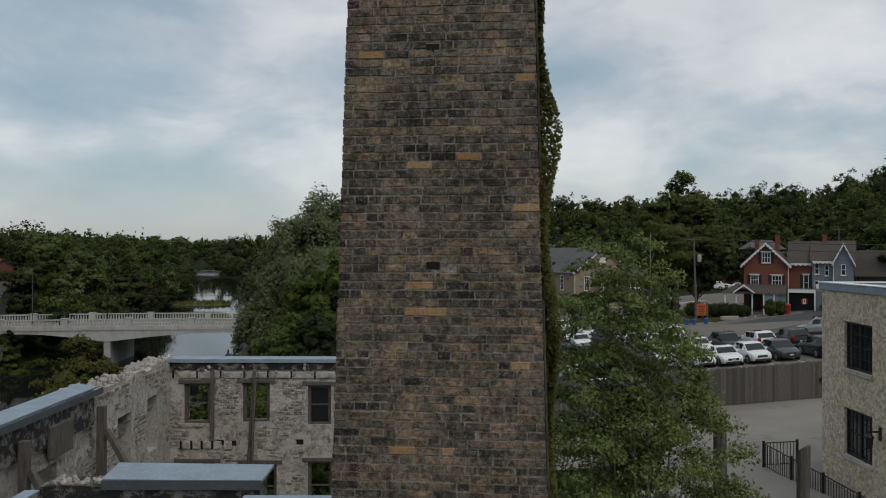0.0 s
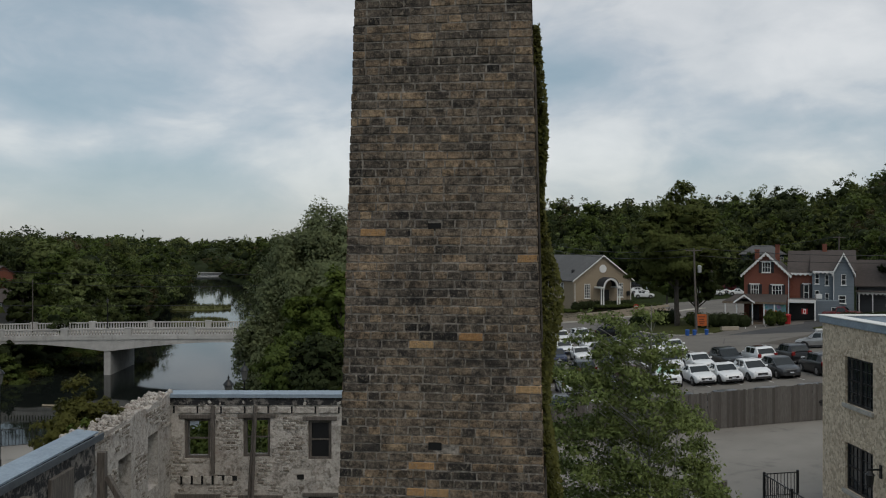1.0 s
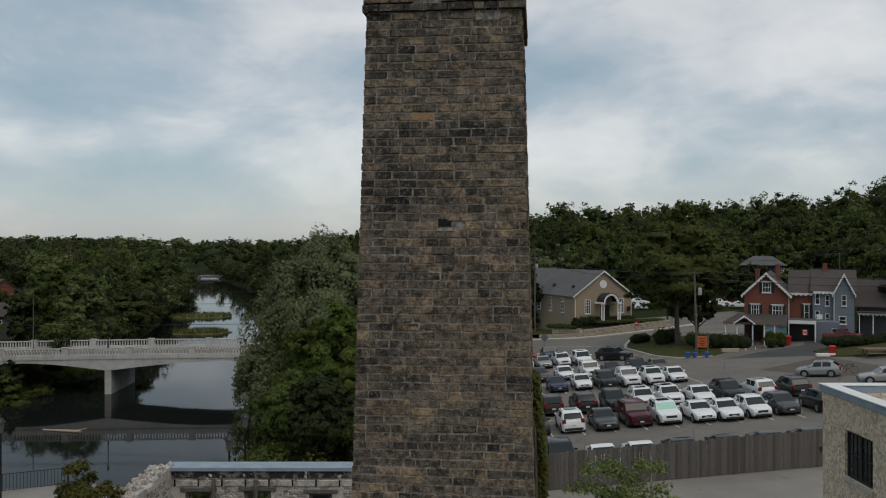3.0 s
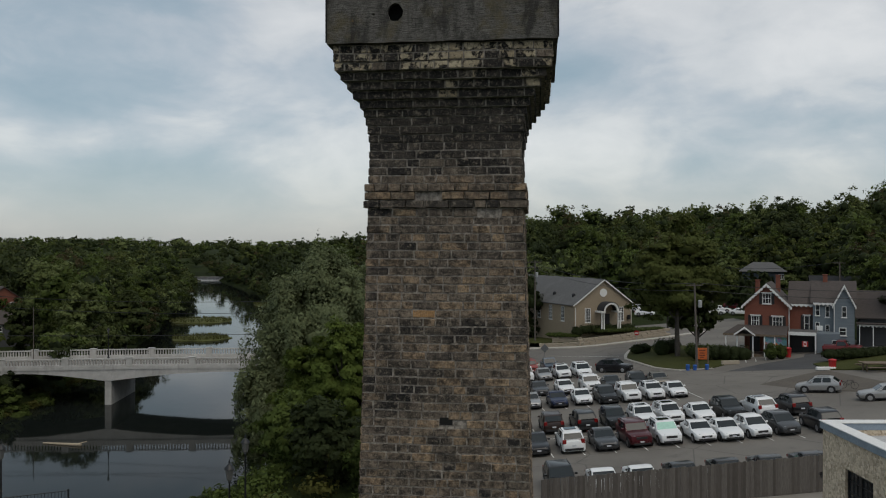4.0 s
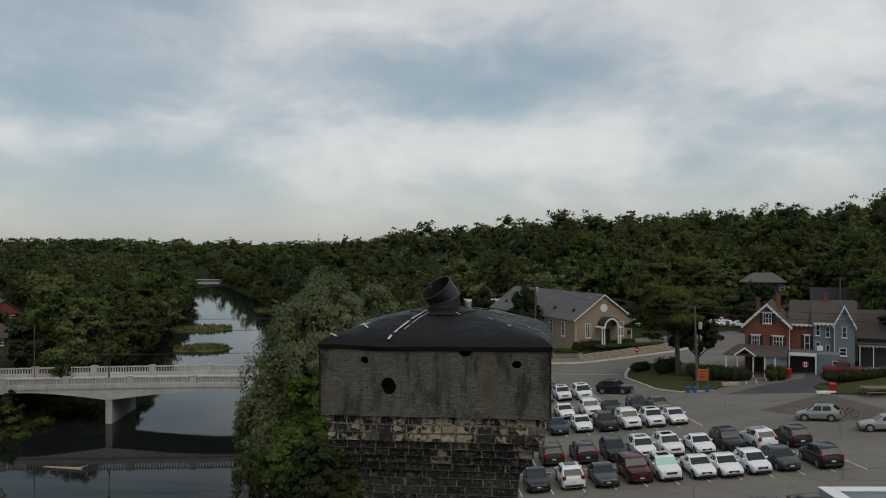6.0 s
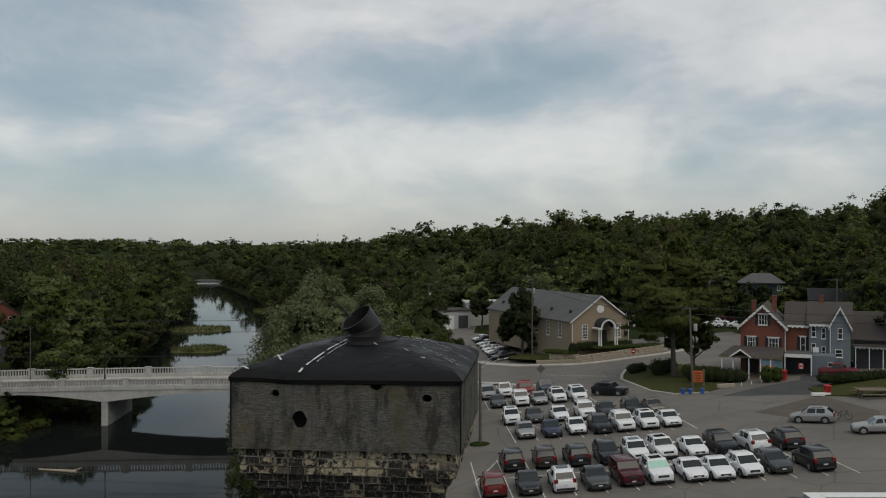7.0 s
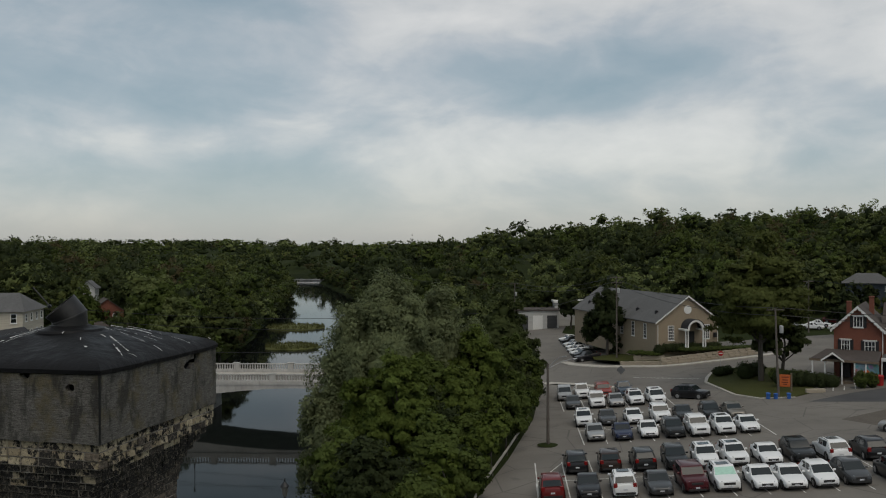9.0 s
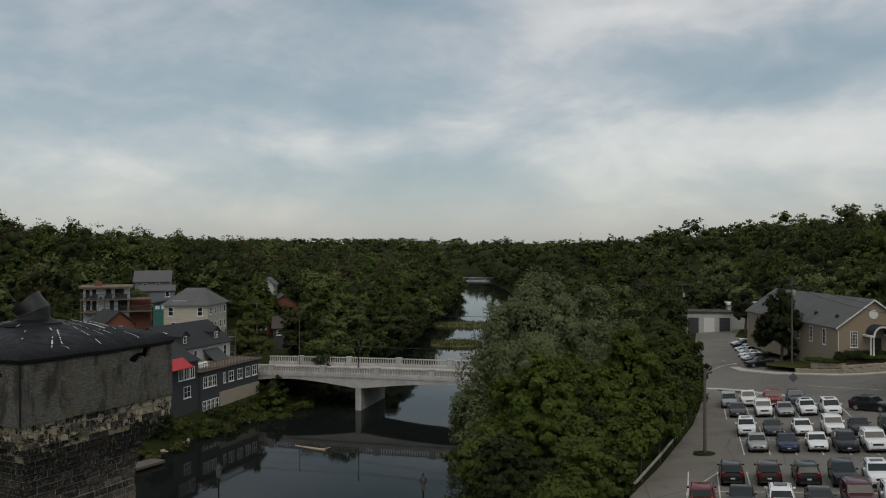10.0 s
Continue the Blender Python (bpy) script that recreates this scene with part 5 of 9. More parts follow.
PAINT = {"white": paint("white car paint", (0.74, 0.75, 0.75)), "silver": paint("silver car paint", (0.36, 0.36, 0.355), 0.5), "grey": paint("grey car paint", (0.060, 0.063, 0.066), 0.35),
         "dark": paint("charcoal car paint", (0.016, 0.018, 0.019), 0.2), "black": paint("black car paint", (0.010, 0.010, 0.012)), "navy": paint("navy car paint", (0.012, 0.020, 0.055), 0.2),
         "maroon": paint("maroon car paint", (0.075, 0.012, 0.016), 0.2), "red": paint("red car paint", (0.13, 0.012, 0.012)), "orange": paint("orange-red car paint", (0.24, 0.03, 0.018)),
         "beige": paint("beige-grey car paint", (0.20, 0.185, 0.16), 0.4), "steel": paint("steel blue car paint", (0.075, 0.10, 0.13), 0.4), "brown": paint("dark brown car paint", (0.035, 0.022, 0.018), 0.2)}
k = Mat("car glass", 0.06, 0.0, 0.5)
k.color((0.016, 0.021, 0.022))
M["car_glass"] = k.m
M["tyre"] = plain("tyre rubber", (0.014, 0.014, 0.014), 0.85)
M["rim"] = plain("alloy rim", (0.38, 0.38, 0.39), 0.35, 0.7)
M["trim"] = plain("black plastic trim", (0.016, 0.016, 0.017), 0.6)
k = Mat("headlight", 0.08, 0.0, 0.8)
k.color((0.26, 0.275, 0.285))
M["headlight"] = k.m
M["taillight"] = plain("tail light red", (0.20, 0.008, 0.008), 0.2)
M["plate"] = plain("number plate", (0.55, 0.57, 0.6), 0.5)
M["shade"] = plain("pale green sunshade", (0.38, 0.62, 0.52), 0.6)

# type: length, width, height, belt height, hood height, trunk height, windscreen base, roof front, roof rear, rear glass base (along the length, 0 at the nose)
SHAPES = {"sedan": (4.6, 1.8, 1.41, 0.93, 0.90, 0.98, 1.35, 2.05, 3.2, 4.0), "coupe": (4.5, 1.8, 1.27, 0.86, 0.83, 0.90, 1.4, 2.1, 3.0, 4.0), "hatch": (4.2, 1.74, 1.52, 0.98, 0.95, 1.02, 1.0, 1.75, 3.45, 4.05),
          "suv": (4.6, 1.85, 1.63, 1.08, 1.05, 1.12, 1.25, 1.85, 3.95, 4.45), "boxy": (4.7, 1.9, 1.73, 1.15, 1.14, 1.18, 1.4, 1.85, 4.2, 4.55), "van": (5.0, 1.95, 1.70, 1.08, 1.02, 1.12, 0.95, 1.75, 4.35, 4.85)}


def make_car(kind, col, sunshade=False, roof_bars=False):
    L, W, H, zb, zh, zt, xw, xf, xr, xg = SHAPES[kind]
    hw = W / 2
    root = thing("car", (0, 0, 0))
    Y = lambda s: s - L / 2
    # lower body: cross sections from nose to tail
    st = [(0.0, 0.74, 0.42, 0.62), (0.06, 0.84, 0.3, zh - 0.2), (0.3, 0.93, 0.24, zh - 0.1), (0.7, 0.985, 0.22, zh - 0.045), (xw, 1.0, 0.2, zb), (L * 0.5, 1.0, 0.2, zb + 0.03),
          (xg - 0.35, 1.0, 0.2, zb + 0.06), (xg, 0.985, 0.22, zt), (L - 0.2, 0.94, 0.26, zt - 0.03), (L - 0.05, 0.88, 0.32, zt - 0.14), (L, 0.8, 0.45, zt - 0.34)]
    rings = []
    for s, wq, z0, z1 in st:
        w = hw * wq
        mid = z0 + (z1 - z0) * 0.55
        r = [(w * 0.86, z0), (w * 0.97, z0 + 0.1), (w, mid), (w * 0.985, z1 - 0.12), (w * 0.93, z1 - 0.03), (w * 0.78, z1), (w * 0.35, z1 + 0.025)]
        rings.append([(x, Y(s), z) for x, z in r] + [(-x, Y(s), z) for x, z in r[::-1]])
    f = Form()
    f.loft(rings)
    f.f = [q[::-1] for q in f.f]
    body = part("body", f, PAINT[col], root, smooth=True)
    # cabin
    f = Form()
    tw = 0.80 if kind != "boxy" else 0.87
    base = lambda s, w, z: [(-hw * w, Y(s), z), (hw * w, Y(s), z)]
    lower = [(xw, 0.90, zb - 0.02), (xw + 0.3, 0.945, zb), (xg - 0.3, 0.945, zb + 0.03), (xg, 0.88, zt - 0.02)]
    upper = [(xf, tw, H - 0.05), (xf + 0.25, tw + 0.02, H), (xr - 0.3, tw + 0.01, H - 0.005), (xr, tw - 0.04, H - 0.06)]
    low = [(hw * w, Y(s), z) for s, w, z in lower] + [(-hw * w, Y(s), z) for s, w, z in lower[::-1]]
    upp = [(hw * w, Y(s), z) for s, w, z in upper] + [(-hw * w, Y(s), z) for s, w, z in upper[::-1]]
    crown = [(x * 0.8, y * 0.94 + 0.06 * Y((xf + xr) / 2), z + 0.035) for x, y, z in upp]
    f.loft([low, upp, crown])
    part("cabin", f, PAINT[col], root, smooth=True)
    # glass set into the cabin, a little proud of it
    def pane(a, b, c, d, name, lab="", mat=None, inset=0.06, out=0.012):
        P = [Vector(p) for p in (a, b, c, d)]
        ctr = sum(P, Vector()) / 4
        nrm = (P[1] - P[0]).cross(P[3] - P[0]).normalized()
        if nrm.dot(ctr - Vector((0, 0, zb - 0.2))) < 0:
            nrm = -nrm
        Q = []
        for i, p in enumerate(P):
            e1, e2 = (P[(i + 1) % 4] - p).normalized(), (P[i - 1] - p).normalized()
            Q.append(p + (e1 + e2) * inset)
        g = Form()
        g.add([q + nrm * out for q in Q] + [q - nrm * 0.02 for q in Q], [(0, 1, 2, 3), (7, 6, 5, 4), (0, 4, 5, 1), (1, 5, 6, 2), (2, 6, 7, 3), (3, 7, 4, 0)])
        return part(name, g, mat or M["car_glass"], root, lab)
    pane(low[0], low[7], upp[7], upp[0], "windscreen", "windscreen with a pale green sunshade" if sunshade else "", M["shade"] if sunshade else None, 0.05)
    pane(low[3], low[4], upp[4], upp[3], "rear_window", inset=0.07)
    for s in (1, -1):
        P = lambda q: Vector((q[0] * s, q[1], q[2]))
        m0, m1 = P(low[1]).lerp(P(low[2]), 0.48), P(upp[1]).lerp(P(upp[2]), 0.48)
        pane(P(low[0]).lerp(P(low[1]), 0.5), m0, m1, P(upp[0]).lerp(P(upp[1]), 0.7), "side_window", inset=0.05)
        pane(m0, P(low[2]).lerp(P(low[3]), 0.35), P(upp[2]).lerp(P(upp[3]), 0.2), m1, "side_window", inset=0.05)
    # wheels
    wr = 0.33 if kind in ("sedan", "coupe", "hatch") else 0.36
    for ys in (0.86 if kind != "van" else 0.95, L - 0.92):
        for s in (1, -1):
            arch = Form()
            arch.tube((s * hw * 0.9, Y(ys), wr), (s * (hw + 0.012), Y(ys), wr), wr + 0.09, n=18)
            part("wheel_arch", arch, M["trim"], body)
            t = Form()
            t.tube((s * hw * 0.8, Y(ys), wr), (s * (hw + 0.028), Y(ys), wr), wr, n=18)
            w = part("wheel", t, M["tyre"], root)
            t = Form()
            t.tube((s * (hw + 0.0281), Y(ys), wr), (s * (hw + 0.036), Y(ys), wr), wr * 0.66, wr * 0.6, n=14)
            part("rim", t, M["rim"], w, "alloy rim")
    for s in (1, -1):
        g = Form()
        z = zh - 0.22
        g.add([(s * hw * 0.5, Y(0.045), z - 0.06), (s * hw * 0.86, Y(0.17), z - 0.04), (s * hw * 0.93, Y(0.45), z + 0.05), (s * hw * 0.55, Y(0.1), z + 0.08), (s * hw * 0.5, Y(0.2), z - 0.06), (s * hw * 0.8, Y(0.4), z)], [(0, 1, 3), (1, 2, 3), (0, 4, 5, 1), (3, 2, 5, 4)])
        part("headlight", g, M["headlight"], root, "clear headlight")
        g = Form()
        z = zt - 0.3
        g.soft(min(s * hw * 0.62, s * hw * 0.93), max(s * hw * 0.62, s * hw * 0.93), Y(L - 0.16), Y(L - 0.015), z, z + (0.2 if kind in ("sedan", "coupe") else 0.34), 0.03)
        part("taillight", g, M["taillight"], root, "red tail light")
        g = Form()
        g.soft(min(s * (hw - 0.03), s * (hw + 0.17)), max(s * (hw - 0.03), s * (hw + 0.17)), Y(xw + 0.38), Y(xw + 0.5), zb + 0.02, zb + 0.16, 0.03)
        part("mirror", g, PAINT[col], root)
        g = Form()
        g.box(min(s * (hw - 0.05), s * (hw + 0.004)), max(s * (hw - 0.05), s * (hw + 0.004)), Y(1.25), Y(L - 1.3), 0.2, 0.3)
        part("sill", g, M["trim"], root)
    g = Form()
    g.soft(-hw * 0.46, hw * 0.46, Y(-0.012), Y(0.1), zh - 0.43, zh - 0.25, 0.02).soft(-hw * 0.7, hw * 0.7, Y(-0.01), Y(0.1), 0.26, 0.43, 0.02)
    part("grille", g, M["trim"], root, "black grille")
    g = Form()
    g.soft(-hw * 0.78, hw * 0.78, Y(L - 0.12), Y(L + 0.012), 0.3, 0.5, 0.03)
    part("rear_bumper", g, M["trim"] if kind in ("suv", "boxy") else PAINT[col], root)
    for yy in (-0.02, L + 0.014):
        g = Form()
        g.box(-0.16, 0.16, Y(yy) - 0.006, Y(yy) + 0.006, 0.46 if yy < 0 else 0.62, 0.56 if yy < 0 else 0.74)
        part("number_plate", g, M["plate"], root, "plain pale number plate")
    if kind in ("suv", "van") and col == "white" or sunshade:
        g = Form()
        g.soft(-hw * 0.5, hw * 0.5, Y(xf + 0.35), Y(xf + 1.15), H + 0.026, H + 0.045, 0.01)
        part("sunroof", g, M["car_glass"], root, "dark sunroof")
    if roof_bars or kind in ("suv", "boxy"):
        for s in (1, -1):
            g = Form()
            g.tube((s * hw * 0.74, Y(xf + 0.3), H + 0.05), (s * hw * 0.74, Y(xr - 0.3), H + 0.05), 0.02, n=6)
            part("roof_rail", g, M["trim"], root)
    return root


def make_pickup(col):
    root = make_car("boxy", col)
    root.name = "pickup_truck"
    for ob in [o for o in root.children if o.name.split(".")[0] in ("cabin", "rear_window", "side_window", "roof_rail", "windscreen")]:
        bpy.data.objects.remove(ob)
    hw, L = 0.95, 4.7
    f = Form()
    low = [(hw * .9, -0.9, 1.13), (hw * .93, 0.75, 1.15), (-hw * .93, 0.75, 1.15), (-hw * .9, -0.9, 1.13)]
    upp = [(hw * .78, -0.35, 1.78), (hw * .8, 0.6, 1.78), (-hw * .8, 0.6, 1.78), (-hw * .78, -0.35, 1.78)]
    f.loft([low, upp])
    part("cabin", f, PAINT[col], root)
    f = Form()
    f.add([(hw * .8, -0.85, 1.2), (-hw * .8, -0.85, 1.2), (-hw * .7, -0.42, 1.72), (hw * .7, -0.42, 1.72)], [(0, 1, 2, 3)])
    f.v = [(x, y - 0.02, z) for x, y, z in f.v]
    part("windscreen", f, M["car_glass"], root)
    for s in (1, -1):
        f = Form()
        f.add([(s * hw * .925, -0.6, 1.2), (s * hw * .945, 0.6, 1.2), (s * hw * .825, 0.5, 1.7), (s * hw * .815, -0.25, 1.7)], [(0, 1, 2, 3)])
        part("side_window", f, M["car_glass"], root)
    f = Form()
    f.box(-hw * .8, hw * .8, 0.85, 2.2, 1.185, 1.2)
    part("cargo_bed", f, M["trim"], root, "dark open cargo bed")
    return root


COLOUR_WORD = {"white": "white", "silver": "silver", "grey": "mid-grey", "dark": "charcoal", "black": "black", "navy": "navy blue", "maroon": "maroon", "red": "red", "orange": "orange-red", "beige": "beige-grey", "steel": "steel blue", "brown": "dark brown"}
KIND_WORD = {"sedan": "sedan", "coupe": "low coupe", "hatch": "hatchback", "suv": "SUV", "boxy": "boxy SUV", "van": "minivan", "pickup": "pickup truck"}
CACHE = {}


def park(kind, col, x, y, turn=0.0, where="parked in the car park", z=None, group="parked cars", **kw):
    """Sets a vehicle with its nose along -y, turned by some degrees, on the paved level."""
    key = (kind, col, tuple(sorted(kw.items())))
    if z is None:
        z = float(lot_z(x, y))
        slope = Matrix.Rotation(-math.atan(0.078), 4, "Y") @ Matrix.Rotation(math.atan(-0.022), 4, "X")
    else:
        slope = Matrix.Identity(4)
    m = Matrix.Translation((x, y, z)) @ slope @ Matrix.Rotation(radians(turn), 4, "Z")
    if key in CACHE:
        ob = copy_thing(CACHE[key], m)
    else:
        ob = make_pickup(col) if kind == "pickup" else make_car(kind, col, **kw)
        ob.matrix_world = m
        CACHE[key] = ob
    extra = " with a pale green sunshade" if kw.get("sunshade") else ""
    return tagged(ob, f"{COLOUR_WORD[col]} {KIND_WORD[kind]}{extra}, {where}", "car", group)


# rows of the marked car park: type, colour, place; a turn of 180 stands for a car with its tail to the river road
CARS = [('sedan', 'black', 7.4, 66.89, -0.1), ('suv', 'white', 10.1, 66.99, 180.1), ('sedan', 'grey', 12.7, 66.79, 1.1), ('boxy', 'maroon', 15.3, 67.3, 2.7),
        ('suv', 'white', 17.7, 67.21, 0.4), ('sedan', 'white', 20.35, 67.07, 0.6), ('sedan', 'white', 22.4, 66.85, -0.1), ('hatch', 'white', 24.6, 66.88, 3.2),
        ('hatch', 'grey', 27.0, 67.25, 2.7), ('suv', 'black', 30.2, 67.23, 180.3), ('suv', 'red', 4.6, 66.94, 182.0), ('suv', 'black', 6.7, 74.64, 182.9),
        ('suv', 'brown', 9.6, 74.73, 179.8), ('suv', 'dark', 12.4, 74.56, 182.2), ('suv', 'dark', 15.1, 74.5, 0.2), ('suv', 'white', 17.6, 74.48, -0.1),
        ('suv', 'white', 20.0, 74.76, 3.0), ('sedan', 'white', 22.7, 74.53, 0.7), ('suv', 'dark', 25.3, 74.75, 1.8), ('suv', 'white', 28.0, 74.73, 182.9),
        ('suv', 'black', 30.9, 74.51, 181.2), ('sedan', 'silver', 9.1, 87.46, 1.2), ('sedan', 'navy', 11.8, 87.2, 0.7), ('sedan', 'white', 14.4, 87.59, -0.3),
        ('suv', 'dark', 16.8, 87.13, 2.0), ('boxy', 'white', 19.2, 87.27, 1.6), ('suv', 'white', 21.7, 87.38, 0.9), ('sedan', 'white', 24.1, 87.7, 0.3),
        ('suv', 'white', 8.3, 95.25, 0.3), ('sedan', 'grey', 10.9, 95.38, 0.6), ('sedan', 'white', 13.7, 95.21, 2.5), ('boxy', 'white', 16.6, 95.19, 1.7),
        ('sedan', 'dark', 19.1, 95.54, -0.1), ('suv', 'dark', 21.9, 95.04, 0.4), ('sedan', 'beige', 24.4, 95.46, 2.0), ('sedan', 'grey', 7.5, 106.84, 0.8),
        ('boxy', 'white', 10.4, 106.81, 1.3), ('sedan', 'silver', 12.7, 106.73, 2.3), ('suv', 'white', 15.1, 107.24, 3.3), ('van', 'white', 17.6, 107.14, 3.3),
        ('van', 'silver', 6.6, 113.91, 0.7), ('pickup', 'white', 8.9, 114.48, 2.6), ('boxy', 'orange', 11.7, 114.15, 3.3), ('pickup', 'steel', 14.4, 114.27, 2.8),
        ('suv', 'dark', 7.7, 55.2, 0.3), ('coupe', 'white', 10.4, 54.5, 0.0), ('coupe', 'white', 12.9, 54.5, 1.3), ('coupe', 'dark', 15.6, 54.6, 0.6),
        ('coupe', 'black', 18.5, 54.6, -0.5), ('coupe', 'dark', 21.3, 54.6, 0.2), ('coupe', 'black', 24.1, 54.6, 1.0)]
for kind, col, x, y, turn in CARS:
    kw = {}
    if (kind, col) == ("suv", "white") and abs(x - 17.7) < 0.8 and y < 72:
        kw["sunshade"] = True
    park(kind, col, x, y, turn, **kw)
# white bay lines
f = Form()


def line_on(form, a, b, w=0.1, dz=0.012):
    a, b = Vector((*a, 0)), Vector((*b, 0))
    n = (b - a).normalized().orthogonal().normalized() if False else Vector((-(b - a).y, (b - a).x, 0)).normalized() * w / 2
    pts = [a + n, a - n, b - n, b + n]
    form.add([(p.x, p.y, float(lot_z(p.x, p.y)) + dz) for p in pts], [(0, 1, 2, 3)])


for y0, y1, x0, x1 in ((64.2, 77.6, 3.35, 32.2), (84.4, 98.4, 7.6, 25.8), (104.0, 117.0, 6.0, 19.2)):
    n = round((x1 - x0) / 2.42)
    for i in range(n + 1):
        x = x0 + (x1 - x0) * i / n
        line_on(f, (x + 0.25, y0), (x - 0.25, y1))
    line_on(f, (x0, (y0 + y1) / 2), (x1, (y0 + y1) / 2))
line_on(f, (3.3, 70.5), (5.6, 77.4))
line_on(f, (3.3, 70.5), (3.6, 64))
line_on(f, (17.2, 130.2), (26.0, 124.4), 0.15)
for i in range(6):
    x = 34.5 + i * 1.4
    line_on(f, (x, 106.6 + 0.3 * i), (x + 0.9, 109.3 + 0.3 * i))
lone("bay_lines", f, M["line"], "worn white bay lines on asphalt", "road marking", kind="structure")
park("hatch", "silver", 37.2, 83.2, -120, "standing beside the lane with a bicycle on its rack", group="lane cars", roof_bars=True)
park("sedan", "silver", 40.4, 76.8, -106, "parked along the lane", group="lane cars")
park("suv", "black", 22.1, 108.5, 56, "driving lane of the car park", group="lane cars")
park("pickup", "red", 51.6, 108.4, 58, "parked beside the grey wooden house", group="lane cars")
hall_cars = [(k_, c_, 11.6 - 0.34 * i, 156.0 + 5.4 * i, -66) for i, (k_, c_) in enumerate((("pickup", "black"), ("suv", "dark"), ("sedan", "white"), ("sedan", "white"), ("hatch", "white"), ("sedan", "white"), ("suv", "black"), ("sedan", "white")))]
for kind, col, x, y, t in hall_cars:
    park(kind, col, x, y, t, "parked beside the tan hall", group="hall cars")

# ---- houses ----
def brickwork(name, a, b, mortar, scale=1.0):
    """Distant coursed brick: too far off to tell one brick from another."""
    k = Mat(name, 0.9)
    n = k.noise(1.2, 5, 0.6)
    fine = k.noise(9, 4, 0.6, stretch=(1, 1, 2.5))
    c = k.mix(n, a, b)
    c = k.mix(k.ramp(fine, [(0.45, 0.0), (0.75, 0.5)]), c, mortar)
    k.color(c).bump(fine, 0.4, 0.02)
    return k.m


def siding(name, c):
    k = Mat(name, 0.75)
    lap = k.noise(1.0, 2, stretch=(0.2, 0.2, 7))
    k.color(k.mix(k.ramp(lap, [(0.4, 0.0), (0.6, 0.35)]), c, tuple(x * 0.62 for x in c))).bump(lap, 0.4, 0.03)
    return k.m


def shingles(name, c):
    k = Mat(name, 0.95)
    s = k.noise(2.6, 4, 0.6, stretch=(1, 1, 3))
    b = k.noise(0.35, 4)
    col = k.mix(k.ramp(s, [(0.35, 0.0), (0.7, 0.6)]), c, tuple(x * 0.55 for x in c))
    k.color(k.mix(k.ramp(b, [(0.5, 0.0), (0.75, 0.35)]), col, tuple(min(1, x * 1.6) for x in c))).bump(s, 0.5, 0.03)
    return k.m


M["red_brick"] = brickwork("red house brick", (0.20, 0.062, 0.036), (0.14, 0.045, 0.03), (0.25, 0.15, 0.11))
M["tan_brick"] = brickwork("tan hall stone", (0.30, 0.24, 0.165), (0.23, 0.185, 0.13), (0.36, 0.30, 0.22))
M["grey_siding"] = siding("blue-grey siding", (0.155, 0.185, 0.21))
M["dark_siding"] = siding("dark blue siding", (0.045, 0.06, 0.075))
M["cream_siding"] = siding("cream siding", (0.48, 0.44, 0.36))
M["white_siding"] = siding("white siding", (0.46, 0.46, 0.445))
M["charcoal_siding"] = siding("charcoal siding", (0.05, 0.052, 0.055))
M["brown_shingle"] = shingles("brown-grey shingles", (0.072, 0.060, 0.055))
M["grey_shingle"] = shingles("grey shingles", (0.105, 0.105, 0.105))
M["dark_shingle"] = shingles("dark shingles", (0.028, 0.029, 0.032))
M["black_shutter"] = plain("black shutter", (0.012, 0.013, 0.014), 0.6)
M["sandstone"] = brickwork("limestone blocks", (0.36, 0.31, 0.24), (0.28, 0.24, 0.18), (0.42, 0.38, 0.31))
M["orange_sign"] = plain("orange sign board", (0.5, 0.11, 0.02), 0.6, grain=0.2)
M["blue_bin"] = plain("blue recycling bin", (0.03, 0.12, 0.42), 0.5)
M["red_plastic"] = plain("red painted metal", (0.42, 0.018, 0.018), 0.5)
# pale base colour stands in for the sky's reflection on the panels
M["solar"] = plain("solar panel", (0.42, 0.46, 0.50), 0.25, 0.1)
M["deck_wood"] = plain("deck boards", (0.16, 0.12, 0.085), 0.85, grain=0.25, scale=2)


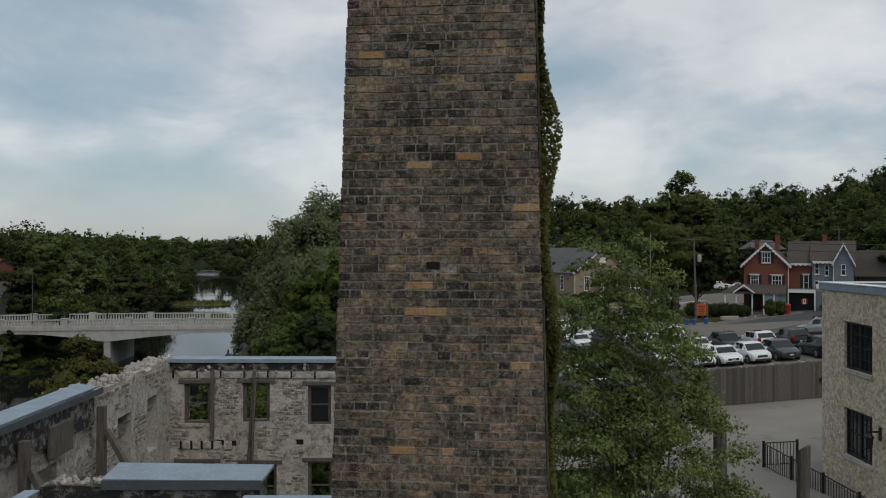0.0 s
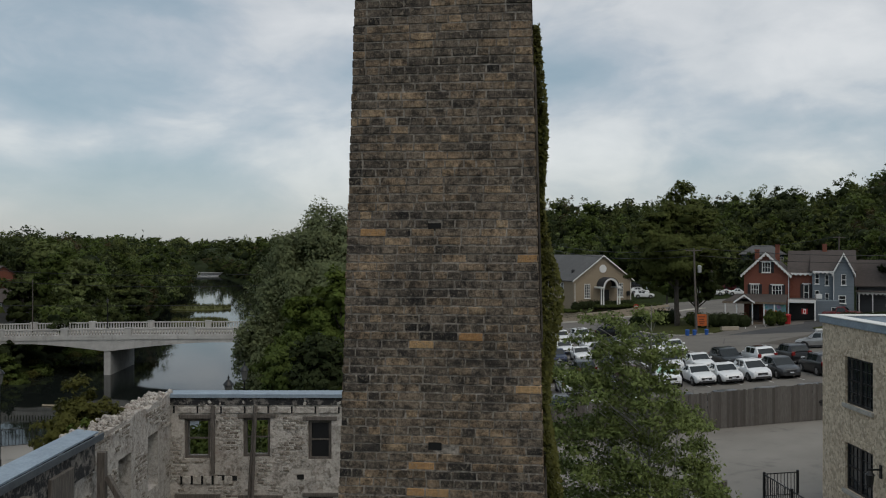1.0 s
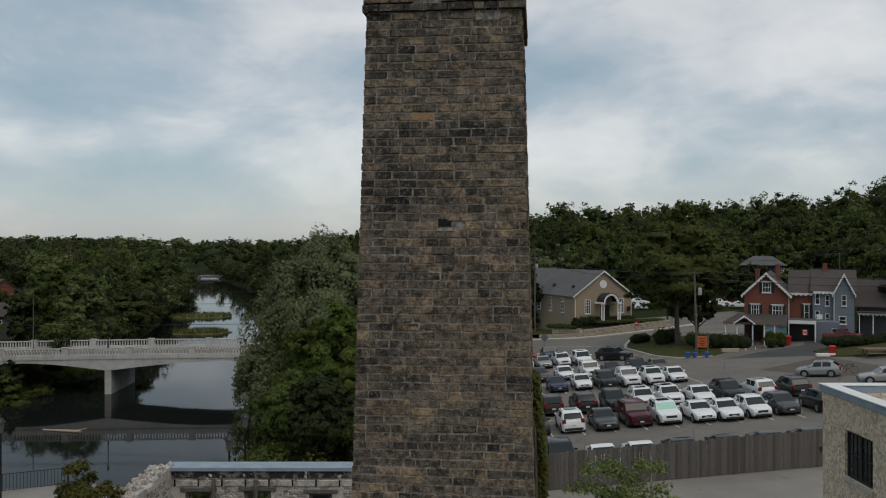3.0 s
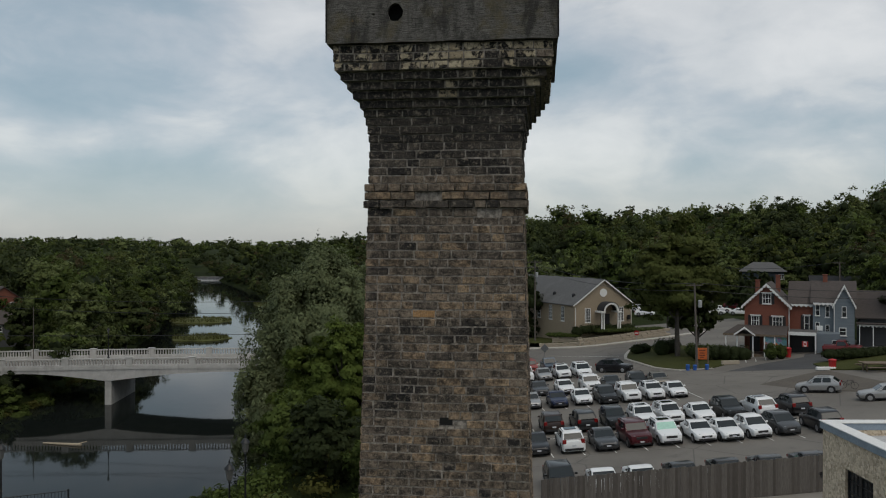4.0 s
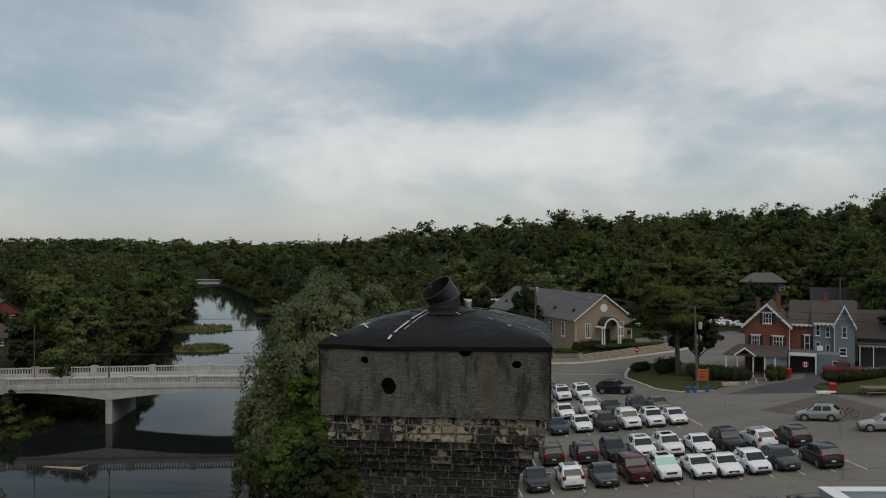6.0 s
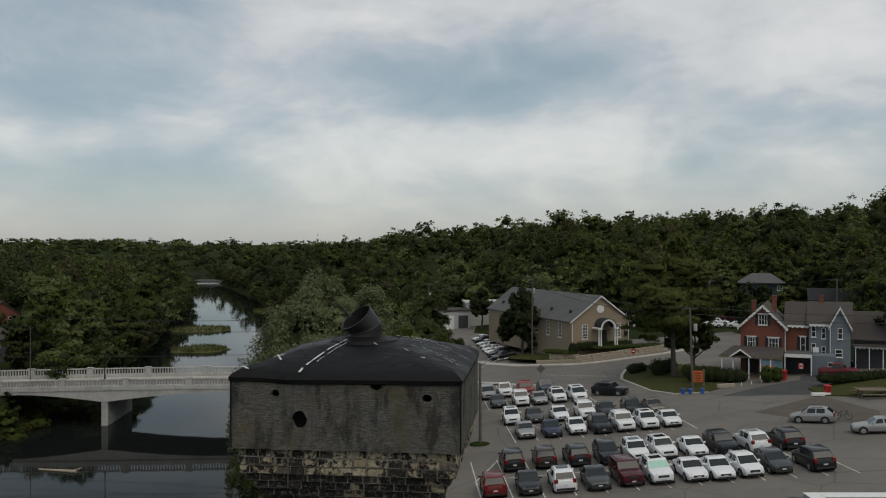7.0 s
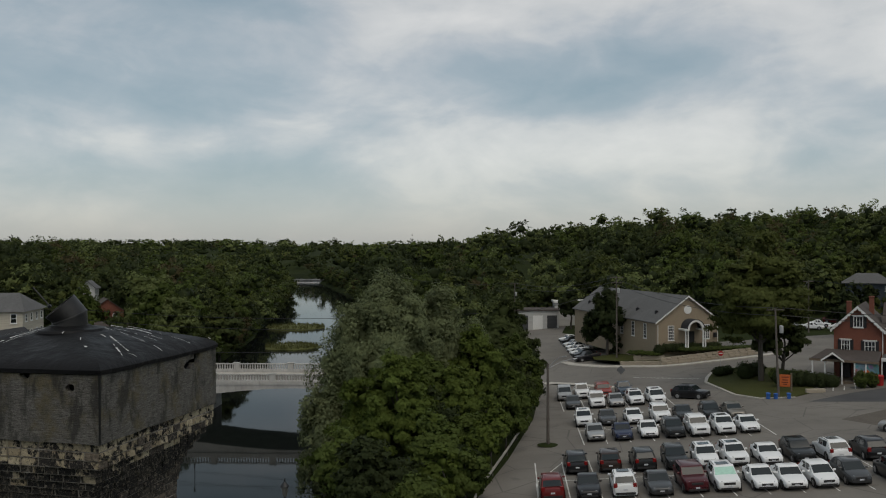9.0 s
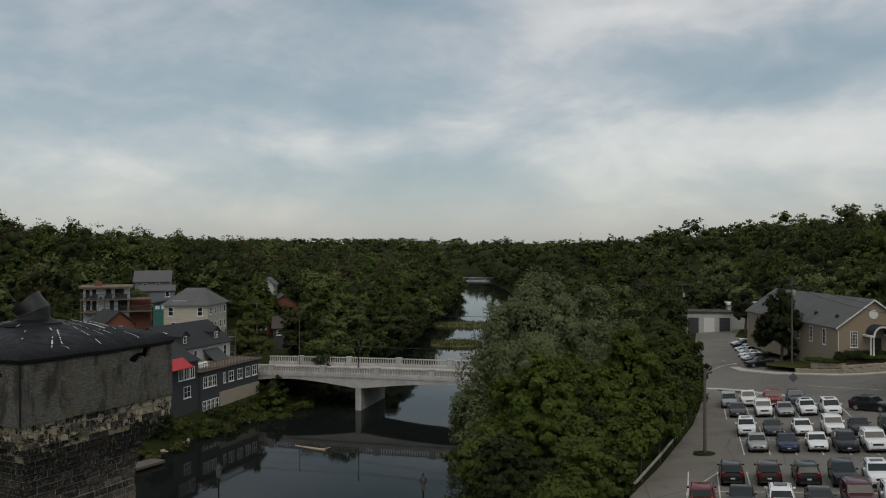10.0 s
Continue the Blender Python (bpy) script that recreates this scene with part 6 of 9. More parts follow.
def gable_block(root, x0, x1, y0, y1, z0, eave, ridge, axis, wall, roof, over=0.45, names=("wall", "roof"), labels=("", "")):
    """A block with a gabled roof; its ridge runs along axis."""
    f = Form()
    if axis == "y":
        xm = (x0 + x1) / 2
        f.slab([(x0, z0), (x1, z0), (x1, eave), (xm, ridge), (x0, eave)], y0, y1)
    else:
        ym = (y0 + y1) / 2
        ring = [(y0, z0), (y1, z0), (y1, eave), (ym, ridge), (y0, eave)]
        f.add([(x0, y, z) for y, z in ring] + [(x1, y, z) for y, z in ring], [tuple(range(5))[::-1], tuple(range(5, 10))] + [(i, (i + 1) % 5, 5 + (i + 1) % 5, 5 + i) for i in range(5)])
    part(names[0], f, wall, root, labels[0])
    f = Form()
    t = 0.14
    if axis == "y":
        s = (ridge - eave) / (xm - x0)
        for sg, xe in ((-1, x0 - over), (1, x1 + over)):
            ze = eave - s * over + 0.02
            zr = ridge + 0.02
            f.add([(xe, y0 - over, ze), (xm, y0 - over, zr), (xm, y1 + over, zr), (xe, y1 + over, ze), (xe, y0 - over, ze + t), (xm, y0 - over, zr + t), (xm, y1 + over, zr + t), (xe, y1 + over, ze + t)], [(0, 1, 2, 3), (7, 6, 5, 4), (0, 4, 5, 1), (1, 5, 6, 2), (2, 6, 7, 3), (3, 7, 4, 0)])
    else:
        s = (ridge - eave) / (ym - y0)
        for ye in (y0 - over, y1 + over):
            ze = eave - s * over + 0.02
            zr = ridge + 0.02
            f.add([(x0 - over, ye, ze), (x1 + over, ye, ze), (x1 + over, ym, zr), (x0 - over, ym, zr), (x0 - over, ye, ze + t), (x1 + over, ye, ze + t), (x1 + over, ym, zr + t), (x0 - over, ym, zr + t)], [(3, 2, 1, 0), (4, 5, 6, 7), (0, 1, 5, 4), (1, 2, 6, 5), (2, 3, 7, 6), (3, 0, 4, 7)])
    part(names[1], f, roof, root, labels[1])


def window(root, x, y, z, w, h, turn=0, frame=None, shutters=False, bars=(1, 2), hood=False, name="window", label=""):
    """A window on a wall face at (x, y, z), facing -y when turn is 0."""
    fr = frame or M["white_paint"]
    m = pose(x, y, z, 0, 0, turn)
    f = Form()
    t = 0.1 if w > 0.7 else 0.07
    f.box(-w / 2, -w / 2 + t, -0.06, 0.04, -h / 2, h / 2).box(w / 2 - t, w / 2, -0.06, 0.04, -h / 2, h / 2).box(-w / 2 + t, w / 2 - t, -0.06, 0.04, h / 2 - t, h / 2).box(-w / 2 + t, w / 2 - t, -0.06, 0.04, -h / 2, -h / 2 + t)
    for i in range(bars[0]):
        xx = -w / 2 + w * (i + 1) / (bars[0] + 1)
        f.box(xx - 0.035, xx + 0.035, -0.05, 0.03, -h / 2 + t, h / 2 - t)
    for i in range(bars[1]):
        zz = -h / 2 + h * (i + 1) / (bars[1] + 1)
        f.box(-w / 2 + t, w / 2 - t, -0.048, 0.028, zz - 0.03, zz + 0.03)
    win_ = part(name, f, fr, root, label, m=m)
    g = Form()
    g.box(-w / 2 + t, w / 2 - t, -0.025, -0.01, -h / 2 + t, h / 2 - t)
    part("pane", g, M["glass"], win_)
    g = Form()
    g.soft(-w / 2 - 0.1, w / 2 + 0.1, -0.14, 0.02, -h / 2 - 0.1, -h / 2 - 0.003, 0.015)
    part("sill", g, fr, win_)
    if hood:
        g = Form()
        g.soft(-w / 2 - 0.22, w / 2 + 0.22, -0.16, 0.02, h / 2 + 0.003, h / 2 + 0.14, 0.02)
        part("hood", g, fr, win_)
    if shutters:
        for s in (-1, 1):
            g = Form()
            a, b = s * (w / 2 + 0.03), s * (w / 2 + 0.45)
            g.soft(min(a, b), max(a, b), -0.07, -0.005, -h / 2 - 0.05, h / 2 + 0.05, 0.01)
            for q in range(7):
                zz = -h / 2 + h * (q + 0.5) / 7
                g.box(min(a, b) + 0.05, max(a, b) - 0.05, -0.085, -0.071, zz - 0.04, zz + 0.02)
            part("shutter", g, M["black_shutter"], win_, "black louvred shutter")
    return win_


def bargeboard(root, x0, x1, eave, ridge, y, over=0.45):
    """Scalloped white boards along a front gable."""
    xm = (x0 + x1) / 2
    s = (ridge - eave) / (xm - x0)
    f = Form()
    n = 9
    for sg in (-1, 1):
        for i in range(n):
            a, b = i / n, (i + 1) / n
            xa, xb = xm + sg * (xm - x0 + over) * a, xm + sg * (xm - x0 + over) * b
            za, zb = ridge - s * abs(xa - xm) + 0.14, ridge - s * abs(xb - xm) + 0.14
            m_, zm = (xa + xb) / 2, (za + zb) / 2
            ring = [(xa, za), (xb, zb), (xb, zb - 0.3), (m_, zm - 0.52), (xa, za - 0.3)]
            if sg > 0:
                ring = ring[::-1]
            f.slab(ring, y - 0.06, y)
    part("bargeboard", f, M["white_paint"], root, "scalloped white bargeboard")


def scallops(root, x0, x1, y, z, mat=None):
    f = Form()
    n = max(2, int((x1 - x0) / 0.55))
    for i in range(n):
        a, b = x0 + (x1 - x0) * i / n, x0 + (x1 - x0) * (i + 1) / n
        f.slab([(a, z), (b, z), (b, z - 0.2), ((a + b) / 2, z - 0.4), (a, z - 0.2)][::-1], y - 0.05, y)
    part("eave_trim", f, mat or M["white_paint"], root, "scalloped white eave trim")


# -- the red brick house with its grey wooden wing --
red = thing("red_brick_house", (0, 0, 0), 0, "red brick gabled house with white scalloped bargeboards and porch", "house")
G0 = 1.2
gable_block(red, 41.4, 47.7, 115.0, 124.5, G0, 7.9, 10.75, "y", M["red_brick"], M["brown_shingle"], labels=("red brick wall", "brown-grey shingle roof"))
bargeboard(red, 41.4, 47.7, 7.9, 10.75, 114.5)
gable_block(red, 47.75, 50.9, 117.2, 124.4, G0, 8.0, 10.9, "x", M["red_brick"], M["brown_shingle"], 0.35)
scallops(red, 47.7, 51.0, 116.8, 7.95)
window(red, 44.6, 115.0, 8.75, 1.25, 1.5, 0, None, True, (2, 1), True, label="upper gable window with shutters")
window(red, 42.95, 115.0, 5.25, 1.15, 2.1, 0, None, True, (2, 2), True)
window(red, 46.1, 115.0, 5.15, 1.4, 2.2, 0, None, True, (2, 2), True)
window(red, 50.1, 117.2, 5.2, 0.75, 2.3, 0, None, True, (0, 1), True)
for x, y, z in ((43.0, 118.5, 10.2), (45.9, 119.6, 10.9), (52.6, 121, 11.0)):
    f = Form()
    f.soft(x - 0.32, x + 0.32, y - 0.32, y + 0.32, z - 1.5, z + 0.9, 0.02).soft(x - 0.38, x + 0.38, y - 0.38, y + 0.38, z + 0.905, z + 1.05, 0.02)
    part("chimney", f, M["red_brick"], red, "brick chimney stack")
# porch
f = Form()
f.add([(38.9, 110.6, 4.0), (47.6, 110.6, 4.0), (47.6, 114.95, 4.85), (40.4, 114.95, 4.85), (38.9, 110.6, 4.12), (47.6, 110.6, 4.12), (47.6, 114.95, 4.97), (40.4, 114.95, 4.97)], [(3, 2, 1, 0), (4, 5, 6, 7), (0, 1, 5, 4), (1, 2, 6, 5), (2, 3, 7, 6), (3, 0, 4, 7)])
part("porch_roof", f, M["brown_shingle"], red, "sloping porch roof")
f = Form()
f.box(38.8, 47.65, 110.5, 110.6, 3.82, 4.1)
part("porch_fascia", f, M["deck_wood"], red)
for s in (-1, 1):
    f = Form()
    f.add([(41.9, 110.0, 4.95), (41.9 + s * 1.45, 110.0, 3.95), (41.9 + s * 1.45, 112.2, 3.95), (41.9, 112.2, 4.95), (41.9, 110.0, 5.07), (41.9 + s * 1.45, 110.0, 4.07), (41.9 + s * 1.45, 112.2, 4.07), (41.9, 112.2, 5.07)], [(0, 1, 2, 3), (7, 6, 5, 4), (0, 4, 5, 1), (1, 5, 6, 2), (3, 2, 6, 7)])
    part("portico_roof", f, M["brown_shingle"], red)
    f = Form()
    f.add([(41.9, 109.97, 5.12), (41.9 + s * 1.5, 109.97, 4.08), (41.9 + s * 1.5, 109.97, 3.84), (41.9, 109.97, 4.86)], [(0, 1, 2, 3) if s > 0 else (3, 2, 1, 0)])
    part("portico_trim", f, M["white_paint"], red)
for x in (39.2, 40.8, 43.0, 44.6, 46.0):
    f = Form()
    f.soft(x - 0.09, x + 0.09, 110.6, 110.78, 0.9, 3.85, 0.01)
    part("porch_post", f, M["white_paint"], red)
f = Form()
f.box(38.9, 46.1, 110.9, 114.9, 0.6, 1.3)
part("porch_floor", f, M["deck_wood"], red)
f = Form()
for i in range(8):
    f.box(38.95 + i * 0.2, 38.99 + i * 0.2, 110.7, 110.74, 1.3, 2.1)
f.box(38.9, 40.8, 110.68, 110.76, 2.1, 2.18)
part("porch_rail", f, M["white_paint"], red)
for i in range(6):
    f = Form()
    f.box(37.2 - 0.0, 38.6, 112.0 + 0.3 * i, 112.3 + 0.3 * i, 0.4, 0.75 + 0.18 * i)
    part("step", f, M["pavement"], red)
f = Form()
f.box(42.2, 43.6, 114.6, 114.9, 1.3, 3.4)
part("front_door", f, M["black_shutter"], red, "dark front door")
f = Form()
f.box(44.65, 47.6, 110.7, 110.8, 1.25, 3.83)
mur = Mat("mural paint", 0.7)
vo = mur.cells(1.1, out=1)
mur.color(mur.mix(mur.ramp(mur.noise(1.3, 3, warp=1.0), [(0.42, 0.0), (0.5, 1.0)]), (0.05, 0.22, 0.24), mur.mix(0.75, vo, (0.10, 0.13, 0.09))))
mural = part("mural_panel", f, mur.m, red, "painted teal mural with loose shapes")
f = Form()
f.turned([(0.42, 0.0), (0.42, 0.03)], 16)
part("mural_disc", f, M["orange_sign"], mural, "orange round of the mural", m=pose(46.1, 110.69, 2.6, 90, 0, 0))
# carport, with a black panel for the shade in its opening
f = Form()
f.box(47.75, 51.5, 112.4, 117.1, 4.2, 4.42)
part("carport_roof", f, M["grey_shingle"], red)
f = Form()
f.box(47.75, 51.5, 112.3, 112.4, 4.0, 4.45).box(51.3, 51.5, 112.32, 112.5, 1.2, 4.0).box(47.75, 47.9, 112.32, 112.5, 1.2, 4.0)
part("carport_frame", f, M["white_paint"], red)
f = Form()
f.box(47.9, 51.3, 114.5, 114.6, 1.1, 4.2)
part("carport_back", f, M["black_shutter"], red, "black panel standing in for the carport's inner shade")
f = Form()
f.box(49.6, 50.4, 112.5, 112.54, 2.5, 3.2)
flag = part("flag_sign", f, M["white_paint"], red, "small red and white sign")
for a, b, c, d in ((49.6, 49.8, 2.5, 3.2), (50.2, 50.4, 2.5, 3.2), (49.9, 50.1, 2.68, 3.02)):
    f = Form()
    f.box(a, b, 112.485, 112.497, c, d)
    part("red_field", f, M["red_plastic"], flag)
# grey wing
gable_block(red, 50.95, 56.6, 116.6, 125.5, G0, 8.3, 11.0, "x", M["grey_siding"], M["brown_shingle"], 0.35, ("wing_wall", "wing_roof"), ("blue-grey clapboard wall", "brown-grey shingle roof"))
gable_block(red, 53.9, 56.5, 115.9, 118.4, G0, 8.3, 10.7, "y", M["grey_siding"], M["brown_shingle"], 0.3, ("wing_gable", "wing_gable_roof"))
bargeboard(red, 53.9, 56.5, 8.3, 10.7, 115.55, 0.3)
scallops(red, 51.0, 53.8, 116.2, 8.25)
for x, y, z, w, h in ((51.6, 116.6, 7.2, 0.6, 1.5), (52.95, 116.6, 7.0, 0.55, 1.5), (51.6, 116.6, 4.9, 0.6, 1.3), (52.95, 116.6, 4.5, 0.55, 1.4), (55.2, 115.9, 7.1, 0.65, 1.5), (55.0, 115.9, 4.4, 1.0, 1.1)):
    window(red, x, y, z, w, h, 0, None, False, (0, 1))
f = Form()
f.soft(51.5, 52.3, 115.4, 115.9, 4.45, 5.1, 0.03)
part("air_conditioner", f, M["white_paint"], red, "white window air conditioner")
f = Form()
f.box(51.55, 54.6, 113.2, 116.5, G0, 4.3)
part("lean_to", f, M["grey_siding"], red)
window(red, 53.9, 113.2, 2.9, 0.7, 1.1, 0, None, False, (0, 1))
for x in (47.72, 53.85):
    f = Form()
    f.tube((x, 114.9 if x < 50 else 115.85, G0), (x, 114.9 if x < 50 else 115.85, 7.9), 0.06, n=6)
    part("downpipe", f, M["white_paint"], red)

ext = thing("brown_roofed_house", (0, 0, 0), 0, "low house with brown shingle roof and dark veranda", "house")
gable_block(ext, 57.2, 66.0, 118.5, 128.0, 1.6, 6.4, 9.6, "x", M["charcoal_siding"], M["brown_shingle"], 0.5)
scallops(ext, 57.0, 61.5, 117.0, 5.4)
f = Form()
f.box(56.8, 62.0, 116.6, 118.5, 5.4, 5.55)
part("veranda_roof", f, M["brown_shingle"], ext)
for x in (57.2, 59.0, 60.8):
    f = Form()
    f.box(x, x + 0.12, 116.8, 116.92, 1.6, 5.4)
    part("veranda_post", f, M["white_paint"], ext)

# -- the tan hall --
HX, HY, HT = 28.4, 147.8, 21.0
# the whole house stands a little turned towards the road
TURN_RED = Matrix.Translation((44.04, 116, 0.2)) @ Matrix.Rotation(radians(-24.8), 4, "Z") @ Matrix.Diagonal((0.909, 1.03, 0.98, 1)) @ Matrix.Translation((-44, -115, 0))
red.matrix_world = TURN_RED @ red.matrix_world
ext.matrix_world = TURN_RED @ ext.matrix_world
hall = thing("tan_hall", (HX, HY, 0), HT, "tan stone hall with a grey gabled roof and arched white porch", "hall")
gable_block(hall, -6.2, 5.5, 0, 35, -1.0, 5.95, 10.15, "y", M["tan_brick"], M["grey_shingle"], 0.4, labels=("tan stone wall", "grey shingle roof"))
f = Form()
for sg in (-1, 1):
    f.add([(-0.35, -0.43, 10.32), (-0.35 + sg * 6.25, -0.43, 5.84), (-0.35 + sg * 6.25, -0.43, 5.58), (-0.35, -0.43, 10.04)], [(0, 1, 2, 3) if sg < 0 else (3, 2, 1, 0)])
part("verge_board", f, M["white_paint"], hall)
f = Form()
f.turned([(0.72, 0), (0.72, 0.08), (0.55, 0.09)], 24)
rw = part("round_window", f, M["white_paint"], hall, "round white gable window", m=pose(-0.35, 0.02, 7.9, 90, 0, 0))
window(hall, -3.5, 0, 4.0, 1.15, 2.5, 0, None, False, (2, 4))
window(hall, 3.2, 0, 4.1, 1.15, 2.5, 0, None, False, (2, 4))
for y in (4.0, 8.5, 13.0, 17.5):
    window(hall, -6.2, y, 4.1, 1.1, 2.6, -90, None, False, (1, 3))
f = Form()
out = [(1.55 * math.cos(radians(a)), 4.75 + 1.55 * math.sin(radians(a))) for a in range(0, 181, 12)]
n_ = len(out)
rin = [(1.2 * math.cos(radians(a)), 4.75 + 1.2 * math.sin(radians(a))) for a in range(0, 181, 12)]
for i in range(n_ - 1):
    quad = [out[i], out[i + 1], rin[i + 1], rin[i]]
    f.slab(quad, -2.1, -1.75)
part("porch_arch", welded(f), M["white_paint"], hall, "white arched porch front")
f = Form()
for i in range(n_ - 1):
    quad = [(out[i][0] * 1.06, out[i][1] + 0.1), (out[i + 1][0] * 1.06, out[i + 1][1] + 0.1), out[i + 1], out[i]]
    f.slab(quad, -2.15, 0)
part("porch_vault", welded(f), M["dark_shingle"], hall, "dark barrel roof over the porch")
f = Form()
f.soft(-2.1, -1.25, -2.2, 0, 4.5, 4.8, 0.03).soft(1.25, 2.1, -2.2, 0, 4.5, 4.8, 0.03)
part("porch_beam", f, M["white_paint"], hall)
for x in (-1.85, -1.4, 1.4, 1.85):
    f = Form()
    f.turned([(0.17, 1.3), (0.17, 1.42), (0.13, 1.5), (0.11, 4.35), (0.16, 4.45), (0.16, 4.5)], 12, (x, -1.95, 0))
    part("porch_column", f, M["white_paint"], hall, smooth=True)
f = Form()
f.box(-0.9, 0.9, -0.05, 0.03, 1.3, 4.2)
part("entrance_door", f, M["black_shutter"], hall, "dark entrance door")
for x, y in ((-6.0, -0.12), (5.3, -0.12)):
    f = Form()
    f.tube((x, y, -0.5), (x, y, 5.4), 0.06, n=6)
    part("downpipe", f, M["white_paint"], hall)
for y in (3, 10, 27, 31):
    f = Form()
    f.turned([(0.3, 0), (0.28, 0.5), (0.38, 0.55), (0.05, 0.75)], 8, (-4.6, y, 7.0))
    part("roof_vent", f, M["dark_shingle"], hall)
f = Form()
f.soft(-0.25, 0.25, -0.5, -0.1, 3.1, 3.9, 0.04)
part("wall_lantern", f, M["iron"], hall, m=pose(4.7, 0, 0))
garage = thing("white_garage", (2.5, 226, 0), 8, "low white garage block with dark doors", "garage")
f = Form()
f.box(-6, 5, 0, 8, -4.5, 1.6)
part("wall", f, M["white_siding"], garage)
f = Form()
f.box(-6.3, 5.3, -0.3, 8.3, 1.604, 2.0)
part("flat_roof", f, M["brown_shingle"], garage)
for x in (-4.5, -0.6, 3.2):
    f = Form()
    f.box(x - 1.3, x + 1.3, -0.06, 0.0, -4.0, 0.4)
    part("garage_door", f, M["charcoal_siding"] if x != -0.6 else M["white_paint"], garage)
shed = thing("white_flat_house", (12.5, 232, 0), 5, "low white flat-roofed house behind the hall", "house")
f = Form()
f.box(-6, 6, 0, 8, -4, 3.4)
part("wall", f, M["white_siding"], shed)
f = Form()
f.box(-6.3, 6.3, -0.3, 8.3, 3.404, 3.9)
part("flat_roof", f, M["white_paint"], shed)
window(shed, 3.6, 0, 2.4, 1.2, 0.9)

# limestone terraces, planting and pavement before the hall
sheet_on([(6.5, 156), (8.2, 150.0), (13, 144.6), (22.4, 140.2), (26.2, 140.6), (39, 145.5), (47, 150), (46, 151.6), (38.2, 147.0), (25.8, 142.3), (22.9, 142.0), (14.2, 146.2), (9.6, 151.8), (8, 156)], -0.05, "pavement", M["pavement"], "pale concrete sidewalk round the hall", "sidewalk", 0.18)
TERRACES = (((16.8, 145.2), (23.3, 142.9), 2, 0.0), ((23.3, 142.9), (39.6, 149.1), 3, 0.0), ((19.2, 145.4), (23.4, 144.0), 2, 0.75))
rb = random.Random(61)
for (x0, y0), (x1, y1), rows, up_ in TERRACES:
    root = thing("stone_terrace", (0, 0, 0), 0, "low terrace wall of pale limestone blocks before the hall", "terrace wall", "hall terraces")
    ln, ang = math.hypot(x1 - x0, y1 - y0), math.degrees(math.atan2(y1 - y0, x1 - x0))
    for k_ in range(rows):
        u = -rb.uniform(0, 0.5)
        while u < ln:
            w = rb.uniform(0.9, 1.7)
            z = float(lot_z(x0 + (x1 - x0) * u / ln, y0)) + up_ + k_ * 0.43 - 0.1
            f = Form()
            f.soft(0.015, w - 0.015, rb.uniform(-0.05, 0.03) + 0.08 * k_, 0.6, 0.012, 0.418, 0.035)
            part("block", f, M["sandstone"], root, m=pose(x0 + (x1 - x0) * u / ln, y0 + (y1 - y0) * u / ln, z, 0, 0, ang))
            u += w
sheet_on([(12.5, 151), (16.9, 145.6), (23.4, 143.4), (39.6, 149.6), (38.5, 156), (24, 152), (17, 158), (12.5, 156)], 0.72, "hall_lawn", M["lawn"], "planted bank before the hall", "lawn")
sheet_on([(1.0, 149), (0.2, 168), (-0.6, 200), (-1.5, 231), (9.5, 231), (8.0, 212), (13.6, 200), (14.0, 165), (15.6, 152.6), (9.6, 154.6), (8, 151)], 0.012, "side_lane", M["asphalt"], "grey asphalt lane beside the hall", "lane")


def hedge(a, b, w, h, mat, label, seed, z=None, name="hedge", group="hedges", n=2600, leaf=0.1):
    """A clipped or loose hedge between two points."""
    r = np.random.default_rng(seed)
    a, b = np.array(a, float), np.array(b, float)
    zz = float(lot_z(*((a + b) / 2))) if z is None else z
    root = thing(name, (0, 0, 0), 0, label, name.replace("_", " "), group)
    ln = np.linalg.norm(b - a)
    k_ = max(1, int(ln / (w * 0.6)))
    bl = []
    for i in range(k_ + 1):
        p = a + (b - a) * i / max(1, k_)
        bl.append((p[0], p[1], zz + h * 0.45, w * r.uniform(0.5, 0.68), w * r.uniform(0.5, 0.68), h * r.uniform(0.5, 0.62)))
    # core is dark whatever the hedge's leaves: inner shade painted in
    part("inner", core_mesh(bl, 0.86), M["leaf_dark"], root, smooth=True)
    p, d = crown_cloud(bl, n, r, 0.16)
    v, f = leaf_cards(p, d, leaf, r)
    part("foliage", np_mesh("foliage", v, f, M[mat]), None, root)
    return root

# ---- trees ----
def np_mesh(name, v, f, mat, ways=None):
    """A mesh from arrays of corners and equal-sided faces; ways: the outward way at each corner, for softly rounded clumps."""
    me = bpy.data.meshes.new(name)
    k = f.shape[1]
    me.vertices.add(len(v))
    me.vertices.foreach_set("co", np.ascontiguousarray(v, dtype=np.float32).ravel())
    me.loops.add(f.size)
    me.loops.foreach_set("vertex_index", np.ascontiguousarray(f, dtype=np.int32).ravel())
    me.polygons.add(len(f))
    me.polygons.foreach_set("loop_start", np.arange(0, f.size, k, dtype=np.int32))
    me.update(calc_edges=True)
    me.materials.append(mat)
    if ways is not None:
        me.normals_split_custom_set_from_vertices(np.ascontiguousarray(ways, dtype=np.float32))
    return me


def soft_ways(d, r, corners=4, mess=0.3):
    """Outward ways of the leaves' clumps, a little ruffled."""
    w = d + np.array([0, 0, 0.12]) + r.normal(0, mess, d.shape)
    w /= np.linalg.norm(w, axis=1, keepdims=True) + 1e-9
    return np.repeat(w, corners, 0)


ICO = bmesh.new()
bmesh.ops.create_icosphere(ICO, subdivisions=1, radius=1)
ICO_V = np.array([v.co[:] for v in ICO.verts])
ICO_F = np.array([[v.index for v in q.verts] for q in ICO.faces])
ICO.free()


